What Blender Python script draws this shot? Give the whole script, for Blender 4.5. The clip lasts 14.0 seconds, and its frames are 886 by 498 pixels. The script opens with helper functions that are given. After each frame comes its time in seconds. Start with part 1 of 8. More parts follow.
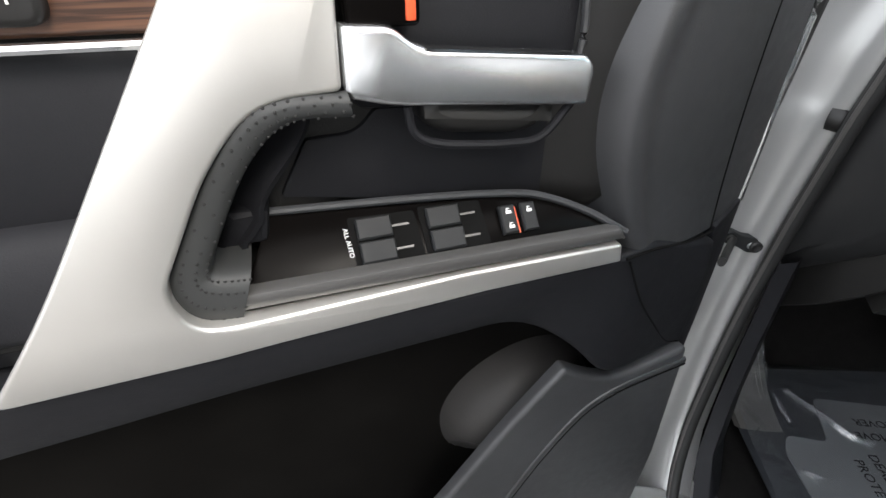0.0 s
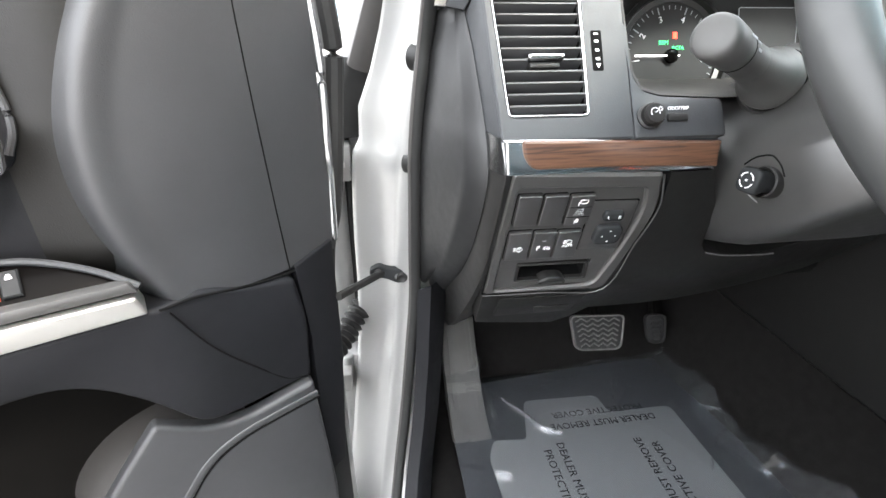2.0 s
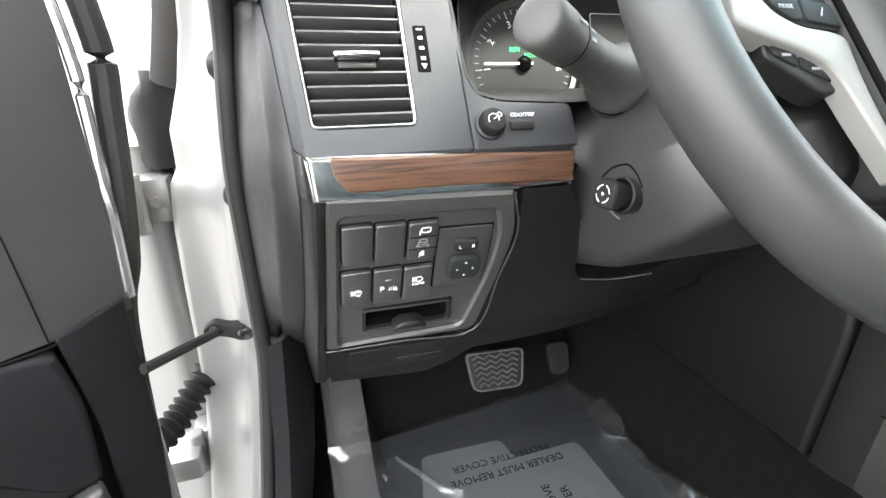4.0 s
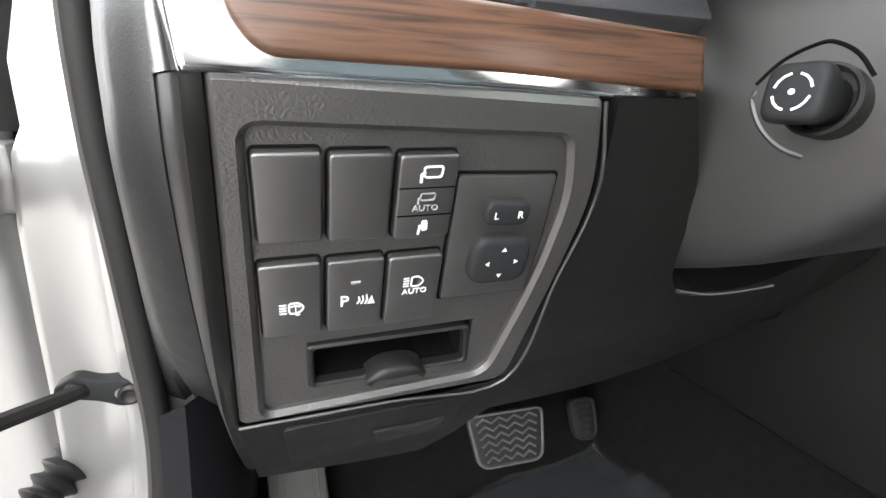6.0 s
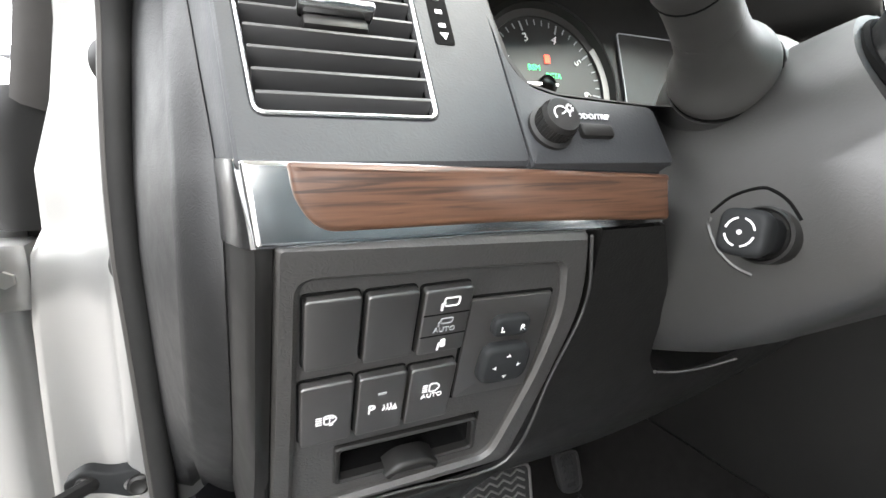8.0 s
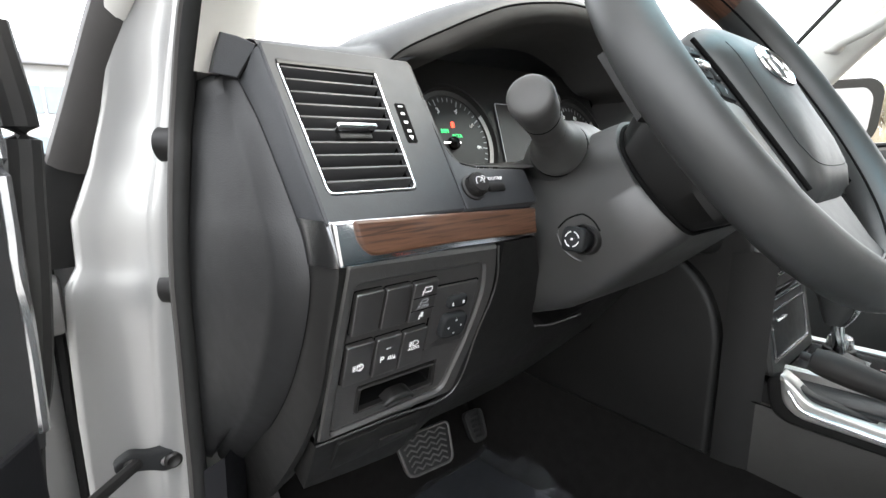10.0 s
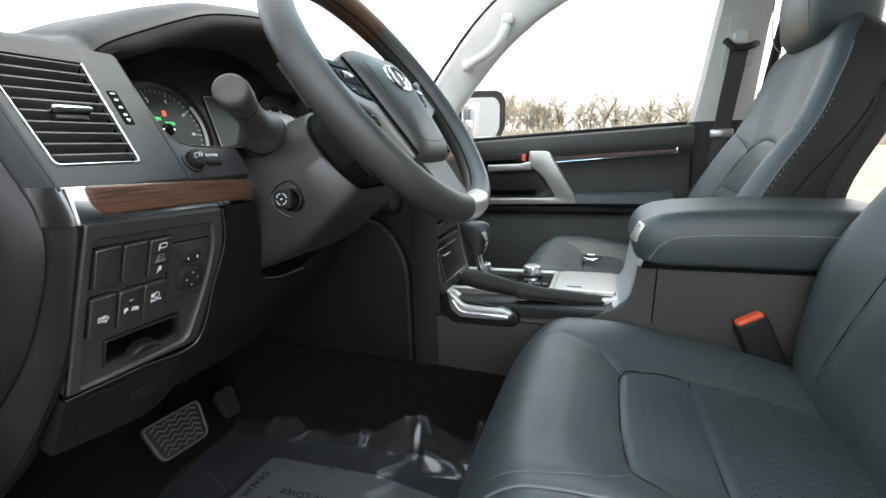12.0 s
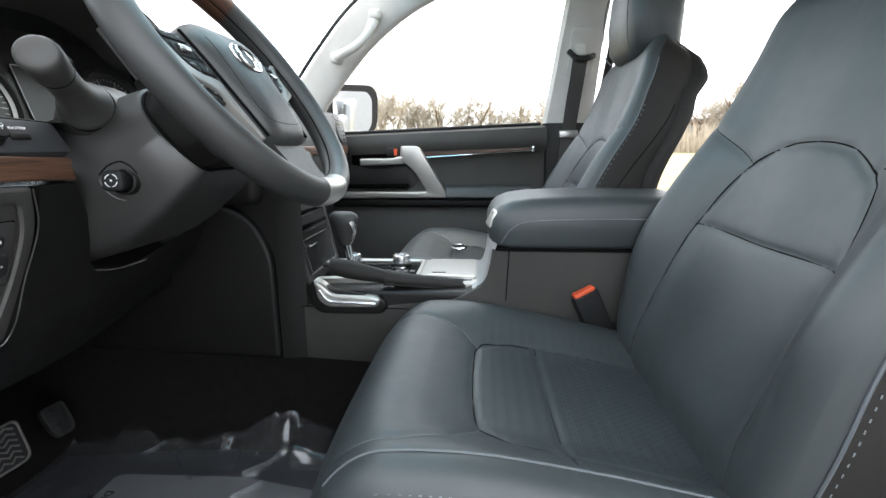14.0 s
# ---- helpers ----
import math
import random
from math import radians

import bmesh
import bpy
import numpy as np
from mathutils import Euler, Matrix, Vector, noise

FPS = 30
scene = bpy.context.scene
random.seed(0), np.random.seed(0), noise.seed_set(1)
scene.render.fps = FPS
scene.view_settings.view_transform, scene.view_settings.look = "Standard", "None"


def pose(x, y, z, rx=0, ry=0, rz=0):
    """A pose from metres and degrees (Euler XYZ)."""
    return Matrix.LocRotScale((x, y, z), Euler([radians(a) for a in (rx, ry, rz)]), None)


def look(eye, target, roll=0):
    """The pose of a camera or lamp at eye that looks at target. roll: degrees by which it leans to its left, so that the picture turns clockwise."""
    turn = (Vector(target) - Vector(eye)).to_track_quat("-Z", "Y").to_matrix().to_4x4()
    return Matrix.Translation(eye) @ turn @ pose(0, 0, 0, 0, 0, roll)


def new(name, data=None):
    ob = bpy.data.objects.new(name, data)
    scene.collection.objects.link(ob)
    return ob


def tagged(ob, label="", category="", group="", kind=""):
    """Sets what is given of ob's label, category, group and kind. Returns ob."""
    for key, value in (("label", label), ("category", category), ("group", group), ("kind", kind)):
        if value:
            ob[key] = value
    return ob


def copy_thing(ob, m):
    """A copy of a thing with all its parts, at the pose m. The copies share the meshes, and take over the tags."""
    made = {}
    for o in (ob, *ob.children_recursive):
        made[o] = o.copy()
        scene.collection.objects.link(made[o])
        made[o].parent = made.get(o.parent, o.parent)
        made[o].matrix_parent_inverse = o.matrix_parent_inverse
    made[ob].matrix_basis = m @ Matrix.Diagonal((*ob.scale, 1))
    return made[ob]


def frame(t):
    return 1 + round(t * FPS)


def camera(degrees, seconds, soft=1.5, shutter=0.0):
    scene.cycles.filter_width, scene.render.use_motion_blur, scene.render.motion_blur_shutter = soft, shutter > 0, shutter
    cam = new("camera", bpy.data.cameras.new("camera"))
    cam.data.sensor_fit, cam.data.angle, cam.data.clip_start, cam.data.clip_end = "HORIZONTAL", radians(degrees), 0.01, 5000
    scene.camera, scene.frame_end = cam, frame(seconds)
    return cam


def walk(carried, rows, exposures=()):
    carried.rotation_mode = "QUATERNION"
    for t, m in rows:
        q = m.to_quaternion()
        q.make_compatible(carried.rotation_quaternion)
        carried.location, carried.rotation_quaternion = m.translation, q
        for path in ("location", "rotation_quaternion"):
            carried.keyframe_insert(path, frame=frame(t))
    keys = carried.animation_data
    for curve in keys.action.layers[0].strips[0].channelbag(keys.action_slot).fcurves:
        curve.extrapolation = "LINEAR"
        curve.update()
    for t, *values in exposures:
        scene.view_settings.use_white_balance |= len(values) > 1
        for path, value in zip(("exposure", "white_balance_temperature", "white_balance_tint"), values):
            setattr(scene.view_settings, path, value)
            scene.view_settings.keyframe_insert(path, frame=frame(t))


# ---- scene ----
from mathutils.bvhtree import BVHTree
cam = camera(86.8, 14.0)
METRES, EYE, TILT, LEAN, TURN = 1.22, 1.30, -33.0, 0.0, 7.0
ROWS = [
    (0.0, 0.0, 0.0, 0.0, 0.0, 0.0, -0.0),
    (0.5, 0.0425, -0.0163, -0.0054, -4.31, 1.46, 2.75),
    (1.0, 0.116, -0.0501, -0.0187, -8.03, 3.32, 4.94),
    (1.5, 0.1896, -0.0638, -0.0217, -10.66, 4.58, 6.62),
    (2.0, 0.2629, -0.0601, -0.0252, -13.16, 5.4, 8.19),
    (2.5, 0.3068, -0.0638, -0.0254, -15.06, 5.9, 9.54),
    (3.0, 0.3318, -0.0713, -0.0232, -17.67, 6.32, 11.16),
    (5.5, 0.3904, 0.1469, -0.0272, -23.85, 11.98, 14.05),
    (6.0, 0.404, 0.1571, -0.0283, -24.06, 13.68, 14.17),
    (6.5, 0.4043, 0.155, -0.0235, -24.11, 15.22, 14.31),
    (7.0, 0.3972, 0.1481, -0.0168, -25.09, 16.34, 14.79),
    (7.5, 0.3907, 0.1376, -0.0042, -26.26, 16.87, 15.51),
    (8.0, 0.3793, 0.1292, 0.0003, -27.17, 17.27, 16.22),
    (10.5, 0.2131, 0.032, -0.0186, -48.1, 9.78, 27.14),
    (11.0, 0.1767, 0.0213, -0.0285, -56.65, 5.7, 30.26),
    (11.5, 0.1577, 0.0029, -0.054, -66.04, 0.71, 32.67),
    (12.0, 0.1418, -0.0164, -0.076, -75.91, -4.6, 34.09),
    (12.5, 0.1293, -0.0271, -0.0939, -83.51, -8.73, 34.49),
    (13.0, 0.1216, -0.0393, -0.1084, -89.39, -12.17, 34.19),
    (13.5, 0.1216, -0.036, -0.1068, -92.14, -13.73, 33.68),
    (14.0, 0.1244, -0.0342, -0.1056, -92.89, -14.15, 33.25),
]
walk(cam, [(t, pose(-1.166, -0.374, EYE, TILT, LEAN, TURN) @ pose(METRES * x, METRES * y, METRES * z, 90 + pitch, roll, yaw)) for t, x, y, z, yaw, pitch, roll in ROWS],
     exposures=[(0, 1.5, 6650, 10), (1.0, 2.25, 6650, 10), (2.0, 3.0, 6750, 10), (3.0, 3.12, 6850, 10), (5.5, 3.05, 7000, 10), (7.0, 3.17, 7000, 10), (8.0, 2.94, 6950, 10), (10.5, 2.03, 6750, 10), (12.0, 1.68, 6620, 9), (14.0, 1.75, 6580, 9)])

# ---- world and sun ----
world = bpy.data.worlds.new("overcast_sky")
scene.world = world
world.use_nodes = True
wn = world.node_tree.nodes
wl = world.node_tree.links
wbg = wn["Background"]
sky = wn.new("ShaderNodeTexSky")
sky.sky_type = 'NISHITA'
sky.sun_disc = False
sky.sun_elevation = radians(51)
sky.sun_rotation = radians(141)
sky.air_density = 1.0
sky.dust_density = 6.0
veil = wn.new("ShaderNodeMix")
veil.data_type = 'RGBA'
veil.inputs["Factor"].default_value = 0.72
veil.inputs["B"].default_value = (9.6, 10.0, 10.6, 1)
wl.new(sky.outputs["Color"], veil.inputs["A"])
wl.new(veil.outputs["Result"], wbg.inputs["Color"])
wbg.inputs["Strength"].default_value = 0.15

sun_data = bpy.data.lights.new("sun", 'SUN')
sun_data.energy = 1.2
sun_data.angle = radians(18)
sun_data.color = (1.0, 0.97, 0.92)
sun = new("sun", sun_data)
sun.matrix_world = look((4, -5, 8), (0, 0, 1))


# ---- materials ----
def material(name, colour, rough=0.5, metal=0.0, coat=0.0, vary=0.12, scale=14.0, bump=0.0, bump_scale=600.0,
             grain="noise", spec=0.5, rough_vary=0.08, ior=1.5):
    """A surface with slow stains, a fine grain in colour and roughness, and relief."""
    m = bpy.data.materials.new(name)
    m.use_nodes = True
    n, l = m.node_tree.nodes, m.node_tree.links
    p = n["Principled BSDF"]
    p.inputs["Metallic"].default_value = metal
    p.inputs["Coat Weight"].default_value = coat
    p.inputs["Coat Roughness"].default_value = 0.06
    p.inputs["Specular IOR Level"].default_value = spec
    p.inputs["IOR"].default_value = ior
    co = n.new("ShaderNodeTexCoord")
    a = n.new("ShaderNodeTexNoise")
    a.inputs["Scale"].default_value = scale
    a.inputs["Detail"].default_value = 5
    l.new(co.outputs["Object"], a.inputs["Vector"])
    r = n.new("ShaderNodeValToRGB")
    r.color_ramp.elements[0].position = 0.3
    r.color_ramp.elements[1].position = 0.75
    r.color_ramp.elements[0].color = (*[c * (1 - vary) for c in colour], 1)
    r.color_ramp.elements[1].color = (*[min(1, c * (1 + vary)) for c in colour], 1)
    l.new(a.outputs["Fac"], r.inputs["Fac"])
    l.new(r.outputs["Color"], p.inputs["Base Color"])
    q = n.new("ShaderNodeMapRange")
    q.inputs["To Min"].default_value = max(0.02, rough - rough_vary)
    q.inputs["To Max"].default_value = min(1, rough + rough_vary)
    b = n.new("ShaderNodeTexNoise")
    b.inputs["Scale"].default_value = scale * 6
    b.inputs["Detail"].default_value = 4
    l.new(co.outputs["Object"], b.inputs["Vector"])
    l.new(b.outputs["Fac"], q.inputs["Value"])
    l.new(q.outputs["Result"], p.inputs["Roughness"])
    if bump:
        if grain == "pebble":
            g = n.new("ShaderNodeTexVoronoi")
            g.feature = 'DISTANCE_TO_EDGE'
            g.inputs["Scale"].default_value = bump_scale
            w = n.new("ShaderNodeTexNoise")
            w.inputs["Scale"].default_value = bump_scale * 0.25
            mx = n.new("ShaderNodeMix")
            mx.data_type = 'VECTOR'
            mx.inputs["Factor"].default_value = 0.012
            l.new(co.outputs["Object"], w.inputs["Vector"])
            l.new(co.outputs["Object"], mx.inputs["A"])
            l.new(w.outputs["Color"], mx.inputs["B"])
            l.new(mx.outputs["Result"], g.inputs["Vector"])
            out = g.outputs["Distance"]
        else:
            g = n.new("ShaderNodeTexNoise")
            g.inputs["Scale"].default_value = bump_scale
            g.inputs["Detail"].default_value = 3
            l.new(co.outputs["Object"], g.inputs["Vector"])
            out = g.outputs["Fac"]
        k = n.new("ShaderNodeBump")
        k.inputs["Strength"].default_value = bump
        k.inputs["Distance"].default_value = 0.0006
        l.new(out, k.inputs["Height"])
        l.new(k.outputs["Normal"], p.inputs["Normal"])
    return m


def veneer(name):
    """Glossy dark brown wood with long streaks along x and y."""
    m = bpy.data.materials.new(name)
    m.use_nodes = True
    n, l = m.node_tree.nodes, m.node_tree.links
    p = n["Principled BSDF"]
    co = n.new("ShaderNodeTexCoord")
    mp = n.new("ShaderNodeMapping")
    mp.inputs["Scale"].default_value = (7, 7, 150)
    l.new(co.outputs["Object"], mp.inputs["Vector"])
    a = n.new("ShaderNodeTexNoise")
    a.inputs["Scale"].default_value = 2.2
    a.inputs["Detail"].default_value = 9
    a.inputs["Distortion"].default_value = 0.7
    l.new(mp.outputs["Vector"], a.inputs["Vector"])
    r = n.new("ShaderNodeValToRGB")
    e = r.color_ramp.elements
    e[0].position, e[0].color = 0.34, (0.026, 0.0125, 0.0075, 1)
    e[1].position, e[1].color = 0.74, (0.122, 0.059, 0.034, 1)
    mid = e.new(0.48)
    mid.color = (0.079, 0.037, 0.0215, 1)
    l.new(a.outputs["Fac"], r.inputs["Fac"])
    l.new(r.outputs["Color"], p.inputs["Base Color"])
    p.inputs["Roughness"].default_value = 0.42
    p.inputs["Coat Weight"].default_value = 0.12
    p.inputs["Coat Roughness"].default_value = 0.12
    return m


def clear(name, tint, gloss=0.04, rough=0.01, blend=0.5, haze=0.0):
    """A thin clear sheet: it lets all light through but for a glossy reflection that grows at grazing angles."""
    m = bpy.data.materials.new(name)
    m.use_nodes = True
    n, l = m.node_tree.nodes, m.node_tree.links
    n.remove(n["Principled BSDF"])
    t = n.new("ShaderNodeBsdfTransparent")
    t.inputs["Color"].default_value = (*tint, 1)
    g = n.new("ShaderNodeBsdfGlossy")
    g.inputs["Roughness"].default_value = rough
    f = n.new("ShaderNodeLayerWeight")
    f.inputs["Blend"].default_value = 0.5
    k = n.new("ShaderNodeMath")
    k.operation = 'POWER'
    k.inputs[1].default_value = 4.0
    s = n.new("ShaderNodeMath")
    s.operation = 'MULTIPLY_ADD'
    s.inputs[1].default_value = blend
    s.inputs[2].default_value = gloss
    l.new(f.outputs["Facing"], k.inputs[0])
    l.new(k.outputs["Value"], s.inputs[0])
    x = n.new("ShaderNodeMixShader")
    l.new(s.outputs["Value"], x.inputs["Fac"])
    h = n.new("ShaderNodeMixShader")
    h.inputs["Fac"].default_value = haze
    w = n.new("ShaderNodeBsdfDiffuse")
    w.inputs["Color"].default_value = (0.75, 0.78, 0.82, 1)
    l.new(t.outputs["BSDF"], h.inputs[1])
    l.new(w.outputs["BSDF"], h.inputs[2])
    l.new(h.outputs["Shader"], x.inputs[1])
    l.new(g.outputs["BSDF"], x.inputs[2])
    l.new(x.outputs["Shader"], n["Material Output"].inputs["Surface"])
    return m


def glow(name, colour, power):
    m = bpy.data.materials.new(name)
    m.use_nodes = True
    p = m.node_tree.nodes["Principled BSDF"]
    p.inputs["Base Color"].default_value = (*[c * 0.3 for c in colour], 1)
    p.inputs["Emission Color"].default_value = (*colour, 1)
    p.inputs["Emission Strength"].default_value = power
    return m


M_DASH = material("soft_dash_plastic", (0.031, 0.0328, 0.0355), 0.54, spec=0.42, bump=0.25, bump_scale=420, grain="pebble", vary=0.08)
# dash plastic darkened: shade on the left end is put into its colour
M_DASHSHADED = material("shaded_dash_plastic", (0.0105, 0.0107, 0.0112), 0.50, spec=0.48, bump=0.25, bump_scale=420, grain="pebble", vary=0.08)
M_PANEL = material("switch_panel_plastic", (0.025, 0.0233, 0.0217), 0.46, spec=0.8, ior=1.75, bump=0.50, bump_scale=360, grain="pebble", vary=0.1)
M_SWITCH = material("switch_plastic", (0.018, 0.0165, 0.0155), 0.42, spec=0.85, ior=1.8, bump=0.05, bump_scale=900, vary=0.12)
M_HARD = material("hard_black_plastic", (0.0062, 0.0060, 0.0057), 0.48, spec=0.36, bump=0.30, bump_scale=360, grain="pebble", vary=0.1)
M_DOOR = material("door_panel_plastic", (0.030, 0.0306, 0.0325), 0.46, spec=0.6, bump=0.25, bump_scale=420, grain="pebble", vary=0.1)
# door plastic darkened: shade on recessed, down-facing and unlit parts sits in the colour
M_DOORSHADED = material("shaded_door_plastic", (0.0090, 0.0093, 0.0110), 0.60, spec=0.18, bump=0.25, bump_scale=420, grain="pebble", vary=0.1)
M_GRIP = material("grip_rubber", (0.025, 0.0262, 0.0262), 0.6, spec=0.35, bump=0.1, vary=0.1)
M_GREYPL = material("column_grey_plastic", (0.019, 0.0183, 0.0175), 0.48, spec=0.8, ior=1.65, bump=0.12, bump_scale=420, grain="pebble", vary=0.08)
M_SMOOTH = material("smooth_black_plastic", (0.0115, 0.0111, 0.0107), 0.46, spec=0.40, bump=0.05, bump_scale=900, vary=0.12)
M_COWL = material("matt_cowl", (0.050, 0.0485, 0.047), 0.75, spec=0.2, bump=0.15, bump_scale=500, vary=0.1)
M_SLAT = material("vent_slat_plastic", (0.045, 0.045, 0.046), 0.42, spec=0.5, vary=0.1)
M_STALK = material("grey_stalk_plastic", (0.055, 0.054, 0.052), 0.5, spec=0.45, bump=0.1, bump_scale=700, vary=0.1)
M_PIANO = material("gloss_dark_panel", (0.003, 0.0026, 0.0025), 0.22, spec=0.03, vary=0.2)
M_SILVER = material("satin_silver_plastic", (0.53, 0.52, 0.495), 0.34, metal=0.75, vary=0.04, bump=0.03, bump_scale=1500, rough_vary=0.03)
M_CHROME = material("bright_chrome", (0.82, 0.83, 0.84), 0.12, metal=1.0, vary=0.03, rough_vary=0.03)
M_SILVERP = material("silver_painted_plastic", (0.40, 0.41, 0.42), 0.38, metal=0.3, vary=0.04, rough_vary=0.04)
M_SPOKE = material("satin_spoke_trim", (0.25, 0.243, 0.230), 0.42, metal=0.2, vary=0.04, rough_vary=0.04)
M_CONSOLE = material("console_plastic", (0.040, 0.0386, 0.0358), 0.58, spec=0.40, bump=0.30, bump_scale=360, grain="pebble", vary=0.1)
M_SATIN = material("satin_chrome", (0.60, 0.61, 0.62), 0.26, metal=0.95, vary=0.03, rough_vary=0.03)
M_STRIP = material("satin_grey_strip", (0.055, 0.054, 0.053), 0.38, spec=0.5, vary=0.06)
M_PAINT = material("silver_body_paint", (0.335, 0.335, 0.328), 0.34, metal=0.45, coat=0.6, vary=0.04, scale=5, bump=0.02, bump_scale=2500)
M_RUBBER = material("black_rubber", (0.014, 0.014, 0.014), 0.62, spec=0.35, bump=0.1, vary=0.15)
M_TRIM = material("grey_pillar_trim", (0.60, 0.585, 0.55), 0.72, bump=0.12, bump_scale=900, vary=0.05)
M_FABRIC = material("headliner_fabric", (0.56, 0.54, 0.50), 0.9, bump=0.3, bump_scale=1400, vary=0.05)
M_LEATHER = material("black_leather", (0.036, 0.0448, 0.0475), 0.47, spec=0.65, bump=0.16, bump_scale=520, grain="pebble", vary=0.10, scale=9)
M_RIMLE = material("wheel_leather", (0.034, 0.0350, 0.0345), 0.46, spec=0.6, bump=0.10, bump_scale=700, grain="pebble", vary=0.08)
M_VINYL = material("plain_side_vinyl", (0.021, 0.0195, 0.0185), 0.6, spec=0.3, bump=0.2, bump_scale=520, grain="pebble", vary=0.1)
M_PERFDOT = material("leather_hole", (0.021, 0.026, 0.028), 0.7, spec=0.2, vary=0.1)
M_THREAD = material("grey_thread", (0.20, 0.22, 0.23), 0.8, vary=0.2)
M_SEAM = material("dark_seam", (0.005, 0.005, 0.005), 0.9, vary=0.2, spec=0.08)
# chrome darkened in colour for the strip's side, which reflects little light
M_DARKCHROME = material("shaded_chrome", (0.22, 0.222, 0.226), 0.26, metal=1.0, vary=0.05, rough_vary=0.03)
M_PIPE = material("grey_piping", (0.11, 0.125, 0.135), 0.55, vary=0.1)
M_CARPET = material("black_carpet", (0.0085, 0.0080, 0.0077), 0.95, spec=0.06, bump=1.0, bump_scale=900, vary=0.2, scale=60)
M_WHITE = material("white_print", (0.80, 0.80, 0.80), 0.6, vary=0.02)
M_DIM = material("grey_print", (0.30, 0.31, 0.32), 0.6, vary=0.02)
M_BLACKINK = material("black_print", (0.005, 0.005, 0.006), 0.7, vary=0.1, spec=0.1)
M_ORANGE = material("orange_red_plastic", (0.75, 0.10, 0.035), 0.42, vary=0.05)
# near-black: shade inside the door pocket is put into the colour
M_SHADEBLACK = material("shaded_liner", (0.0050, 0.0047, 0.0044), 0.95, spec=0.01, vary=0.2)
M_KEY = material("matt_black_key", (0.017, 0.018, 0.019), 0.6, spec=0.2, vary=0.15)
M_REST = material("grey_ribbed_plastic", (0.085, 0.082, 0.078), 0.55, vary=0.12, bump=0.1)
M_WORN = material("worn_pedal_edge", (0.15, 0.145, 0.14), 0.40, metal=0.5, vary=0.3, scale=60)
M_STEEL = material("bare_steel", (0.55, 0.55, 0.54), 0.32, metal=0.9, vary=0.15)
M_BLACKOUT = material("window_surround", (0.05, 0.047, 0.045), 0.6, vary=0.1)
M_WOOD = veneer("dark_wood_veneer")
M_GLASS = clear("window_glass", (0.93, 0.95, 0.94), gloss=0.03, blend=0.3)
M_FILM = clear("clear_film", (0.92, 0.93, 0.94), gloss=0.10, rough=0.06, blend=0.7, haze=0.034)
# film copy whitened and made glossier, so that the folds carry glare
M_FOLDGLARE = clear("film_fold_glare", (0.95, 0.96, 0.97), gloss=0.35, rough=0.10, blend=0.6, haze=0.10)
M_MIRROR = material("mirror_glass", (0.86, 0.88, 0.90), 0.02, metal=1.0, vary=0.01, rough_vary=0.01)
M_RED = glow("red_light", (1.0, 0.06, 0.03), 0.9)
M_GREEN = glow("green_light", (0.05, 0.9, 0.25), 0.5)
M_NEEDLE = glow("white_light", (1.0, 1.0, 1.0), 0.8)


# ---- mesh tools ----
def finish(ob, smooth=35):
    me = ob.data
    if smooth:
        for f in me.polygons:
            f.use_smooth = True
        me.set_sharp_from_angle(angle=radians(smooth))
    return ob


def part(name, bm, mat, parent=None, label="", smooth=35):
    """Links a bmesh as one mesh object, under a thing or a part."""
    bmesh.ops.recalc_face_normals(bm, faces=bm.faces)
    me = bpy.data.meshes.new(name)
    bm.to_mesh(me)
    bm.free()
    ob = new(name, me)
    me.materials.append(mat)
    if parent is not None:
        ob.parent = parent
    if label:
        ob["label"] = label
    return finish(ob, smooth)


def thing(name, m, label, category, group="", kind=""):
    ob = new(name)
    ob.empty_display_size = 0.05
    ob.matrix_world = m
    return tagged(ob, label, category, group, kind)


def box(x0, x1, y0, y1, z0, z1, bevel=0.0, seg=2, bm=None, m=None):
    b = bmesh.new() if bm is None else bm
    r = bmesh.ops.create_cube(b, size=1.0)
    mat = Matrix.Translation(((x0 + x1) / 2, (y0 + y1) / 2, (z0 + z1) / 2)) @ Matrix.Diagonal((x1 - x0, y1 - y0, z1 - z0, 1))
    bmesh.ops.transform(b, matrix=(m @ mat if m else mat), verts=r["verts"])
    if bevel:
        es = list({e for v in r["verts"] for e in v.link_edges})
        bmesh.ops.bevel(b, geom=es, offset=bevel, segments=seg, affect='EDGES', profile=0.5)
    return b


def rounded(pts, radius, seg=5):
    """An outline with its corners rounded. A point may carry its own radius as third number."""
    out = []
    k = len(pts)
    for i, p in enumerate(pts):
        r = p[2] if len(p) > 2 else radius
        a, b, c = Vector(pts[i - 1][:2]), Vector(p[:2]), Vector(pts[(i + 1) % k][:2])
        d1, d2 = (a - b), (c - b)
        r1 = min(r, d1.length * 0.48, d2.length * 0.48)
        if r1 < 1e-5:
            out.append(b)
            continue
        s, e = b + d1.normalized() * r1, b + d2.normalized() * r1
        for j in range(seg + 1):
            t = j / seg
            out.append(s * (1 - t) ** 2 + b * 2 * t * (1 - t) + e * t * t)
    return out


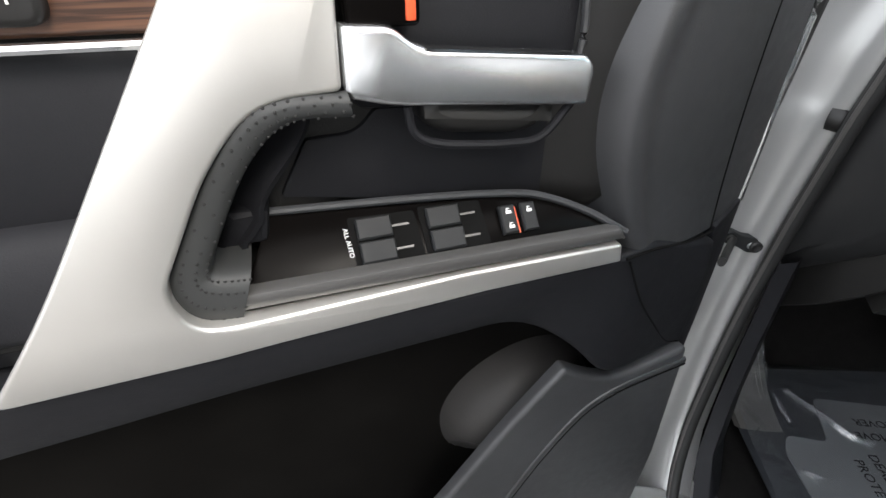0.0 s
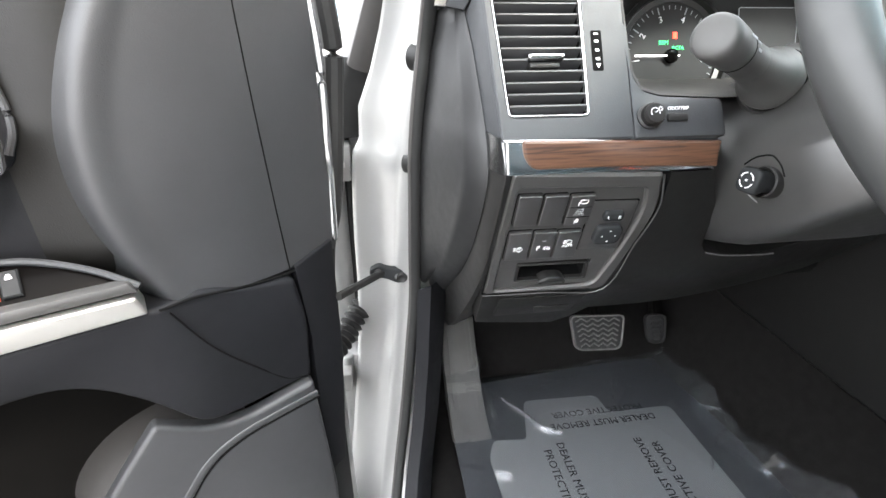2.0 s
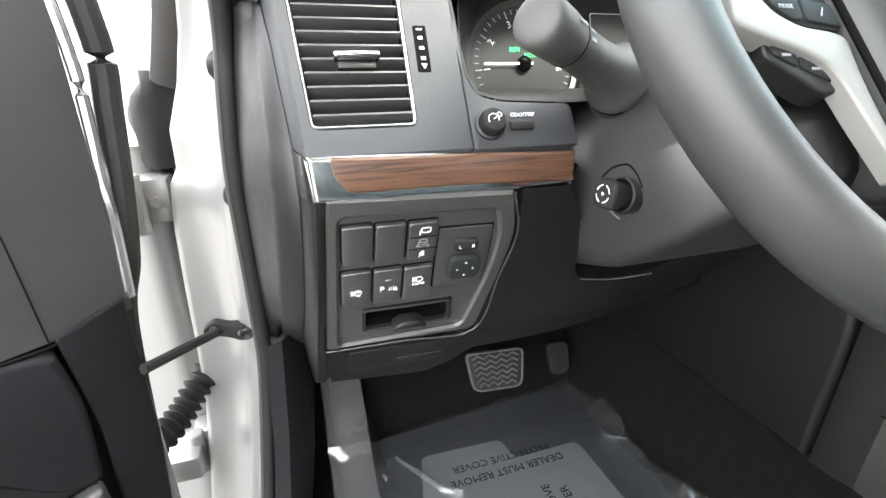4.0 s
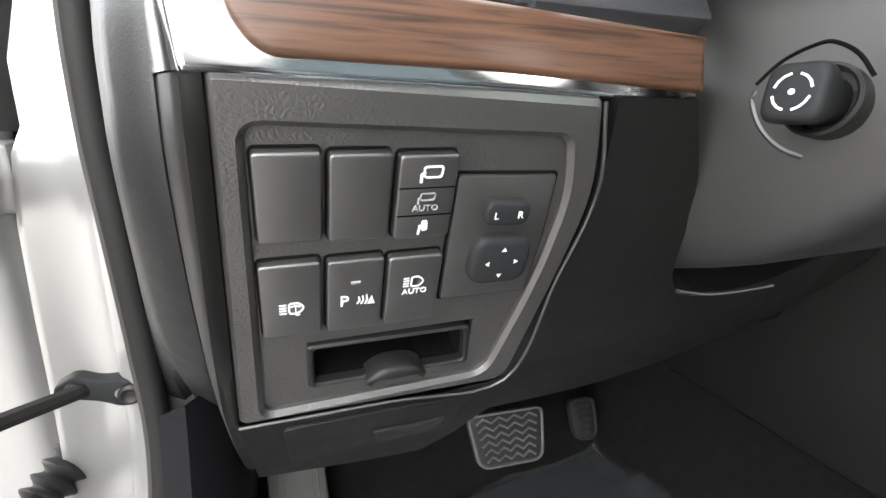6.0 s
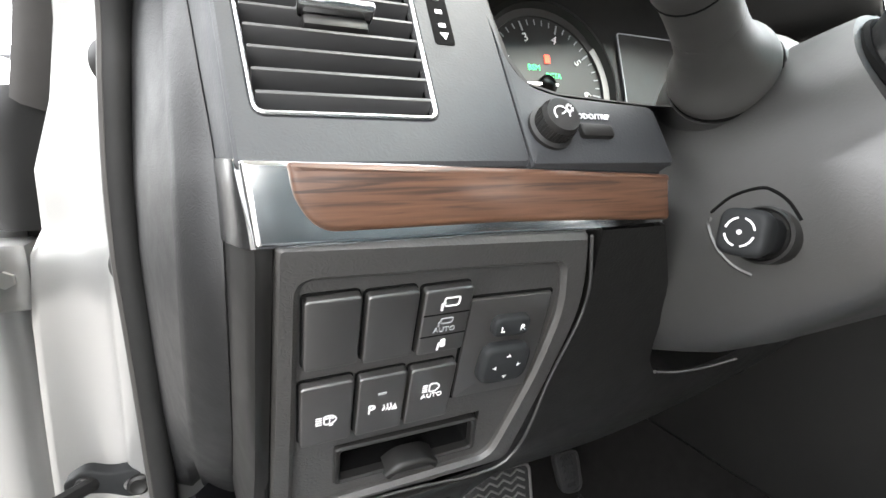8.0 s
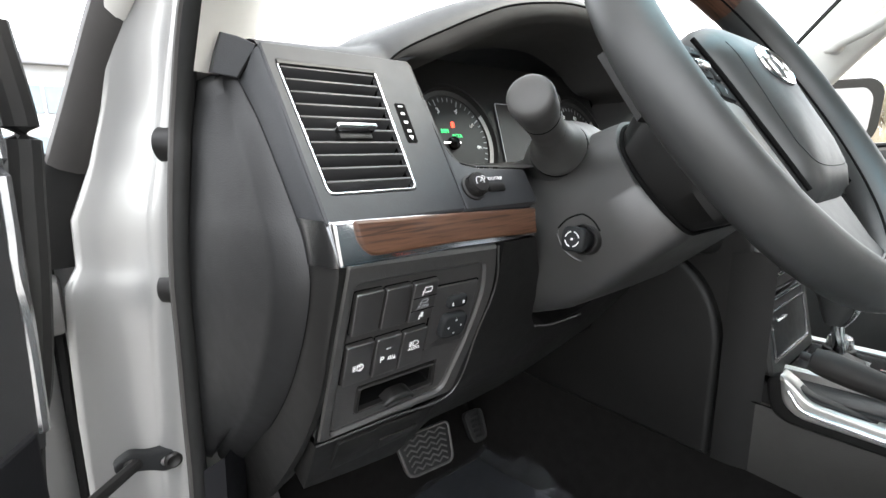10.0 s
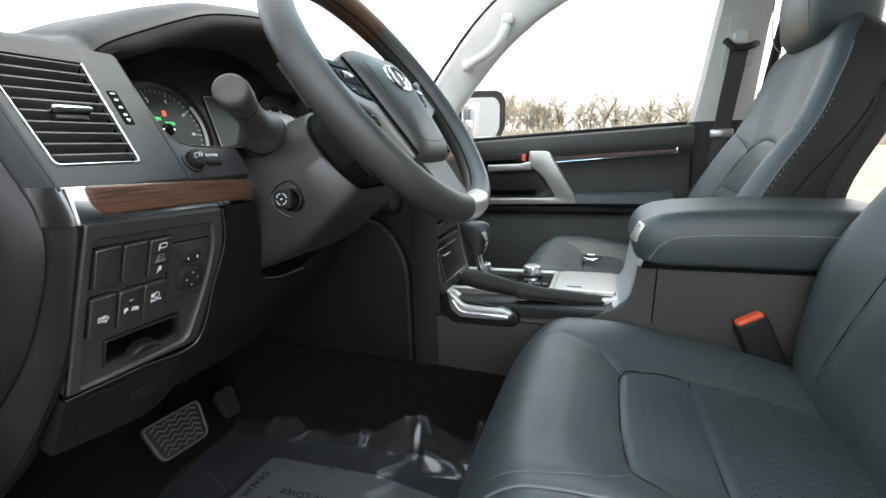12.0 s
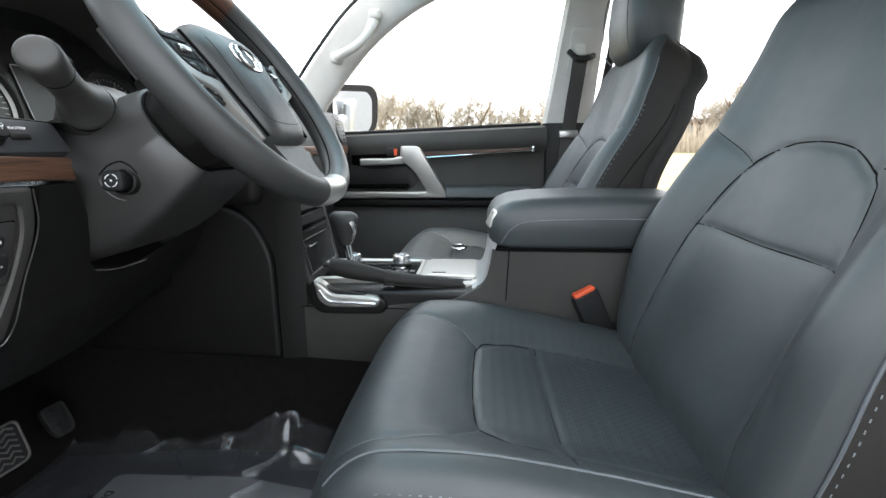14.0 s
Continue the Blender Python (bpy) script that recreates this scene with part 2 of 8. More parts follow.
def plate(pts, place, depth, bevel=0.0, seg=2, bm=None, holes=()):
    """A slab with the outline pts; place(a, b, d) gives the point at (a, b) and depth d (0: the front)."""
    b = bmesh.new() if bm is None else bm
    def ring(ps, d, inset):
        if inset:
            ps = offset(ps, inset)
        return [b.verts.new(place(p[0], p[1], d)) for p in ps]
    steps = [(depth, 0.0)]
    if bevel:
        for j in range(seg + 1):
            t = j / seg * math.pi / 2
            steps.append((bevel * (1 - math.sin(t)), bevel * (1 - math.cos(t))))
    else:
        steps.append((0.0, 0.0))
        steps.append((0.0, bevel * 1.12))
    rings = [ring(pts, d, i) for d, i in steps]
    for r0, r1 in zip(rings, rings[1:]):
        for i in range(len(r0)):
            j = (i + 1) % len(r0)
            b.faces.new((r0[i], r0[j], r1[j], r1[i]))
    cap(b, rings[-1])
    cap(b, rings[0])
    return b


def cap(b, ring):
    es = []
    for i in range(len(ring)):
        e = b.edges.get((ring[i - 1], ring[i])) or b.edges.new((ring[i - 1], ring[i]))
        es.append(e)
    bmesh.ops.triangle_fill(b, edges=es, use_beauty=True)


def offset(ps, d):
    """The outline ps moved inwards by d."""
    k = len(ps)
    area = sum(ps[i - 1][0] * ps[i][1] - ps[i][0] * ps[i - 1][1] for i in range(k))
    s = 1 if area > 0 else -1
    out = []
    for i in range(k):
        a, p, c = Vector(ps[i - 1][:2]), Vector(ps[i][:2]), Vector(ps[(i + 1) % k][:2])
        t1, t2 = (p - a), (c - p)
        t1 = t1.normalized() if t1.length > 1e-9 else t2.normalized()
        t2 = t2.normalized() if t2.length > 1e-9 else t1
        n = (Vector((-t1.y, t1.x)) + Vector((-t2.y, t2.x)))
        if n.length < 1e-6:
            n = Vector((-t1.y, t1.x))
        n.normalize()
        q = max(0.5, n.dot(Vector((-t1.y, t1.x))))
        out.append(p + n * (s * d / q))
    return out


def frame_plate(outer, inner, place, depth, bevel=0.0, bm=None):
    """A flat ring between two outlines with the same number of points."""
    b = bmesh.new() if bm is None else bm
    o1, i1 = offset(outer, bevel), offset(inner, -bevel)
    rows = [(outer, depth), (outer, bevel), (o1, 0.0), (i1, 0.0), (inner, bevel), (inner, depth)]
    rs = [[b.verts.new(place(p[0], p[1], d)) for p in ps] for ps, d in rows]
    for r0, r1 in zip(rs, rs[1:] + rs[:1]):
        for i in range(len(r0)):
            j = (i + 1) % len(r0)
            b.faces.new((r0[i], r0[j], r1[j], r1[i]))
    return b


def smooth_path(pts, n=8, closed=False):
    """A Catmull-Rom curve through pts."""
    p = [Vector(q) for q in pts]
    k = len(p)
    out = []
    last = k if closed else k - 1
    for i in range(last):
        a = p[i - 1] if (closed or i > 0) else p[0] * 2 - p[1]
        b, c = p[i], p[(i + 1) % k]
        d = p[(i + 2) % k] if (closed or i + 2 < k) else p[-1] * 2 - p[-2]
        for j in range(n):
            t = j / n
            out.append(0.5 * ((2 * b) + (c - a) * t + (2 * a - 5 * b + 4 * c - d) * t * t + (3 * b - a - 3 * c + d) * t ** 3))
    if not closed:
        out.append(p[-1])
    return out


def tube(path, radius, sides=10, closed=False, up=(0, 0, 1), flat=1.0, bm=None, power=1.0):
    """A tube along path. radius: a number or a function of 0..1. flat: height of the section against its width."""
    b = bmesh.new() if bm is None else bm
    path = [Vector(p) for p in path]
    k = len(path)
    rings = []
    for i, p in enumerate(path):
        if closed:
            t = path[(i + 1) % k] - path[i - 1]
        else:
            t = path[min(i + 1, k - 1)] - path[max(i - 1, 0)]
        t.normalize()
        u = Vector(up)
        u = u - t * u.dot(t)
        if u.length < 1e-4:
            u = Vector((1, 0, 0)) - t * t.x
        u.normalize()
        v = t.cross(u)
        r = radius(i / (k - 1)) if callable(radius) else radius
        ring = []
        for j in range(sides):
            a = 2 * math.pi * j / sides
            c, s = math.cos(a), math.sin(a)
            if power != 1.0:
                c = math.copysign(abs(c) ** power, c)
                s = math.copysign(abs(s) ** power, s)
            ring.append(b.verts.new(p + v * (c * r) + u * (s * r * flat)))
        rings.append(ring)
    pairs = list(zip(rings, rings[1:])) + ([(rings[-1], rings[0])] if closed else [])
    for r0, r1 in pairs:
        for j in range(sides):
            q = (j + 1) % sides
            b.faces.new((r0[j], r0[q], r1[q], r1[j]))
    if not closed:
        b.faces.new(rings[0])
        b.faces.new(rings[-1])
    return b


def lathe(profile, m, seg=28, bm=None):
    """Turns (radius, height) pairs round the local z axis of m."""
    b = bmesh.new() if bm is None else bm
    rings = []
    for r, h in profile:
        if r < 1e-6:
            rings.append([b.verts.new(m @ Vector((0, 0, h)))])
        else:
            rings.append([b.verts.new(m @ Vector((r * math.cos(2 * math.pi * i / seg), r * math.sin(2 * math.pi * i / seg), h)))
                          for i in range(seg)])
    for r0, r1 in zip(rings, rings[1:]):
        for i in range(seg):
            j = (i + 1) % seg
            if len(r0) == 1 and len(r1) == 1:
                continue
            if len(r0) == 1:
                b.faces.new((r0[0], r1[i], r1[j]))
            elif len(r1) == 1:
                b.faces.new((r0[i], r0[j], r1[0]))
            else:
                b.faces.new((r0[i], r0[j], r1[j], r1[i]))
    for r in (rings[0], rings[-1]):
        if len(r) > 1:
            b.faces.new(r)
    return b


def loft(sections, closed=True, caps=True, bm=None):
    """A skin over rings of points, each with the same number of points."""
    b = bmesh.new() if bm is None else bm
    rs = [[b.verts.new(p) for p in s] for s in sections]
    for r0, r1 in zip(rs, rs[1:]):
        k = len(r0)
        for i in range(k if closed else k - 1):
            j = (i + 1) % k
            b.faces.new((r0[i], r0[j], r1[j], r1[i]))
    if caps and closed:
        for r in (rs[0], rs[-1]):
            try:
                cap(b, r)
            except ValueError:
                pass
    return b


def sheet(f, nu, nv, thick=0.0, bm=None, u0=0.0, u1=1.0, v0=0.0, v1=1.0):
    """A grid of f(u, v); with thick, closed by a second face set back along the normals."""
    b = bmesh.new() if bm is None else bm
    g = [[b.verts.new(f(u0 + (u1 - u0) * i / nu, v0 + (v1 - v0) * j / nv)) for j in range(nv + 1)] for i in range(nu + 1)]
    fs = []
    for i in range(nu):
        for j in range(nv):
            fs.append(b.faces.new((g[i][j], g[i + 1][j], g[i + 1][j + 1], g[i][j + 1])))
    if thick:
        for fc in fs:
            fc.normal_update()
        ns = {}
        for row in g:
            for v in row:
                v.normal_update()
        h = [[b.verts.new(v.co - v.normal * thick) for v in row] for row in g]
        for i in range(nu):
            for j in range(nv):
                b.faces.new((h[i][j], h[i][j + 1], h[i + 1][j + 1], h[i + 1][j]))
        rim = [(i, 0) for i in range(nu)] + [(nu, j) for j in range(nv)] + [(i, nv) for i in range(nu, 0, -1)] + [(0, j) for j in range(nv, 0, -1)]
        for (a, c), (d, e) in zip(rim, rim[1:] + rim[:1]):
            b.faces.new((g[a][c], g[d][e], h[d][e], h[a][c]))
    return b


def words(name, text, m, size, mat, parent, depth=0.0003, align='CENTER'):
    """Lettering as a mesh, in the x-y plane of m, read along x."""
    cu = bpy.data.curves.new(name, 'FONT')
    cu.body = text
    cu.size = size
    cu.align_x = align
    cu.align_y = 'CENTER'
    cu.extrude = depth
    cu.resolution_u = 2
    tmp = bpy.data.objects.new(name + "_tmp", cu)
    scene.collection.objects.link(tmp)
    me = bpy.data.meshes.new_from_object(tmp)
    bpy.data.objects.remove(tmp)
    me.transform(m)
    ob = new(name, me)
    me.materials.clear()
    me.materials.append(mat)
    ob.parent = parent
    return ob


def bar(m, x0, x1, y0, y1, d=0.0004, bm=None):
    return box(x0, x1, y0, y1, 0, d, bm=bm, m=m)


def axes(o, ex, ey):
    """The pose with origin o, x along ex and y near ey."""
    ex = Vector(ex).normalized()
    ez = ex.cross(Vector(ey)).normalized()
    ey = ez.cross(ex)
    return Matrix(((ex.x, ey.x, ez.x, o[0]), (ex.y, ey.y, ez.y, o[1]), (ex.z, ey.z, ez.z, o[2]), (0, 0, 0, 1)))


def lerp(a, b, t):
    return a + (b - a) * t


def step(a, b, x):
    t = max(0.0, min(1.0, (x - a) / (b - a)))
    return t * t * (3 - 2 * t)


def curve_at(table, x):
    """A smooth reading of a short table of (x, y)."""
    if x <= table[0][0]:
        return table[0][1]
    for (a, p), (b, q) in zip(table, table[1:]):
        if x <= b:
            return lerp(p, q, step(a, b, x))
    return table[-1][1]


# ---- ground and distance ----
def ground_material():
    """Pale worn asphalt near the car, dry grass beyond it."""
    m = bpy.data.materials.new("lot_and_field")
    m.use_nodes = True
    n, l = m.node_tree.nodes, m.node_tree.links
    p = n["Principled BSDF"]
    p.inputs["Roughness"].default_value = 0.9
    co = n.new("ShaderNodeTexCoord")
    sep = n.new("ShaderNodeSeparateXYZ")
    l.new(co.outputs["Object"], sep.inputs["Vector"])
    wob = n.new("ShaderNodeTexNoise")
    wob.inputs["Scale"].default_value = 0.6
    l.new(co.outputs["Object"], wob.inputs["Vector"])
    ad = n.new("ShaderNodeMath")
    ad.operation = 'ADD'
    l.new(sep.outputs["X"], ad.inputs[0])
    l.new(wob.outputs["Fac"], ad.inputs[1])
    mr = n.new("ShaderNodeMapRange")
    mr.inputs["From Min"].default_value = 4.6
    mr.inputs["From Max"].default_value = 4.8
    l.new(ad.outputs["Value"], mr.inputs["Value"])
    def two(c0, c1, sc):
        t = n.new("ShaderNodeTexNoise")
        t.inputs["Scale"].default_value = sc
        t.inputs["Detail"].default_value = 8
        t.inputs["Roughness"].default_value = 0.7
        l.new(co.outputs["Object"], t.inputs["Vector"])
        r = n.new("ShaderNodeValToRGB")
        r.color_ramp.elements[0].position, r.color_ramp.elements[0].color = 0.35, (*c0, 1)
        r.color_ramp.elements[1].position, r.color_ramp.elements[1].color = 0.68, (*c1, 1)
        l.new(t.outputs["Fac"], r.inputs["Fac"])
        return r.outputs["Color"]
    tar = two((0.105, 0.103, 0.099), (0.165, 0.160, 0.154), 9)
    hay = two((0.20, 0.17, 0.07), (0.42, 0.33, 0.16), 1.3)
    mx = n.new("ShaderNodeMix")
    mx.data_type = 'RGBA'
    l.new(mr.outputs["Result"], mx.inputs["Factor"])
    l.new(tar, mx.inputs["A"])
    l.new(hay, mx.inputs["B"])
    l.new(mx.outputs["Result"], p.inputs["Base Color"])
    return m


gb = sheet(lambda u, v: Vector((lerp(-400, 400, u), lerp(-400, 400, v), 0)), 4, 4)
ground = part("ground", gb, ground_material(), smooth=0)
tagged(ground, "pale asphalt lot running into dry yellow grass", "ground", kind="structure")

M_BARK = material("grey_brown_bark", (0.17, 0.125, 0.085), 0.9, vary=0.3, scale=3)
M_TWIG = material("dry_twigs", (0.40, 0.345, 0.27), 0.9, vary=0.3, scale=1)
M_PINE = material("conifer_needles", (0.085, 0.10, 0.04), 0.9, vary=0.4, scale=2)
M_WALLP = material("pale_cladding", (0.42, 0.44, 0.47), 0.6, vary=0.06, scale=1)
M_ROOFD = material("dark_fascia", (0.20, 0.21, 0.24), 0.6, vary=0.1, scale=1)
M_PANE = material("dark_window_pane", (0.16, 0.22, 0.26), 0.08, vary=0.1, scale=1)


def bare_tree(seed, height):
    """A leafless tree: tapered trunk, limbs, and a crown of fine twigs."""
    rnd = random.Random(seed)
    trunk, twigs = bmesh.new(), bmesh.new()

    def grow(p, d, length, r, depth):
        pts = [p]
        for _ in range(3):
            d = (d + Vector((rnd.uniform(-.22, .22), rnd.uniform(-.22, .22), rnd.uniform(-.05, .16)))).normalized()
            pts.append(pts[-1] + d * length / 3)
        b = trunk if depth < 2 else twigs
        tube(pts, lambda s: lerp(r, r * 0.55, s), sides=5 if depth < 2 else 3, bm=b)
        if depth >= 3:
            for _ in range(11):
                q = pts[rnd.randint(1, 3)]
                o = Vector((rnd.uniform(-1, 1), rnd.uniform(-1, 1), rnd.uniform(-.2, 1))).normalized() * rnd.uniform(.3, .8)
                w = Vector((rnd.uniform(-1, 1), rnd.uniform(-1, 1), 0)).normalized() * rnd.uniform(.018, .035)
                b.faces.new([b.verts.new(k) for k in (q - w, q + w, q + o)])
        if depth == 4:
            return
        for i in range(rnd.randint(3, 4) if depth else 5):
            q = pts[rnd.randint(1, 3)]
            a = rnd.uniform(0, 2 * math.pi)
            out = Vector((math.cos(a), math.sin(a), rnd.uniform(0.0, 0.9))).normalized()
            grow(q, (d * 0.45 + out).normalized(), length * rnd.uniform(0.55, 0.75), r * 0.58, depth + 1)
    grow(Vector((0, 0, 0)), Vector((0, 0, 1)), height * 0.42, height * 0.022, 0)
    ob = thing("bare_tree", Matrix.Identity(4), "leafless brown tree with a wide twiggy crown at the field's edge", "tree", "tree line")
    part("trunk", trunk, M_BARK, ob)
    part("crown", twigs, M_TWIG, ob, "crown of fine bare twigs", smooth=0)
    return ob


def conifer(seed, height):
    rnd = random.Random(seed)
    ob = thing("conifer_tree", Matrix.Identity(4), "small green conifer among bare trees", "tree", "tree line")
    part("trunk", tube([(0, 0, 0), (0, 0, height * .5), (0, 0, height)], lambda s: lerp(.14, .02, s), 6), M_BARK, ob)
    b = bmesh.new()
    for i in range(420):
        h = rnd.uniform(0.08, 1.0)
        a = rnd.uniform(0, 6.28)
        reach = (1 - h) * height * 0.30 * rnd.uniform(0.4, 1.1) + 0.1
        p = Vector((math.cos(a) * reach, math.sin(a) * reach, h * height - reach * .25))
        t = Vector((-math.sin(a), math.cos(a), 0)) * rnd.uniform(.12, .3)
        o = Vector((math.cos(a), math.sin(a), -.4)) * rnd.uniform(.25, .5)
        vs = [b.verts.new(q) for q in (p - o - t * .4, p - o + t * .4, p + t, p + o, p - t)]
        b.faces.new(vs)
    part("crown", b, M_PINE, ob, "ragged green needles", smooth=0)
    return ob


kinds = [bare_tree(k, h) for k, h in ((3, 11.5), (8, 12.5), (15, 10.5), (21, 13.0))]
rnd = random.Random(5)
spots = []
for i in range(64):
    bearing = radians(lerp(-34, 34, i / 63) + rnd.uniform(-1, 1))
    dist = rnd.uniform(72, 96)
    spots.append((math.cos(bearing) * dist, math.sin(bearing) * dist, rnd.uniform(0.62, 1.05), rnd.uniform(0, 360), rnd.choice(kinds)))
for i, (x, y, s, a, k) in enumerate(spots):
    m = pose(x, y, -0.1, 0, 0, a) @ Matrix.Scale(s, 4)
    if i < 4:
        kinds[i].matrix_world = m
    else:
        o = copy_thing(k, pose(x, y, -0.1, 0, 0, a))
        o.scale = (s, s, s * 1.05)
pine = conifer(4, 6.0)
pine.matrix_world = pose(80, 6.5, 0, 0, 0, 30)
for x, y, s in ((84, -2, .8), (77, 17, .9), (86, 28, 1.0)):
    o = copy_thing(pine, pose(x, y, 0, 0, 0, x))
    o.scale = (s, s, s)

# low brush that closes the foot of the tree line
bb = bmesh.new()
rnd = random.Random(9)
for i in range(9000):
    bearing = radians(rnd.uniform(-45, 42))
    dist = rnd.uniform(66, 90)
    p = Vector((math.cos(bearing) * dist, math.sin(bearing) * dist, 0))
    h = rnd.uniform(0.8, 4.4)
    w = Vector((-math.sin(bearing), math.cos(bearing), 0)) * rnd.uniform(.03, .11)
    lean = Vector((rnd.uniform(-.5, .5), rnd.uniform(-.5, .5), h))
    vs = [bb.verts.new(q) for q in (p - w, p + w, p + lean * .6 + w * 1.6, p + lean, p + lean * .6 - w * 1.6)]
    bb.faces.new(vs)
brush = part("brush", bb, M_TWIG, smooth=0)
tagged(brush, "dry tawny brush along the foot of the trees", "brush", kind="stuff")


def office_building():
    ob = thing("office_building", pose(-1.0, 46.0, 0, 0, 0, -4), "low pale grey office building with a flat dark roof edge", "building")
    part("wall", box(-14, 6.2, 0, 14, 0, 8.0, 0.02), M_WALLP, ob)
    part("roof", box(-14.5, 7.0, -.8, 14.5, 8.0, 8.7, 0.03), M_ROOFD, ob, "dark overhanging flat roof edge")
    for row, z in enumerate((1.0, 4.6)):
        for i in range(11):
            x = -13.2 + i * 1.72
            w = part("window", box(x, x + 1.55, -0.06, 0.0, z, z + 2.0, 0.015), M_ROOFD, ob)
            part("pane", box(x + .06, x + 1.49, -0.09, -0.055, z + .06, z + 1.94), M_PANE, w)
    return ob


office_building()

M_BRICK = material("far_red_brick", (0.30, 0.155, 0.115), 0.85, vary=0.25, scale=1.2)


def brick_building():
    ob = thing("brick_building", pose(84.0, -37.5, 0, 0, 0, 66), "long low red brick building beyond the dry field", "building")
    part("wall", box(-7.0, 7.0, -8, 0, 0, 5.0, 0.02), M_BRICK, ob)
    part("roof", box(-7.3, 7.3, -8.3, .3, 5.0, 5.3, 0.03), M_ROOFD, ob, "thin dark flat roof edge")
    for z in (.9, 3.0):
        for i in range(7):
            x = -6.6 + i * 1.95
            w = part("window", box(x, x + 1.2, 0, .06, z, z + 1.2, 0.015), M_WALLP, ob)
            part("pane", box(x + .08, x + 1.12, .055, .09, z + .08, z + 1.12), M_PANE, w)
    return ob


brick_building()


# ---- car body: pillars, jamb, sills, roof, glass ----
body = thing("car_body", Matrix.Identity(4), "silver painted body shell with its front door opening", "car body", kind="structure")

# hinge pillar of the driver's door: height, inner edge (x, y), outer edge (x, y)
JAMB = [(1.76, -.640, -.400, -.700, -.360), (1.66, -.678, -.235, -.745, -.17), (1.56, -.708, -.09, -.772, -.01), (1.46, -.738, .03, -.792, .115),
        (1.38, -.758, .115, -.806, .195), (1.30, -.766, .162, -.822, .235), (1.25, -.772, .170, -.836, .254), (1.20, -.777, .176, -.856, .268),
        (1.155, -.780, .183, -.858, .270), (1.135, -.781, .186, -.869, .273), (1.08, -.783, .194, -.874, .268), (1.00, -.787, .205, -.877, .266),
        (.92, -.790, .212, -.878, .262), (.84, -.798, .208, -.882, .262), (.72, -.812, .190, -.895, .260), (.62, -.828, .160, -.908, .252),
        (.54, -.842, .110, -.918, .238), (.44, -.850, .020, -.926, .212)]


def jamb_row(z, xi, yi, xo, yo):
    d = Vector((xo - xi, yo - yi, 0))
    n = Vector((-.70, -.71, 0))
    at = lambda t, h: Vector((xi, yi, z)) + d * t + n * h
    return [at(-.15, -.03), at(-.02, .0), at(.10, .004), at(.22, .005), at(.30, .001), at(.38, -.006), at(.60, -.005), at(.80, -.003), at(.90, .002), at(.96, .003),
            at(1.0, .0), at(1.02, -.012), at(1.02, -.09)]


rows = []
for a, b in zip(JAMB, JAMB[1:]):
    for k in range(3):
        rows.append(jamb_row(*[lerp(p, q, k / 3) for p, q in zip(a, b)]))
rows.append(jamb_row(*JAMB[-1]))
part("jamb", loft(rows, closed=False, caps=False), M_PAINT, body, "silver painted hinge pillar with pressed steps", smooth=50)
# weatherstrip along its inner edge, and round the opening
ws = [Vector((xi - lerp(.0, .0065, step(.92, 1.18, z)), yi - .012, z)) for z, xi, yi, xo, yo in JAMB]
ws = [Vector((-.62, -.75, 1.80)), Vector((-.628, -.55, 1.79))] + ws + [Vector((-.85, -.12, .425)), Vector((-.85, -.6, .42)), Vector((-.85, -1.1, .42))]
part("weatherstrip", tube(smooth_path(ws, 5), 0.0088, 12, up=(0, -1, 0), flat=1.1, power=.85), M_RUBBER, body, "black rubber door seal")
part("weatherstrip_lip", tube(smooth_path([p + Vector((-.0066, -.0040, 0)) for p in ws], 5), 0.0032, 8, up=(0, -1, 0)), M_BLACKOUT, body, "thin seal lip")
for x, y, z in ((-.7840, .1960, 1.136), (-.7755, .1775, 1.268)):
    m = axes((x, y, z), (0, 0, 1), (.70, .71, 0))
    m = m if (m.to_3x3() @ Vector((0, 0, 1))).y < 0 else m @ pose(0, 0, 0, 180, 0, 0)
    part("rubber_plug", lathe([(.0155, -.012), (.0155, .001), (.0140, .004), (.009, .006), (0, .0068)], m, 24), M_SMOOTH, body, "round black rubber stop")


def hinge(z):
    b = box(-.915, -.872, .276, .318, z - .028, z + .028, .006)
    box(-.945, -.900, .232, .295, z - .020, z + .020, .006, bm=b)
    lathe([(.009, -.036), (.011, -.034), (.011, .034), (.009, .036)], pose(-.908, .268, z), 14, bm=b)
    part("hinge", b, M_PAINT, body, "painted steel door hinge")
    lathe_m = axes((-.888, .276, z), (0, 0, 1), (1, 0, 0))
    part("hinge_bolt", lathe([(.007, -.004), (.007, .004), (0, .004)], lathe_m, 6), M_STEEL, body)


hinge(1.115)
hinge(.735)

# fender side ahead of the opening, with its dark garnish by the pillar foot
fend = []
for i in range(12):
    t = i / 11
    y = lerp(.39, 2.1, t)
    fend.append([Vector((lerp(-.905, -.93, t), y, .45)), Vector((lerp(-.94, -.975, t), y, .75)), Vector((lerp(-.94, -.975, t), y, 1.0)),
                 Vector((lerp(-.905, -.93, t), y, lerp(1.15, 1.08, t))), Vector((-.78, y, lerp(1.2, 1.14, t))), Vector((-.5, y, lerp(1.22, 1.17, t)))])
part("front_fender", loft(fend, closed=False, caps=False), M_PAINT, body, smooth=60)
hood_rows = [[Vector((x, y, lerp(1.21, 1.14, t) + .035 * (1 - (x / .8) ** 2) - (.08 if t > .95 else 0))) for x in (-.78, -.5, -.2, .2, .5, .78)]
             for t in [i / 8 for i in range(9)] for y in [lerp(.86, 2.2, t)]]
part("bonnet", loft(hood_rows, closed=False, caps=False), M_PAINT, body, smooth=60)
gar = [Vector((-.806, .190, 1.385)), Vector((-.812, .205, 1.365)), Vector((-.830, .248, 1.309)), Vector((-.849, .282, 1.252))]
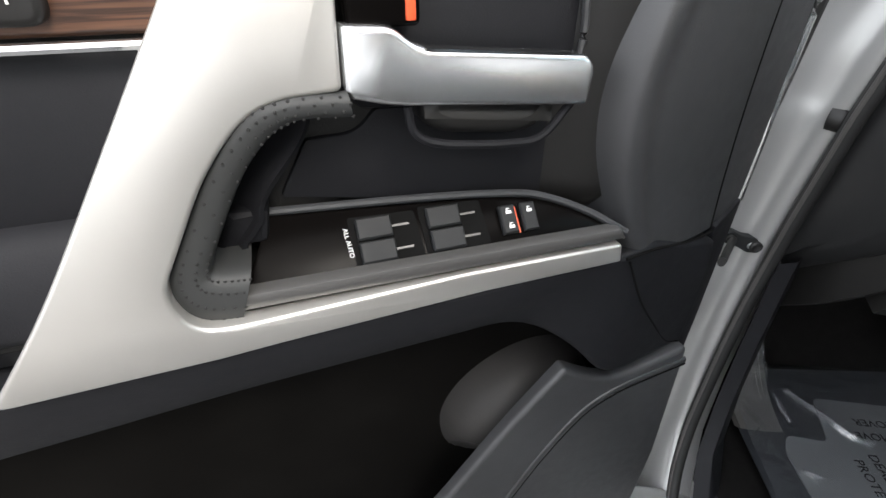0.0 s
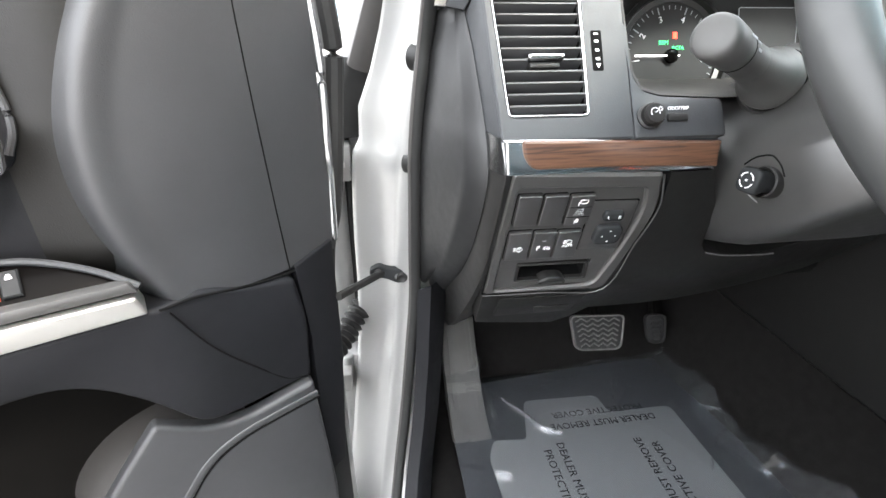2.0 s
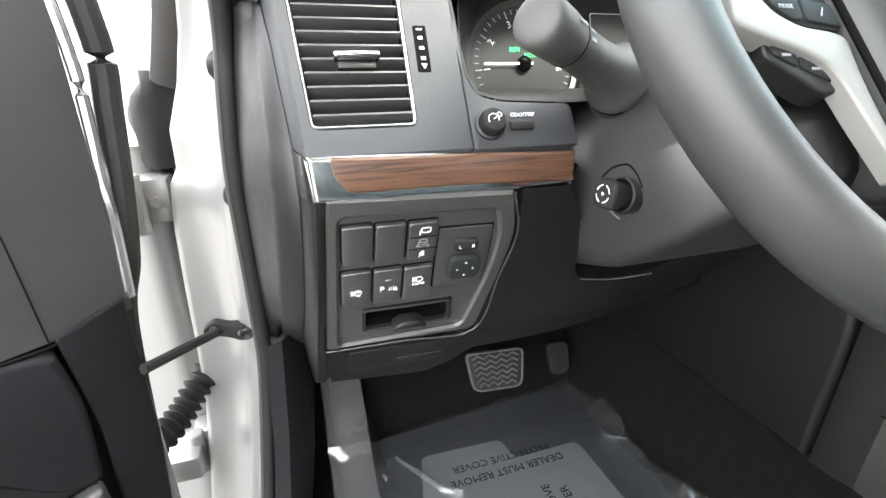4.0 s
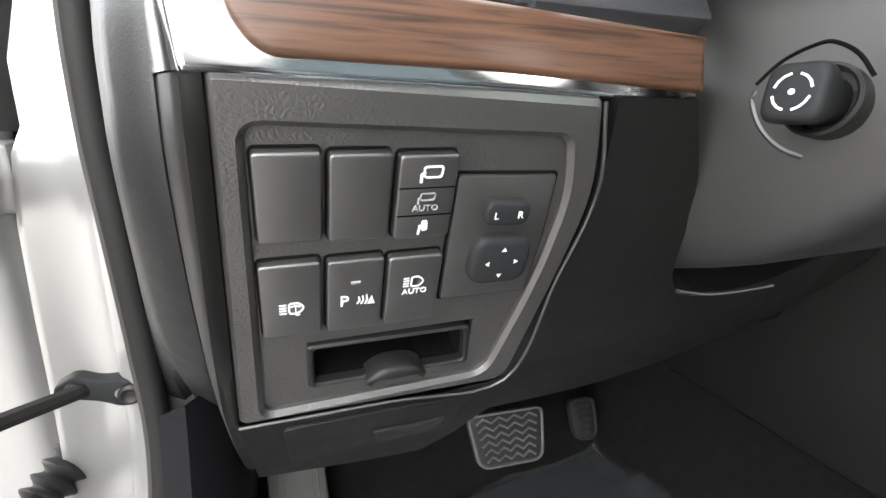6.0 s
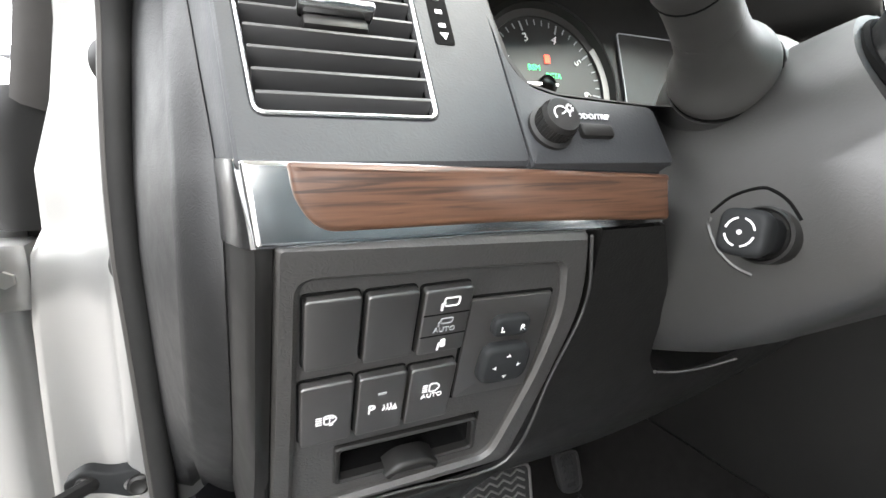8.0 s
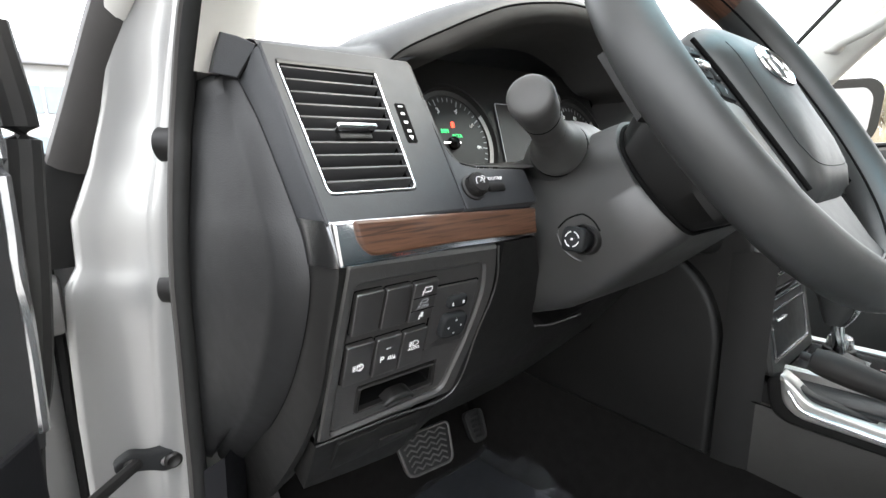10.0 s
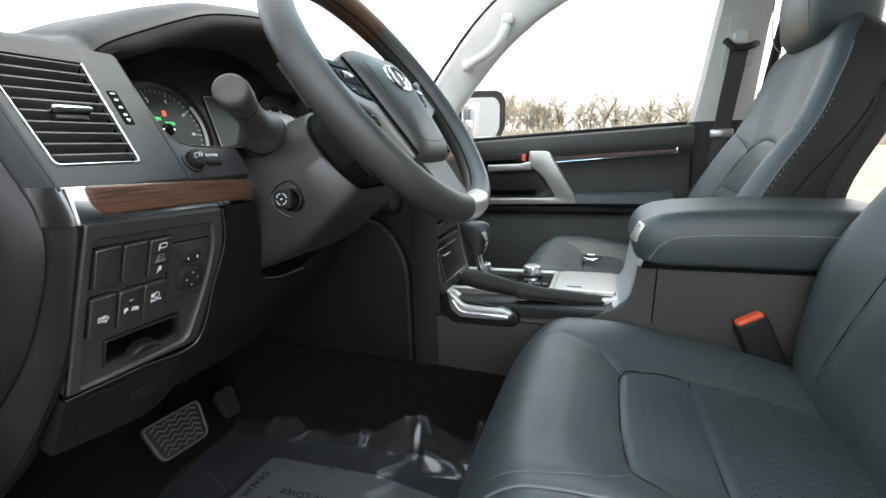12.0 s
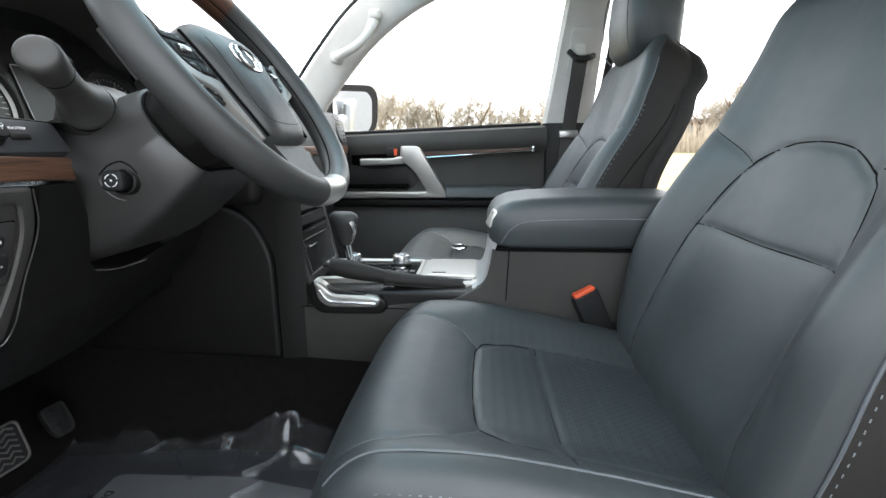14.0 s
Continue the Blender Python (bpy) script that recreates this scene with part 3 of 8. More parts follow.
part("pillar_garnish", tube(smooth_path(gar, 5), lambda s: lerp(.014, .019, s), 10, up=(0, 1, 0), flat=.8, power=.8), M_BLACKOUT, body, "dark moulding along the pillar foot")
gar2 = [Vector((-.735, .000, 1.565)), Vector((-.770, .105, 1.465)), Vector((-.800, .178, 1.392)), Vector((-.810, .201, 1.370))]
part("pillar_moulding", tube(smooth_path(gar2, 5), .0125, 10, up=(0, 1, 0), flat=.8, power=.8), M_TRIM, body, "pale moulding beside the windscreen")
rnd = random.Random(23)
foot = []
for k in range(9):
    z = lerp(1.262, 1.150, k / 8)
    w = .030 + .012 * math.sin(math.pi * k / 8)
    c = Vector((lerp(-.852, -.874, k / 8), lerp(.300, .322, k / 8), z))
    foot.append([c + Vector((math.cos(a) * w * rnd.uniform(.82, 1.1), math.sin(a) * .030 * rnd.uniform(.8, 1.1), 0)) for a in [2 * math.pi * i / 14 for i in range(14)]])
part("garnish_foot", loft(foot), M_RUBBER, body, "crumpled soft rubber at the pillar foot", smooth=60)
# rear flange of the fender, closing the gap behind the hinge pillar
flange = []
for k in range(12):
    z = lerp(.40, 1.175, k / 11)
    o = -.010 * step(.9, .4, z)
    flange.append([Vector((-.80 + o, .352, z)), Vector((-.884 + o, .346, z)), Vector((-.890 + o, .324, z)), Vector((-.900 + o, .316, z)), Vector((-.918 + o, .314, z)), Vector((-.932 + o, .322, z)), Vector((-.938 + o, .345, z)), Vector((-.956 + o, .354, z)), Vector((-.995 + o, .380, z)), Vector((-1.0 + o, .43, z))])
part("fender_flange", loft(flange, closed=False, caps=False), M_PAINT, body, "painted flange at the fender's rear edge", smooth=40)
part("fender_seal", tube(smooth_path([(-.883, .338, 1.16), (-.884, .336, .9), (-.890, .336, .6), (-.895, .336, .42)], 6), .0075, 8), M_RUBBER, body, "black sealing strip in the gap")

# pillar lining between the seal and the windscreen
lin = []
for z, xi, yi, xo, yo in JAMB[:5] + [(1.322, -.7640, .1500, 0, 0)]:
    lin.append([Vector((xi - .004, yi - .030, z)), Vector((xi + .022, yi - .018, z)), Vector((xi + .062, yi + .045, z + .01)),
                Vector((xi + .070, yi + .11, z + .015)), Vector((xi + .045, yi + .16, z + .02))])
part("pillar_lining", loft(lin, closed=False, caps=False), M_TRIM, body, "pale grey pillar trim", smooth=70)
kick = []
for z, y, x in ((.945, .196, -.782), (.925, .196, -.783), (.80, .185, -.790), (.70, .165, -.80), (.62, .13, -.815), (.56, .06, -.83), (.545, -.05, -.835), (.545, -.4, -.835), (.545, -1.1, -.835)):
    kick.append([Vector((x - .004, y - .01, z)), Vector((x + .016, y - .014, z + .008)), Vector((x + .045, y + .02, z + .010)), Vector((x + .055, y + .10, z - .002)), Vector((x + .06, y + .30, z - .06))])
part("kick_panel", loft(kick, closed=False, caps=False), M_DOORSHADED, body, "black plastic kick panel and sill cover", smooth=50)
part("sill", box(-.93, -.80, -1.2, .12, .38, .535, .025, 3), M_PAINT, body, "silver sill below the opening")
part("firewall", box(-.80, .80, .62, .64, .45, 1.30), M_CARPET, body)
part("side_inner", box(-.80, -.785, .24, .64, .45, 1.20), M_CARPET, body)

# passenger side: x at a height, leaning in above the sill
side_x = lambda z: .795 - .30 * max(0, z - 1.27)


def rail(pts, r0, r1, name, mat, label, flat=1.4, up=(1, 0, 0), sides=12):
    return part(name, tube(smooth_path(pts, 6), lambda s: lerp(r0, r1, s), sides, up=up, flat=flat, power=.8), mat, body, label, smooth=60)


pa = [(side_x(1.25) + .02, .245, 1.24), (side_x(1.33), .175, 1.345), (side_x(1.45), .06, 1.475), (side_x(1.58), -.075, 1.60), (side_x(1.68), -.24, 1.70), (side_x(1.74) - .01, -.43, 1.752), (side_x(1.76) - .02, -.75, 1.775), (side_x(1.76) - .02, -1.3, 1.78), (.62, -2.2, 1.77)]
pts = smooth_path(pa, 6)
pb = bmesh.new()
secs = []
for i, p in enumerate(pts):
    a = pts[max(i - 1, 0)]
    c = pts[min(i + 1, len(pts) - 1)]
    t = (c - a).normalized()
    side = Vector((1, 0, 0.25)).normalized()
    nrm = side.cross(t).normalized()
    k = step(.35, .75, i / len(pts))
    w, off = lerp(.066, .042, k), lerp(-.018, 0, k)
    ring = []
    for j in range(14):
        an = 2 * math.pi * j / 14
        ca, sa = math.cos(an), math.sin(an)
        ca = math.copysign(abs(ca) ** .7, ca)
        sa = math.copysign(abs(sa) ** .7, sa)
        ring.append(p + nrm * (ca * w + off) + side * (sa * .030))
    secs.append(ring)
part("pillar_far_side", loft(secs), M_TRIM, body, "pale grey trimmed windscreen pillar and roof rail", smooth=60)
part("screen_seal", tube([p + Vector((-.052, .048, .066)) for p in pts[:34]], .006, 8), M_RUBBER, body)

bp = []
for z, y0, y1 in ((1.20, -.70, -.86), (1.285, -.680, -.862), (1.40, -.695, -.865), (1.55, -.712, -.868), (1.68, -.728, -.878), (1.80, -.745, -.90)):
    x = side_x(z) + .012
    bp.append([Vector((x, y0, z)), Vector((x - .022, y0 - .012, z)), Vector((x - .034, lerp(y0, y1, .35), z)), Vector((x - .034, lerp(y0, y1, .7), z)),
               Vector((x - .018, y1 + .01, z)), Vector((x + .03, y1, z)), Vector((x + .05, lerp(y0, y1, .5), z))])
part("centre_pillar", loft(bp), M_TRIM, body, "pale grey centre pillar trim", smooth=45)
lowp = []
for z, y0, y1 in ((.50, -.70, -.88), (.80, -.70, -.87), (1.0, -.69, -.865), (1.26, -.682, -.862), (1.288, -.681, -.862)):
    x = .800
    lowp.append([Vector((x, y0, z)), Vector((x - .025, y0 - .012, z)), Vector((x - .04, lerp(y0, y1, .35), z)), Vector((x - .04, lerp(y0, y1, .7), z)),
                 Vector((x - .018, y1 + .01, z)), Vector((x + .03, y1, z)), Vector((x + .05, lerp(y0, y1, .5), z))])
part("centre_pillar_base", loft(lowp), M_HARD, body, "black lower pillar trim", smooth=45)
part("pillar_seal", tube(smooth_path([(.80, -.885, .55), (.80, -.885, 1.25), (.745, -.895, 1.5), (.66, -.915, 1.74)], 6), .014, 8), M_RUBBER, body, "black seal of the open rear doorway")
part("adjuster_plate", plate(rounded([(-.83, 1.44), (-.745, 1.44), (-.752, 1.585), (-.835, 1.585)], .012),
     lambda a, b, d: Vector((side_x(b) - .026 + d, a, b)), .008, .002), M_TRIM, body, "belt height adjuster cover")

roofb = sheet(lambda u, v: Vector((lerp(-.60, .62, u), lerp(-.42, -2.2, v), 1.765 + .02 * math.sin(math.pi * u) - .0 * v)), 10, 10, .03)
part("headliner", roofb, M_FABRIC, body, "pale fabric roof lining", smooth=60)
part("roof_skin", sheet(lambda u, v: Vector((lerp(-.72, .72, u), lerp(-.38, -2.4, v), 1.84 + .03 * math.sin(math.pi * u))), 10, 10, .006), M_PAINT, body, smooth=60)
part("visor_header", box(-.58, .60, -.44, -.36, 1.745, 1.79, .015, 3), M_FABRIC, body)
scr = sheet(lambda u, v: Vector((lerp(-.70, .70, u) * lerp(1.02, .86, v), lerp(.86, -.36, v) + .10 * (1 - (2 * u - 1) ** 2) * (1 - .5 * v), lerp(1.235, 1.79, v))), 14, 8)
glass = part("windscreen", scr, M_GLASS, body, "clear laminated windscreen", smooth=60)
glass.visible_shadow = False
M_SHADE = clear("tinted_glass", (0.42, 0.74, 0.86), gloss=0.03, blend=0.3)
shade = part("shade_band", sheet(lambda u, v: Vector((lerp(-.70, .70, u) * lerp(1.02, .86, lerp(.86, 1, v)), lerp(.86, -.36, lerp(.86, 1, v)) + .10 * (1 - (2 * u - 1) ** 2) * (1 - .5 * v) - .004, lerp(1.235, 1.79, lerp(.86, 1, v)) - .002)), 14, 3), M_SHADE, body, "blue tinted band along the top of the windscreen", smooth=60)
shade.visible_shadow = False
part("cowl", box(-.70, .70, .80, .92, 1.19, 1.225, .01), M_SMOOTH, body)

# left rear: pillar and roof rail behind the door opening, tail end of the shell
lb = []
for z in (.45, .9, 1.28, 1.55, 1.80):
    x = -(side_x(z) + .04)
    y0 = -1.02 - .05 * step(1.28, 1.8, z)
    lb.append([Vector((x, y0, z)), Vector((x, y0 - .2, z)), Vector((x + .07, y0 - .18, z)), Vector((x + .07, y0 - .02, z))])
part("centre_pillar_near", loft(lb), M_PAINT, body)
part("roof_rail_near", tube([(-.66, -.40, 1.78), (-.655, -1.0, 1.79), (-.65, -2.2, 1.78)], .05, 10), M_PAINT, body)
part("tail", box(-.85, .85, -2.55, -2.45, .45, 1.25, .03), M_PAINT, body)
part("tail_top", box(-.70, .70, -2.45, -2.25, 1.70, 1.86, .03), M_PAINT, body)
part("rear_quarter", box(.80, .88, -2.5, -1.75, .45, 1.27, .03), M_PAINT, body)
part("rear_quarter_near", box(-.88, -.80, -2.5, -1.22, .45, 1.27, .03), M_PAINT, body)
part("far_sill", box(.78, .93, -2.4, .3, .38, .56, .02), M_PAINT, body)

floor = part("floor", sheet(lambda u, v: Vector((lerp(-.79, .80, u), lerp(.62, -2.45, v), .578 + .26 * step(.36, .62, lerp(.62, -2.45, v)))), 10, 90), M_CARPET)
tagged(floor, "black carpeted footwell floor", "floor", kind="structure")


# ---- the far front door, closed ----
pdoor = thing("front_door", pose(.80, 0, 0), "closed black front door with silver grip and thin wood strip", "car door")


def far(x0):
    return lambda a, b, d: Vector((x0 + d, a, b))


# door skin: sill cap, upper roll, panel, arm rest, lower part
def far_section(y):
    sill = lerp(1.252, 1.283, (.12 - y) / .78)
    prof = [(.05, sill - .02), (-.004, sill), (-.028, sill - .010), (-.040, sill - .035), (-.038, sill - .07), (-.022, sill - .088), (-.014, sill - .10),
            (-.012, 1.12), (-.014, 1.075), (-.016, .97), (-.03, .95), (-.03, .58), (.05, .55)]
    return [Vector((x, y, z)) for x, z in prof]


ys = [lerp(.26, -.696, i / 18) for i in range(19)]
part("panel", loft([far_section(y) for y in ys]), M_CONSOLE, pdoor, smooth=40)
part("outer_skin", box(.06, .12, -.69, .30, .55, 1.27, .02), M_PAINT, pdoor, "silver painted outer skin")
strip = loft([[Vector((-.018, y, lerp(1.178, 1.203, (-.225 - y) / .42) - .010)), Vector((-.030, y, lerp(1.178, 1.203, (-.225 - y) / .42) - .007)),
               Vector((-.030, y, lerp(1.178, 1.203, (-.225 - y) / .42) + .009)), Vector((-.018, y, lerp(1.178, 1.203, (-.225 - y) / .42) + .012))]
              for y in [lerp(-.225, -.645, i / 8) for i in range(9)]])
wood_strip = part("wood_strip", strip, M_WOOD, pdoor, "dark wood strip")
part("chrome_edge", tube([(-.026, y, lerp(1.178, 1.203, (-.225 - y) / .42) - .012) for y in [lerp(-.225, -.645, i / 8) for i in range(9)]], .0028, 8), M_CHROME, wood_strip)
part("strip_end", box(-.034, -.016, -.654, -.643, 1.186, 1.214, .004), M_CHROME, wood_strip, "chrome end cap")
GRIP = [(.12, 1.016, .003), (-.340, 1.021, .006), (-.234, 1.203, .010), (-.220, 1.2095, .008), (-.165, 1.210, .005), (-.160, 1.160, .004), (-.186, 1.143, .012), (-.218, 1.112, .02), (-.260, 1.043, .012), (.12, 1.038, .003)]
part("grip", plate(rounded(GRIP, .01), far(-.062), .045, .004, 3), M_SILVER, pdoor, "satin silver grip bracket")
part("grip_recess", plate(rounded([(.09, 1.05), (-.20, 1.05), (-.222, 1.08), (-.178, 1.145), (.09, 1.14)], .015), far(-.016), .01, .002), M_SMOOTH, pdoor)
part("pocket_lip", plate(rounded([(.07, 1.052), (-.18, 1.050), (-.185, 1.070), (.07, 1.066)], .004), far(-.040), .02, .003), M_PIANO, pdoor)
lev = part("lever", plate(rounded([(-.010, 1.139, .004), (-.172, 1.144, .004), (-.172, 1.172, .004), (-.150, 1.172, .004), (-.135, 1.166, .006), (-.010, 1.164, .004)], .004), far(-.064), .03, .005, 3), M_SILVER, pdoor, "satin silver door lever")
part("lever_pad", plate(rounded([(-.03, 1.132), (-.10, 1.132), (-.108, 1.152), (-.02, 1.152)], .008), far(-.048), .02, .004), M_SMOOTH, lev)
part("lever_recess", plate(rounded([(.03, 1.140), (-.115, 1.140), (-.118, 1.208), (.03, 1.205)], .012), far(-.030), .012, .003), M_PIANO, pdoor)
lk = part("lock_knob", box(-.050, -.030, -.152, -.110, 1.174, 1.204, .004), M_SMOOTH, pdoor)
part("lock_mark", box(-.052, -.0495, -.149, -.137, 1.176, 1.200), M_ORANGE, lk, "red unlocked mark")
arm = []
for y in [lerp(-.33, -.64, i / 8) for i in range(9)]:
    z = lerp(1.058, 1.064, (-.33 - y) / .31)
    g = step(-.335, -.36, y) * .0 + 1
    arm.append([Vector((-.012, y, z + .004)), Vector((-.05, y, z)), Vector((-.066, y, z - .012)), Vector((-.068, y, 1.024)), Vector((-.055, y, 1.012)), Vector((-.012, y, 1.010))])
part("arm_pad", loft(arm), M_LEATHER, pdoor, "padded black arm rest", smooth=50)
part("lower_rail", plate(rounded([(.20, .985), (-.66, .985), (-.66, 1.012), (.20, 1.012)], .006), far(-.05), .04, .008, 3), M_HARD, pdoor)
part("sill_seal", tube([(-.004, .10, 1.256), (-.004, -.3, 1.272), (-.004, -.675, 1.287)], .006, 8), M_RUBBER, pdoor)
fw = sheet(lambda u, v: Vector((side_x(lerp(1.25, 1.74, v)) - .80 + .035, lerp(lerp(.22, -.36, v), -.72 - .03 * v, u), lerp(1.25, 1.76, v))), 4, 4)
pane = part("window_pane", fw, M_GLASS, pdoor, "clear side window")
pane.visible_shadow = False


def wing_mirror():
    ob = thing("wing_mirror", pose(1.010, .076, 1.356, 5, 0, -39), "black wing mirror on the far door", "wing mirror")
    prof = rounded([(-.118, -.088), (.070, -.112), (.122, -.06), (.118, .075), (.085, .108), (-.100, .100), (-.128, .05)], .055, 8)
    secs = []
    for d, s in ((-.012, .97), (.0, 1.0), (.03, .98), (.06, .86), (.08, .62), (.088, .3)):
        secs.append([Vector((p.x * s, d, p.y * s)) for p in prof])
    part("housing", loft(secs), M_HARD, ob, smooth=60)
    part("mirror_glass", plate([Vector((p.x * .80 - .014, p.y * .82 - .010)) for p in prof], lambda a, b, d: Vector((a, -.0165 + d, b)), .003), M_MIRROR, ob, "mirror glass")
    part("foot", box(-.20, -.06, .0, .05, -.12, -.05, .015, 3), M_SMOOTH, ob)
    return ob


wing_mirror()
gh = thing("grab_handle", pose(side_x(1.57) - .045, 0, 0), "pale grey grab handle on the windscreen pillar", "grab handle")
gpath = [(.035, .040, 1.506), (.006, .032, 1.508), (-.020, .006, 1.514), (-.028, -.038, 1.533), (-.028, -.078, 1.566), (-.020, -.096, 1.602), (.006, -.100, 1.634)]
part("handle", tube(smooth_path(gpath, 6), lambda s: .0150 + .006 * abs(2 * s - 1) ** 3, 12, up=(1, 0, 0), flat=.9), M_TRIM, gh, smooth=60)
part("foot", box(-.004, .03, .018, .060, 1.488, 1.525, .012, 3), M_TRIM, gh)
part("foot", box(-.03, .01, -.125, -.085, 1.615, 1.65, .012, 3), M_TRIM, gh)

# seat belt of the far seat
belt = thing("seat_belt", pose(0, 0, 0), "dark grey seat belt hanging on the centre pillar", "seat belt")
wb = bmesh.new()
loft([[Vector((side_x(z) - .050, y - .024, z)), Vector((side_x(z) - .050, y + .024, z)), Vector((side_x(z) - .048, y + .024, z)), Vector((side_x(z) - .048, y - .024, z))]
      for z, y in ((1.49, -.782), (1.44, -.780), (1.36, -.774), (1.26, -.768), (1.15, -.76))], bm=wb)
part("webbing", wb, M_BLACKOUT, belt, "woven belt webbing", smooth=0)
part("guide", tube(smooth_path([(.685, -.745, 1.515), (.672, -.765, 1.492), (.670, -.785, 1.486), (.672, -.81, 1.492), (.685, -.826, 1.50)], 5), .0095, 10), M_RUBBER, belt, "black belt guide loop")
part("anchor_cover", box(.672, .70, -.80, -.765, 1.50, 1.535, .006), M_TRIM, belt)
part("tongue", box(.735, .75, -.80, -.735, 1.235, 1.262, .004), M_STEEL, belt, "metal belt tongue")


# ---- the driver's door, wide open ----
# local x: along the door towards its hinges, y: into the door, z: up
DOOR = pose(-1.06, -.02, 0, 0, 0, 25.98)
door = thing("driver_door", DOOR, "wide open front door with black panel and silver grip bracket", "car door")


def on_door(d0):
    return lambda a, b, d: Vector((a, d0 + d, b))


# core panel behind everything: recess round the lever, pocket below
def core(u, v):
    x, z = lerp(-.85, .20, u), lerp(.46, 1.34, v)
    d = .052 + .055 * step(1.015, .975, z) * step(.16, .10, x) + .012 * step(.10, .20, x) - .028 * step(-.075, .005, x) * step(1.09, 1.12, z) * step(.05, .02, x)
    return Vector((x, d, z))


part("inner_panel", sheet(core, 120, 60, .01), M_HARD, door, smooth=50)
part("outer_skin", box(-.86, .205, .122, .165, .42, 1.30, .018, 3), M_PAINT, door, "silver painted outer skin")
part("edge_plate", box(.185, .212, .072, .12, .42, 1.34, .006), M_PAINT, door, "painted hinge edge of the door")
part("edge_seal", tube(smooth_path([(.192, .095, .44), (.198, .092, .8), (.210, .088, 1.02), (.226, .088, 1.09), (.236, .088, 1.16), (.243, .088, 1.23), (.247, .088, 1.28), (.240, .088, 1.35)], 6), .0115, 10), M_RUBBER, door, "black rubber edge seal")
part("edge_lip", tube(smooth_path([(.217, .068, 1.06), (.221, .070, 1.14), (.2225, .070, 1.20), (.2235, .070, 1.27), (.217, .070, 1.345)], 6), .0052, 8), M_SATIN, door, "bright edge strip")

# big rounded pad at the hinge end
def pad_left(z):
    return -.016 + 2.2 * (z - 1.195) ** 2


def pad_depth(x, z):
    a = pad_left(z)
    d = .053 - .047 * step(a - .022, a + .016, x) + .005 * step(a + .020, a + .040, x)
    return d + .052 * max(0, (x - a - .03) / (.18 - a)) ** 1.5


def pad(u, v):
    z = lerp(1.064, 1.36, v)
    return Vector((lerp(pad_left(z) - .022, .217, u), pad_depth(lerp(pad_left(z) - .022, .217, u), z), z - .016 * u * (1 - v)))


part("upper_pad", sheet(pad, 60, 40, .004), M_DOOR, door, "soft black upper pad", smooth=60)
part("pad_seam", tube([Vector((x, pad_depth(x, z) - .0004, z)) for x, z in [(lerp(.149, .1345, i / 20), lerp(1.052, 1.352, i / 20)) for i in range(21)]], .0007, 6), M_SEAM, door)
part("pad_joint", tube(smooth_path([(.016, .0, 1.0655), (.05, .004, 1.067), (.10, .018, 1.056), (.15, .034, 1.050), (.212, .066, 1.044)], 5), .0014, 6), M_SEAM, door)
# dark band under the silver strip, running to the hinge edge
BAND = [(-.84, 1.035, .01), (-.46, 1.066, .02), (.016, 1.066, .004), (.05, 1.074, .03), (.100, 1.055, .03), (.140, 1.048, .01), (.150, 1.043, .003), (.158, .985, .02), (.152, .903, .006), (.075, .907, .03), (.026, .910, .02), (-.012, .958, .03), (-.072, 1.004, .05), (-.345, 1.004, .06), (-.84, .962, .01)]


def band_place(a, b, d):
    return Vector((a, .004 + .020 * step(.03, .16, a) - .010 * step(-.05, -.5, a) + .30 * max(0, 1.06 - b) * step(.02, -.10, a) + d, b))


part("arm_band", plate(rounded(BAND, .01), band_place, .06, .006, 3), M_DOORSHADED, door, "black band below the arm rest")
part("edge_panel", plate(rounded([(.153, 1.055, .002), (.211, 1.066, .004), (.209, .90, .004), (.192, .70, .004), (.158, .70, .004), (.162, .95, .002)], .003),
     lambda a, b, d: Vector((a, .032 + .45 * (a - .153) + d, b)), .03, .003), M_DOORSHADED, door)
# dark line along the band stands for the shading of a soft crease
part("band_crease_shade", tube([band_place(p.x, p.y, -.0002) for p in smooth_path([(.024, 1.058, 0), (.052, 1.004, 0), (.088, .956, 0), (.120, .918, 0), (.146, .905, 0)], 6)], .0010, 6), M_SEAM, door)
# lower panel with the map pocket's rolled lip
LOW = [(-.195, .70, .01), (-.143, .768, .06), (-.079, .860, .06), (-.020, .931, .006), (.010, .910, .02), (.040, .895, .03), (.073, .8925, .03), (.150, .905, .006), (.162, .70, .01), (.15, .46, .01), (-.30, .46, .01)]


def low_place(a, b, d):
    return Vector((a, .007 + .03 * max(0, a - .05) + d, b))


part("lower_panel", plate(rounded(LOW, .01), low_place, .016, .006, 3), M_DOOR, door, "black lower panel in front of the map pocket")
lip = smooth_path([low_place(a, b, .0004) for a, b in ((-.125, .70), (-.068, .719), (-.029, .789), (.0147, .8487), (.0555, .8716), (.10, .879), (.1518, .8844))][1:], 6)
part("pocket_roll", tube(lip, .0050, 10, up=(0, -1, 0), flat=.5), M_DOOR, door, "rolled edge of the map pocket")
part("pocket_seam", tube([p + Vector((.002, -.0005, -.0065)) for p in lip], .0016, 6), M_SEAM, door)
def dome(u, v):
    a, r = 2 * math.pi * u, v
    c, s_ = math.cos(a), math.sin(a)
    x, z = -.025 + (.102 if c < 0 else .10) * r * c + .01 * r * s_, .800 + (.088 if s_ > 0 else .12) * r * s_ + .010 * r * c
    k = 1 - r * r
    return Vector((x, .101 - .082 * (math.sqrt(max(0, k)) if s_ > 0 else lerp(math.sqrt(max(0, k)), k * k, min(1, -s_ * 1.6))), z))


# back wall of the pocket, darkened in colour for its shade
part("shaded_liner", plate(rounded([(-.84, .47), (.14, .47), (.14, .99), (-.84, .99)], .02), on_door(.100), .006), M_SHADEBLACK, door, "pocket wall coloured near black for its shade")
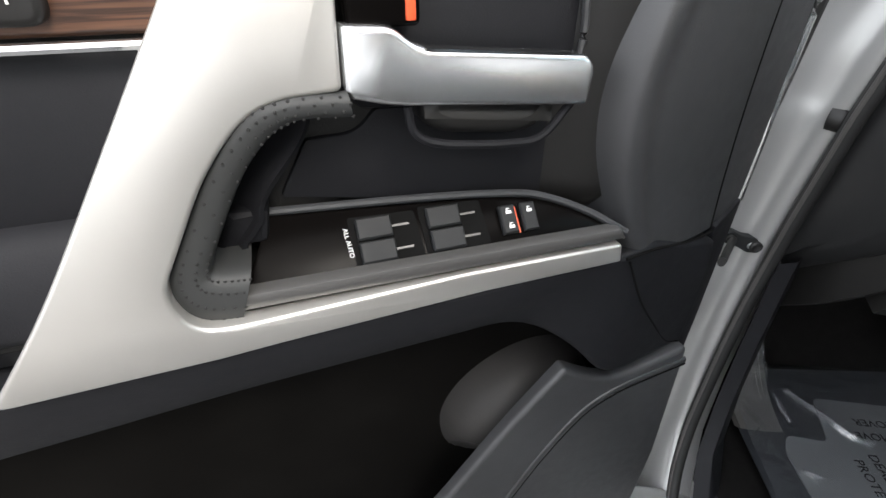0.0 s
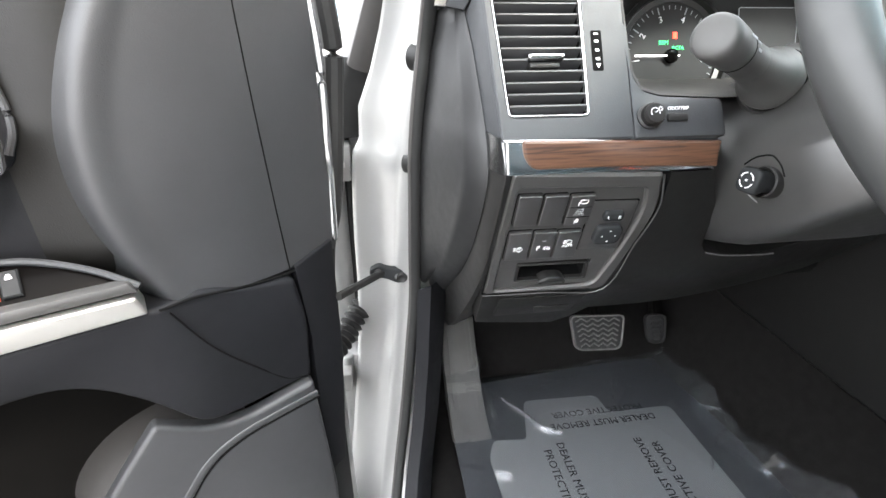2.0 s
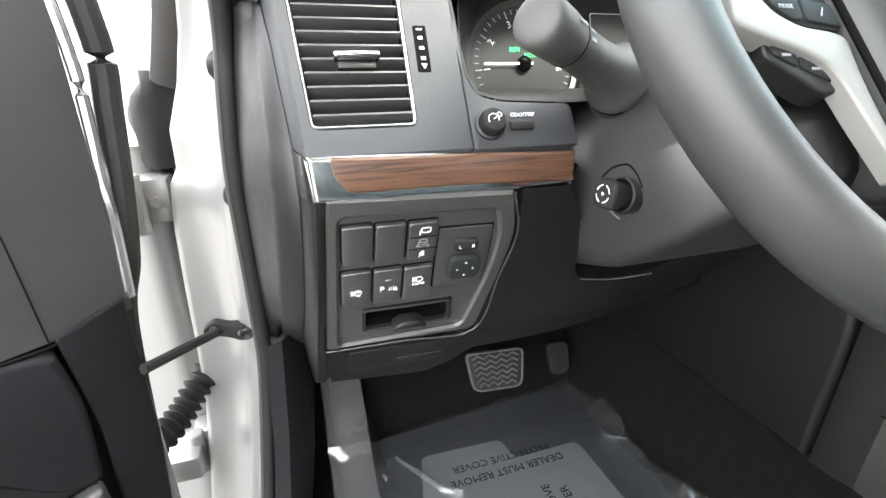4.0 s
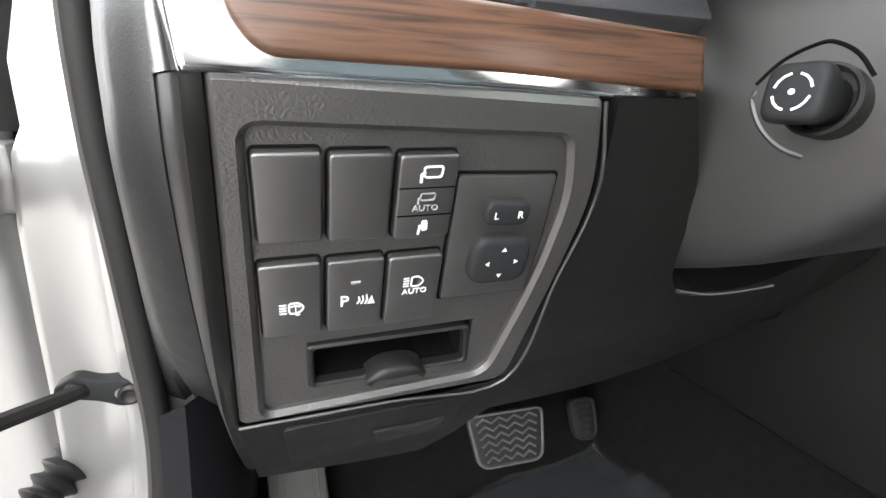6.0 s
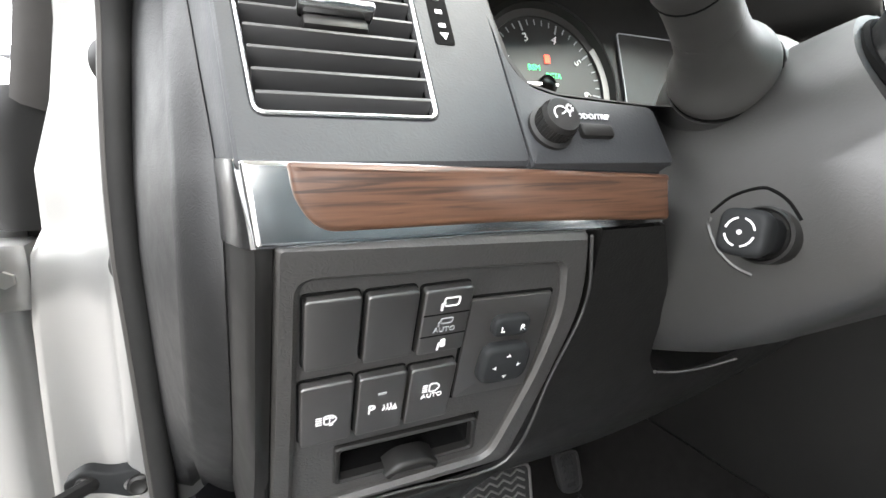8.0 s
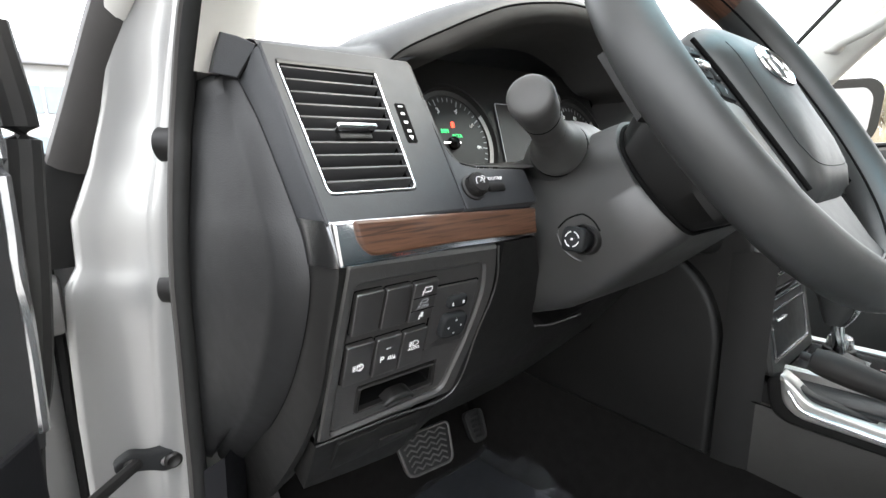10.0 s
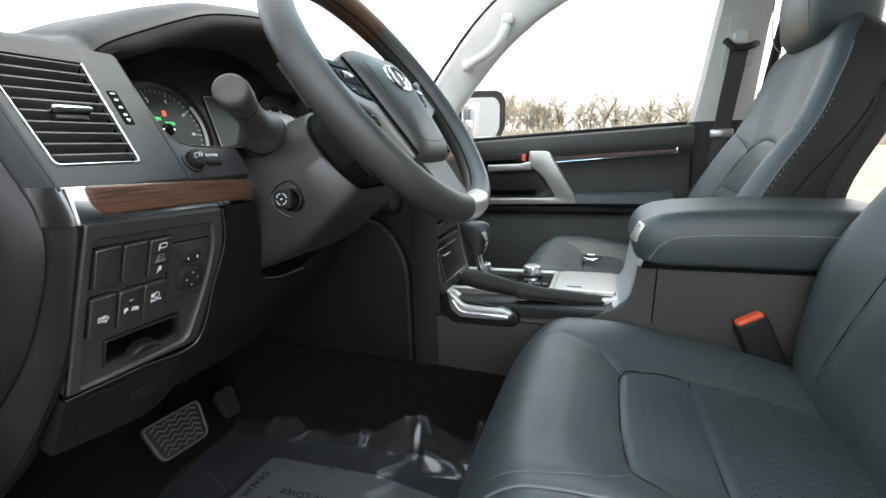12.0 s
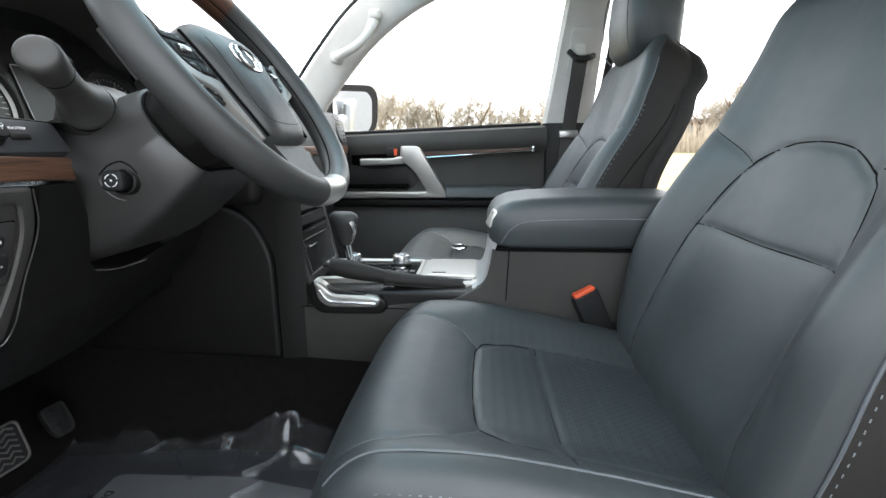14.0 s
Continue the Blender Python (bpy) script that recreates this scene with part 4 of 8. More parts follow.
part("speaker_bulge", sheet(dome, 40, 14), M_VINYL, door, "raised cover inside the pocket", smooth=80)

# silver bracket
BEZEL = [(-.283, 1.300, .01), (-.318, 1.246, .06), (-.395, 1.13, .05), (-.447, 1.066, .012), (-.30, 1.0650, .02), (-.10, 1.0665, .02), (.008, 1.0665, .004), (.002, 1.0875, .003),
         (-.12, 1.0900, .02), (-.296, 1.0915, .02), (-.326, 1.095, .025), (-.337, 1.125, .03), (-.296, 1.196, .05), (-.264, 1.228, .03), (-.216, 1.2295, .004), (-.212, 1.300, .004)]


def bezel_place(a, b, d):
    return Vector((a, -.006 + .9 * max(0, b - 1.10) ** 1.35 * .22 - .012 * step(-.15, -.40, a) + .14 * max(0, 1.088 - b) + d, b))


part("grip_bracket", plate(rounded(BEZEL, .01, 6), bezel_place, .034, .003, 3), M_SILVER, door, "satin silver grip bracket")
GO = smooth_path([(a, b, 0) for a, b in ((-.213, 1.2290), (-.243, 1.2296), (-.2645, 1.2255), (-.2817, 1.2135), (-.3021, 1.1895), (-.3285, 1.1460), (-.3375, 1.1257), (-.3345, 1.1046), (-.3236, 1.0925), (-.3000, 1.0880))], 6)
GI = smooth_path([(a, b, 0) for a, b in ((-.2114, 1.2139), (-.2390, 1.2152), (-.2510, 1.2120), (-.2625, 1.2040), (-.2793, 1.1840), (-.2990, 1.1500), (-.3080, 1.1320), (-.3070, 1.1265), (-.2960, 1.1250), (-.2870, 1.1245))], 6)
GRIPS = ((0, .010), (.02, .0045), (.10, .0015), (.35, .0), (.65, .0005), (.88, .0025), (.97, .008), (1.0, .016), (1.0, .045))
band = [[Vector((p.x + (q.x - p.x) * f, d - .006 * step(1.20, 1.10, p.y), p.y + (q.y - p.y) * f)) for f, d in GRIPS] for p, q in zip(GO, GI)]
grip = part("grip_pad", loft(band, closed=False, caps=False), M_GRIP, door, "broad dimpled black rubber grip", smooth=60)
db = bmesh.new()
for i, row in enumerate(band):
    for k in ((2, 4) if i % 2 else (3, 5)):
        lathe([(.0012, 0), (.0009, .0004), (0, .0005)], axes(row[k] + Vector((0, .0001, 0)), (1, 0, 0), (0, 0, 1)), 6, bm=db)
part("dimple", db, M_RUBBER, grip, smooth=0)
part("grip_floor", plate(rounded([(-.312, 1.122, .003), (-.275, 1.124, .003), (-.270, 1.150, .004), (-.298, 1.152, .004)], .004), on_door(.032), .02, .006), M_DOORSHADED, door)
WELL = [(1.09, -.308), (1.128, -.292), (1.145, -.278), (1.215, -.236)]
part("grip_well", sheet(lambda u, v: Vector((lerp(-.315, curve_at(WELL, lerp(1.09, 1.215, v)), u), .026 + .018 * math.sin(3.1 * u), lerp(1.09, 1.215, v))), 8, 16, .004), M_DOORSHADED, door)
part("pocket_wall", plate(rounded([(-.2392, 1.1895, .003), (-.205, 1.1905, .01), (-.19, 1.206, .004), (.02, 1.20, .02), (.02, 1.10, .01), (-.262, 1.150, .004)], .006), on_door(.047), .006, .002), M_DOORSHADED, door)

# switch panel, sloping up into the door
def sw(a, b, d=0.0):
    return Vector((a, .002 + .72 * b + .70 * d, 1.094 + .70 * b - .72 * d))


SWM = axes(sw(0, 0), (1, 0, 0), (0, .72, .70))
SWO = [(-.302, -.002, .003), (.003, -.002, .006), (-.022, .022, .02), (-.058, .041, .03), (-.090, .0485, .03), (-.273, .0625, .003)]
panel = part("switch_panel", plate(rounded(SWO, .006), sw, .012, .001), M_PIANO, door, "glossy dark window switch panel")
part("panel_rim", tube(smooth_path([sw(-.275, .0645, -.002), sw(-.16, .0575, -.002), (sw(-.090, .0505, -.002)), sw(-.058, .043, -.002), sw(-.022, .024, -.002), sw(.008, .0, -.002)], 6), .0032, 8), M_DASH, panel, "satin rim")
FS = [(-.302, 1.0955, .002), (-.30, 1.1085, .003), (.0, 1.1025, .003), (.006, 1.0915, .002)]
part("front_strip", plate(rounded(FS, .002), on_door(-.004), .012, .003), M_STRIP, panel, "dark satin strip along the panel")


def switch(name, u0, u1, s0, s1, tilt, mat, label):
    b = bmesh.new()
    rings = []
    for h, i in ((0, 0), (.004, 0), (.0055, .0012)):
        rings.append([b.verts.new(sw(u, s, -(h + tilt * (s - s0)))) for u, s in ((u0 + i, s0 + i), (u1 - i, s0 + i), (u1 - i, s1 - i), (u0 + i, s1 - i))])
    for r0, r1 in zip(rings, rings[1:]):
        for k in range(4):
            b.faces.new((r0[k], r0[(k + 1) % 4], r1[(k + 1) % 4], r1[k]))
    b.faces.new(rings[-1])
    b.faces.new(rings[0])
    return part(name, b, mat, panel, label)


for u0 in (-.2145, -.1605):
    part("switch_well", plate(rounded([(u0 - .004, .008), (u0 + .048, .008), (u0 + .046, .049), (u0 - .005, .051)], .003), lambda a, b, d: sw(a, b, -.0008 + d), .002), M_SEAM, panel)
    for s0, s1 in ((.0135, .0295), (.0315, .0475)):
        w = switch("window_switch", u0, u0 + .0265, s0, s1, .10, M_KEY, "black window rocker switch")
        part("switch_tab", box(u0 + .0265, u0 + .040, (s0 + s1) / 2 - .001, (s0 + s1) / 2 + .0007, .001, .0025, m=SWM), M_STRIP, w)
for u0, red in ((-.1015, False), (-.0835, True)):
    k = switch("lock_switch", u0, u0 + .013, .0165, .0395, .06, M_KEY, "narrow black lock switch")
    mk = bmesh.new()
    for s in ((.022, .034) if not red else (.033,)):
        bar(SWM @ pose(0, 0, .0068), u0 + .0045, u0 + .0090, s - .0018, s + .0006, bm=mk)
        bar(SWM @ pose(0, 0, .0068), u0 + .0052, u0 + .0060, s + .0006, s + .0026, bm=mk)
        bar(SWM @ pose(0, 0, .0068), u0 + .0052, u0 + .0082, s + .0020, s + .0026, bm=mk)
    part("lock_symbol", mk, M_WHITE, k, smooth=0)
    if red:
        part("orange_line", box(u0 - .0035, u0 - .0022, .0165, .039, .0, .0012, m=SWM), M_ORANGE, panel)
words("lettering", "ALL AUTO", SWM @ pose(-.2215, .032, .0008, 0, 0, -86), .0048, M_WHITE, panel)

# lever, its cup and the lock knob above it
part("lever_cup", plate(rounded([(-.205, 1.208, .01), (-.05, 1.20, .02), (-.038, 1.225, .02), (-.040, 1.290, .02), (-.205, 1.300, .01)], .01), on_door(.042), .012, .003), M_DOORSHADED, door, "recess behind the lever")
part("cup_rim", tube(smooth_path([Vector((x, .037, z)) for x, z in ((-.18, 1.292), (-.10, 1.291), (-.048, 1.285), (-.040, 1.262), (-.040, 1.235), (-.048, 1.215))], 6), .003, 8), M_DOOR, door)
lv = bmesh.new()
LEV = [(-.2150, 1.2250, .006), (-.1860, 1.2180, .010), (-.0500, 1.2068, .004), (-.0460, 1.2310, .005), (-.0525, 1.2392, .004), (-.1690, 1.2495, .012), (-.1840, 1.2620, .006), (-.2130, 1.2637, .003)]
plate(rounded(LEV, .0055), lambda a, b, d: Vector((a, .003 + .10 * (b - 1.205) + d, b)), .016, .0040, 3, bm=lv)
lever = part("door_lever", lv, M_SATIN, door, "satin chrome door lever")
part("lever_top", plate(rounded([(-.167, 0), (-.053, 0), (-.055, .012), (-.163, .014)], .003), lambda a, b, d: Vector((a, .008 + b, 1.2498 - d - .089 * (a + .17))), .003), M_CHROME, lever)
part("lever_pad", plate(rounded([(-.169, 1.220, .004), (-.167, 1.202, .012), (-.150, 1.194, .02), (-.104, 1.1882, .016), (-.083, 1.190, .012), (-.068, 1.208, .004)], .008), on_door(.010), .03, .012, 5), M_SMOOTH, lever, "black finger pad below the lever", smooth=80)
part("pad_surround", tube(smooth_path([Vector((x, .012, z)) for x, z in ((-.176, 1.216), (-.172, 1.198), (-.152, 1.1885), (-.102, 1.1832), (-.078, 1.186), (-.058, 1.208))], 6), .003, 8, up=(0, -1, 0)), M_DOORSHADED, door)
kb = part("lock_knob", box(-.2085, -.1645, .016, .044, 1.2600, 1.300, .004, 3), M_PIANO, door, "glossy lock knob plate")
part("lock_mark", box(-.1740, -.1680, .0142, .0170, 1.2635, 1.292, .001), M_ORANGE, kb, "orange red unlocked mark")

# upper trim behind the bracket: wood, chrome line, memory button
part("wood_strip", plate(rounded([(-.84, 1.262, .002), (-.285, 1.262, .002), (-.26, 1.31, .002), (-.84, 1.32, .002)], .003), on_door(.022), .02, .004, 3), M_WOOD, door, "dark wood veneer strip")
part("chrome_line", tube([(-.84, .020, 1.2605), (-.29, .020, 1.2575)], .003, 8), M_CHROME, door)
mb = part("memory_button", plate(rounded([(-.392, 1.268), (-.345, 1.268), (-.345, 1.302), (-.392, 1.302)], .010), on_door(.012), .012, .004, 3), M_SMOOTH, door, "black seat memory button")
words("lettering", "SET", axes((-.362, .0113, 1.281), (1, 0, 0), (0, 0, 1)), .0105, M_WHITE, mb)
# unlit trim and arm rest: their darkness is put into the colour
part("upper_trim", plate(rounded([(-.84, 1.155, .01), (-.33, 1.155, .01), (-.27, 1.257, .01), (-.84, 1.257, .01)], .01), on_door(.030), .02, .004), M_DOORSHADED, door)
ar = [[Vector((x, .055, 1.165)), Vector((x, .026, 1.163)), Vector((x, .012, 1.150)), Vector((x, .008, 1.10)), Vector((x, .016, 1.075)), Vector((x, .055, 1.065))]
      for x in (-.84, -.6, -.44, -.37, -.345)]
part("arm_rest", loft(ar), M_DOORSHADED, door, "padded black arm rest", smooth=60)
part("arm_seam", tube([(-.84, .007, 1.094), (-.36, .007, 1.094)], .0018, 6), M_SEAM, door)
part("window_channel", box(-.84, .15, .07, .10, 1.31, 1.345, .006), M_RUBBER, door)

# door check arm and wiring boot between door and pillar
chk = thing("door_check", pose(0, 0, 0), "black steel door check arm bolted to the pillar", "door check")
part("arm", tube([(-.895, .118, .986), (-.86, .178, .971), (-.828, .232, .957)], .0048, 8, up=(0, 0, 1), flat=1.3), M_RUBBER, chk)
YOKE = [(-.856, .967, .004), (-.842, .975, .006), (-.826, .967, .008), (-.812, .967, .010), (-.799, .960, .008), (-.799, .945, .008), (-.814, .941, .010), (-.828, .950, .008), (-.846, .955, .006), (-.856, .959, .003)]
part("bracket", plate(rounded(YOKE, .005), lambda a, b, d: Vector((a, .214 + d, b)), .012, .002, 3), M_KEY, chk, "forged black end bracket")
for bx, bz, br in ((-.843, .9645, .0055), (-.8075, .9535, .0085)):
    part("rivet", lathe([(br, 0), (br, .003), (br * .72, .0045), (br * .45, .0030), (0, .0030)], axes((bx, .2135, bz), (1, 0, 0), (0, 0, 1)), 16), M_SMOOTH, chk, "dull rivet head")
part("bolt", lathe([(.006, 0), (.006, .004), (.004, .006), (0, .006)], axes((-.812, .216, .954), (0, 0, 1), (.7, .71, 0)) @ pose(0, 0, 0), 12), M_STEEL, chk)
boot = thing("wiring_boot", pose(0, 0, 0), "ribbed black rubber wiring boot", "wiring boot")
bpth = smooth_path([(-.872, .272, .872), (-.892, .248, .852), (-.908, .222, .838), (-.927, .192, .832), (-.95, .165, .834)], 20)
part("bellows", tube(bpth, lambda s: .0165 + .0035 * math.sin(s * 75), 14), M_RUBBER, boot, smooth=60)


# ---- dashboard ----
dash = thing("dashboard", pose(0, 0, 0), "dark grey dashboard with wood and chrome strip", "dashboard")


def lp(a, b, d=0.0):
    """The lower panel's plane: x, height under its top edge (negative), depth."""
    return Vector((a, -.002 - .35 * b + .944 * d, 1.18 + b + .33 * d))


LPM = axes(lp(0, 0), (1, 0, 0), (0, -.35, 1))


def up(a, b, d=0.0):
    """The upper face with the vent: x, height over its foot, depth."""
    return Vector((a, .005 + .62 * b + .85 * d, 1.212 + b - .527 * d))


UPM = axes(up(0, 0), (1, 0, 0), (0, .62, 1))

# two lines on the left end: the seam of the end cover, and the fold towards the driver
SEAM = smooth_path([(-.7385, .111, 1.318), (-.736, .096, 1.301), (-.734, .082, 1.283), (-.731, .061, 1.25), (-.728, .043, 1.218), (-.727, .030, 1.198), (-.7270, .0235, 1.173), (-.728, .026, 1.149), (-.7297, .041, 1.112),
                    (-.7325, .072, 1.060), (-.736, .115, 1.010), (-.739, .175, .957), (-.742, .255, .885), (-.745, .345, .803)], 5)
FOLD = smooth_path([(-.7285, .0875, 1.340), (-.726, .062, 1.30), (-.7225, .034, 1.252), (-.720, .008, 1.211), (-.7165, -.001, 1.180), (-.7175, .0028, 1.158), (-.7187, .0105, 1.135), (-.7203, .0205, 1.105), (-.7228, .0370, 1.060), (-.7262, .078, .998), (-.729, .162, .905), (-.731, .237, .838)], 5)


def at_z(line, z):
    for p, q in zip(line, line[1:]):
        if q.z <= z <= p.z:
            return p.lerp(q, (p.z - z) / max(1e-6, p.z - q.z))
    return line[0].copy() if z > line[0].z else line[-1].copy()


def back_of(p, r):
    """Where the end cover meets the door seal."""
    q = at_z(ws[2:-3], p.z)
    return Vector((q.x + .003, max(q.y + .010, r.y + .012), p.z - .006 * step(1.27, 1.32, p.z)))


ends = []
for k, p in enumerate(SEAM):
    w = min(1, (k / 12)) ** .6 * min(1, (len(SEAM) - 1 - k) / 14)
    r = Vector((-.7455 - .08 * max(0, 1.17 - p.z) + .003 * (1 - w), p.y + .006 + .014 * w, p.z + .004 * (1 - w)))
    ends.append([p + Vector((.010, .012, 0)), p + Vector((.0015, .003, 0)), p + Vector((-.0005, .0012, 0)), p.lerp(r, .12) + Vector((0, -.0004, 0)), p.lerp(r, .5) + Vector((-.0003, -.0008, 0)), p.lerp(r, .9), r + Vector((-.0012, .003, 0)), r + Vector((-.0022, .010, 0)),
                 r.lerp(back_of(p, r), .3) + Vector((-.0016, 0, 0)), r.lerp(back_of(p, r), .7) + Vector((-.0012, 0, 0)), back_of(p, r), back_of(p, r) + Vector((-.003, .05, 0))])
first = [Vector((q.x, max(q.y, .121) + .004, 1.324 - .016 * step(-.745, -.785, q.x))) for q in ends[0]]
tucked = [Vector((q.x, q.y + .03, q.z - .004)) for q in first]
part("end_cover", loft([tucked, first] + ends, closed=False, caps=False), M_DASHSHADED, dash, "smooth dark lens-shaped end cover", smooth=48)
part("cover_seam", tube([p + Vector((.0008, .0022, 0)) for p in SEAM[:52]], .0013, 6), M_SEAM, dash)


def side_facet(name, z0, z1, mat, label, n=14, lift=0.0):
    """The strip between seam and fold, from height z0 down to z1."""
    rows = []
    for i in range(n + 1):
        z = lerp(z0, z1, i / n)
        e, g = at_z(SEAM, min(z, 1.318)), at_z(FOLD, z)
        e = Vector((e.x, e.y, z)) + Vector((-lift, 0, 0))
        g = Vector((g.x, g.y, z)) + Vector((-lift, -lift, 0))
        tail = [g + Vector((.004, .002, 0)), g + Vector((.006, .004, 0)), g + Vector((.007, .015, 0)), g + Vector((.008, .03, 0))]
        if z < 1.1786:
            yp = -.002 - .35 * (z - 1.18)
            edge = Vector((lerp(-.7098, -.7190, min(1, (1.18 - z) / .17)), max(yp, g.y) + .0004, z))
            tail = [g.lerp(edge, .5) + Vector((0, -.0004, 0)), edge, edge + Vector((.0012, .004, 0)), edge + Vector((.02, .012, 0))]
        rows.append([e + Vector((.004, .03, 0)), e + Vector((0, .002, 0)), e.lerp(g, .3) + Vector((-.0006, -.0004, 0)), e.lerp(g, .75) + Vector((-.0010, -.0006, 0)), e.lerp(g, .93) + Vector((-.0006, -.0004, 0)), g, g + Vector((.002, .0006, 0))] + tail)
    return part(name, loft(rows, closed=False, caps=False), mat, dash, label, smooth=40)


side_facet("vent_side", 1.340, 1.2115, M_DASH, "")
side_facet("edge_column", 1.1785, .838, M_SMOOTH, "dark edge moulding", 40)
part("column_seam", tube([Vector((lp(lerp(-.7105, -.7190, i / 12), -.17 * i / 12).x, lp(0, -.17 * i / 12).y + .002, lp(0, -.17 * i / 12).z)) for i in range(13)], .0012, 6), M_SEAM, dash)
# corner block over the end cover
KA, KB, KD, KL = Vector((-.7393, .1045, 1.3172)), Vector((-.7280, .0880, 1.3405)), Vector((-.7490, .1060, 1.3505)), Vector((-.7560, .1160, 1.3212))
blk = []
for dy, dz, i in ((.0, .0, .05), (.0015, .0, .0), (.05, .012, .0), (.16, .02, .0)):
    c = (KA + KB + KD + KL) / 4
    blk.append([p.lerp(c, i) + Vector((0, dy, dz)) for p in (KA, KB, KB.lerp(KD, .5) + Vector((0, 0, .0015)), KD, KD.lerp(KL, .5) + Vector((-.001, 0, 0)), KL)])
part("corner_block", loft(blk), M_DASH, dash, "", smooth=28)
part("block_seam", tube([KB + Vector((-.0006, .0, 0)), KA + Vector((-.0006, .0, 0))], .0012, 6), M_SEAM, dash)

# vent face and lower bezel of the instruments
part("vent_face", (frame_plate(
    rounded([(-.7205, -.003, .003), (-.590, -.003, .004), (-.588, .1315, .004), (-.7285, .1315, .003)], .004),
    rounded([(-.712, .017, .005), (-.634, .017, .005), (-.632, .1165, .005), (-.7195, .1165, .005)], .005), up, .03, .0015)), M_DASH, dash, "soft dark vent surround")
CL = [(-.5895, -.003, .002), (-.494, -.003, .004), (-.494, .029, .006), (-.560, .032, .012), (-.579, .037, .012), (-.5865, .052, .014), (-.5885, .075, .02), (-.5895, .10, .01)]
part("cluster_face", plate(rounded(CL, .004), up, .035, .002), M_DASH, dash, "dark lower cluster bezel")

# top pad and instrument hood in one: the front line runs along the vent face, then arches over the dials
FRONT = [(-.7285, .0885, 1.3405), (-.70, .088, 1.3405), (-.66, .0885, 1.340), (-.625, .090, 1.339), (-.609, .0915, 1.340), (-.600, .091, 1.3475), (-.583, .088, 1.358), (-.545, .082, 1.376), (-.507, .076, 1.393), (-.465, .072, 1.409), (-.41, .070, 1.421), (-.35, .070, 1.429), (-.28, .072, 1.428), (-.21, .077, 1.408), (-.16, .083, 1.378), (-.13, .087, 1.352), (-.115, .09, 1.337), (-.100, .092, 1.327), (-.085, .094, 1.318)]
CRESTS = [(-.73, .010), (-.68, .012), (-.64, .017), (-.60, .024), (-.55, .024), (-.46, .020), (-.40, .018), (-.30, .018), (-.20, .016), (-.115, .010), (-.085, .008)]
front = smooth_path(FRONT, 5)
rows = []
for p in front:
    c = curve_at(CRESTS, p.x)
    k = step(1.345, 1.42, p.z)
    zc = p.z + c
    rows.append([p + Vector((0, .004, -.012)), p + Vector((0, .0005, -.002)), p + Vector((0, .0005, .0005)), p + Vector((0, .006, c * .42)), p + Vector((0, .016, c * .74)), p + Vector((0, .032, c * .95)), p + Vector((0, .055, c)), Vector((p.x, .19, zc + .004 - .008 * k)), Vector((p.x, .32, lerp(1.362, zc, .7))), Vector((p.x, .52, lerp(1.335, zc, .35))), Vector((p.x, .74, 1.27))])
part("instrument_hood", loft(rows, closed=False, caps=False), M_DASH, dash, "soft dark top pad arching over the instruments", smooth=50)
part("hood_seam", tube([p + Vector((0, -.0002, .0004)) for p in front[4:-10]], .0011, 6), M_SEAM, dash)
# the cowl round the dials, one loop
lowp = [up(-.590, .128, .0), up(-.5885, .10, .001), up(-.588, .075, .001), up(-.586, .052, .001), up(-.579, .038, .001), up(-.560, .033, .001), up(-.50, .030, .001)]
loop = [Vector((-.50, .0235, 1.2415)), Vector((-.43, .024, 1.2415)), Vector((-.30, .03, 1.243)), Vector((-.19, .045, 1.255)), Vector((-.14, .07, 1.30)), Vector((-.116, .088, 1.334))]
loop = list(reversed(lowp)) + [p + Vector((0, -.0004, -.001)) for p in front[22:-10:2]] + list(reversed(loop))[1:-1]
cow = []
mid = Vector((-.36, 0, 1.31))
for p in loop:
    arch = step(1.342, 1.36, p.z)
    q = Vector((mid.x, p.y, mid.z))
    cow.append([p, p.lerp(q, lerp(.012, .05, arch)) + Vector((0, -.003 * arch + .001, 0)), p.lerp(q, lerp(.020, .11, arch)) + Vector((0, lerp(.008, .0, arch), 0)), p.lerp(q, lerp(.035, .16, arch)) + Vector((0, lerp(.03, .012, arch), 0)), Vector((p.lerp(q, lerp(.06, .22, arch)).x, .186, p.lerp(q, lerp(.03, .24, arch)).z))])
part("dial_cowl", loft([[c[j] for c in cow] for j in range(5)], closed=True, caps=False), M_COWL, dash, "matt dark cowl round the dials", smooth=50)

# air vent
vent = part("air_vent", frame_plate(rounded([(-.7125, .0165), (-.6335, .0165), (-.6315, .117), (-.72, .117)], .005), rounded([(-.7112, .0182), (-.6355, .0182), (-.6338, .1155), (-.7185, .1155)], .004),
            lambda a, b, d: up(a, b, d - .0010), .006, .0006), M_SATIN, dash, "thin chrome frame round an air vent")
part("vent_well", plate([(-.722, .010), (-.628, .010), (-.628, .124), (-.724, .124)], lambda a, b, d: up(a, b, d + .055), .004), M_SEAM, vent)
part("vent_tunnel", frame_plate(rounded([(-.7135, .0155), (-.6325, .0155), (-.6305, .118), (-.721, .118)], .005), rounded([(-.711, .018), (-.635, .018), (-.6335, .1155), (-.7185, .1155)], .005), lambda a, b, d: up(a, b, d + .004), .055), M_SEAM, vent)
part("vent_brow", plate(rounded([(-.7195, .1135), (-.6325, .1135), (-.632, .1175), (-.7200, .1175)], .001), lambda a, b, d: up(a, b, d - .0016), .006, .0008), M_SMOOTH, vent)
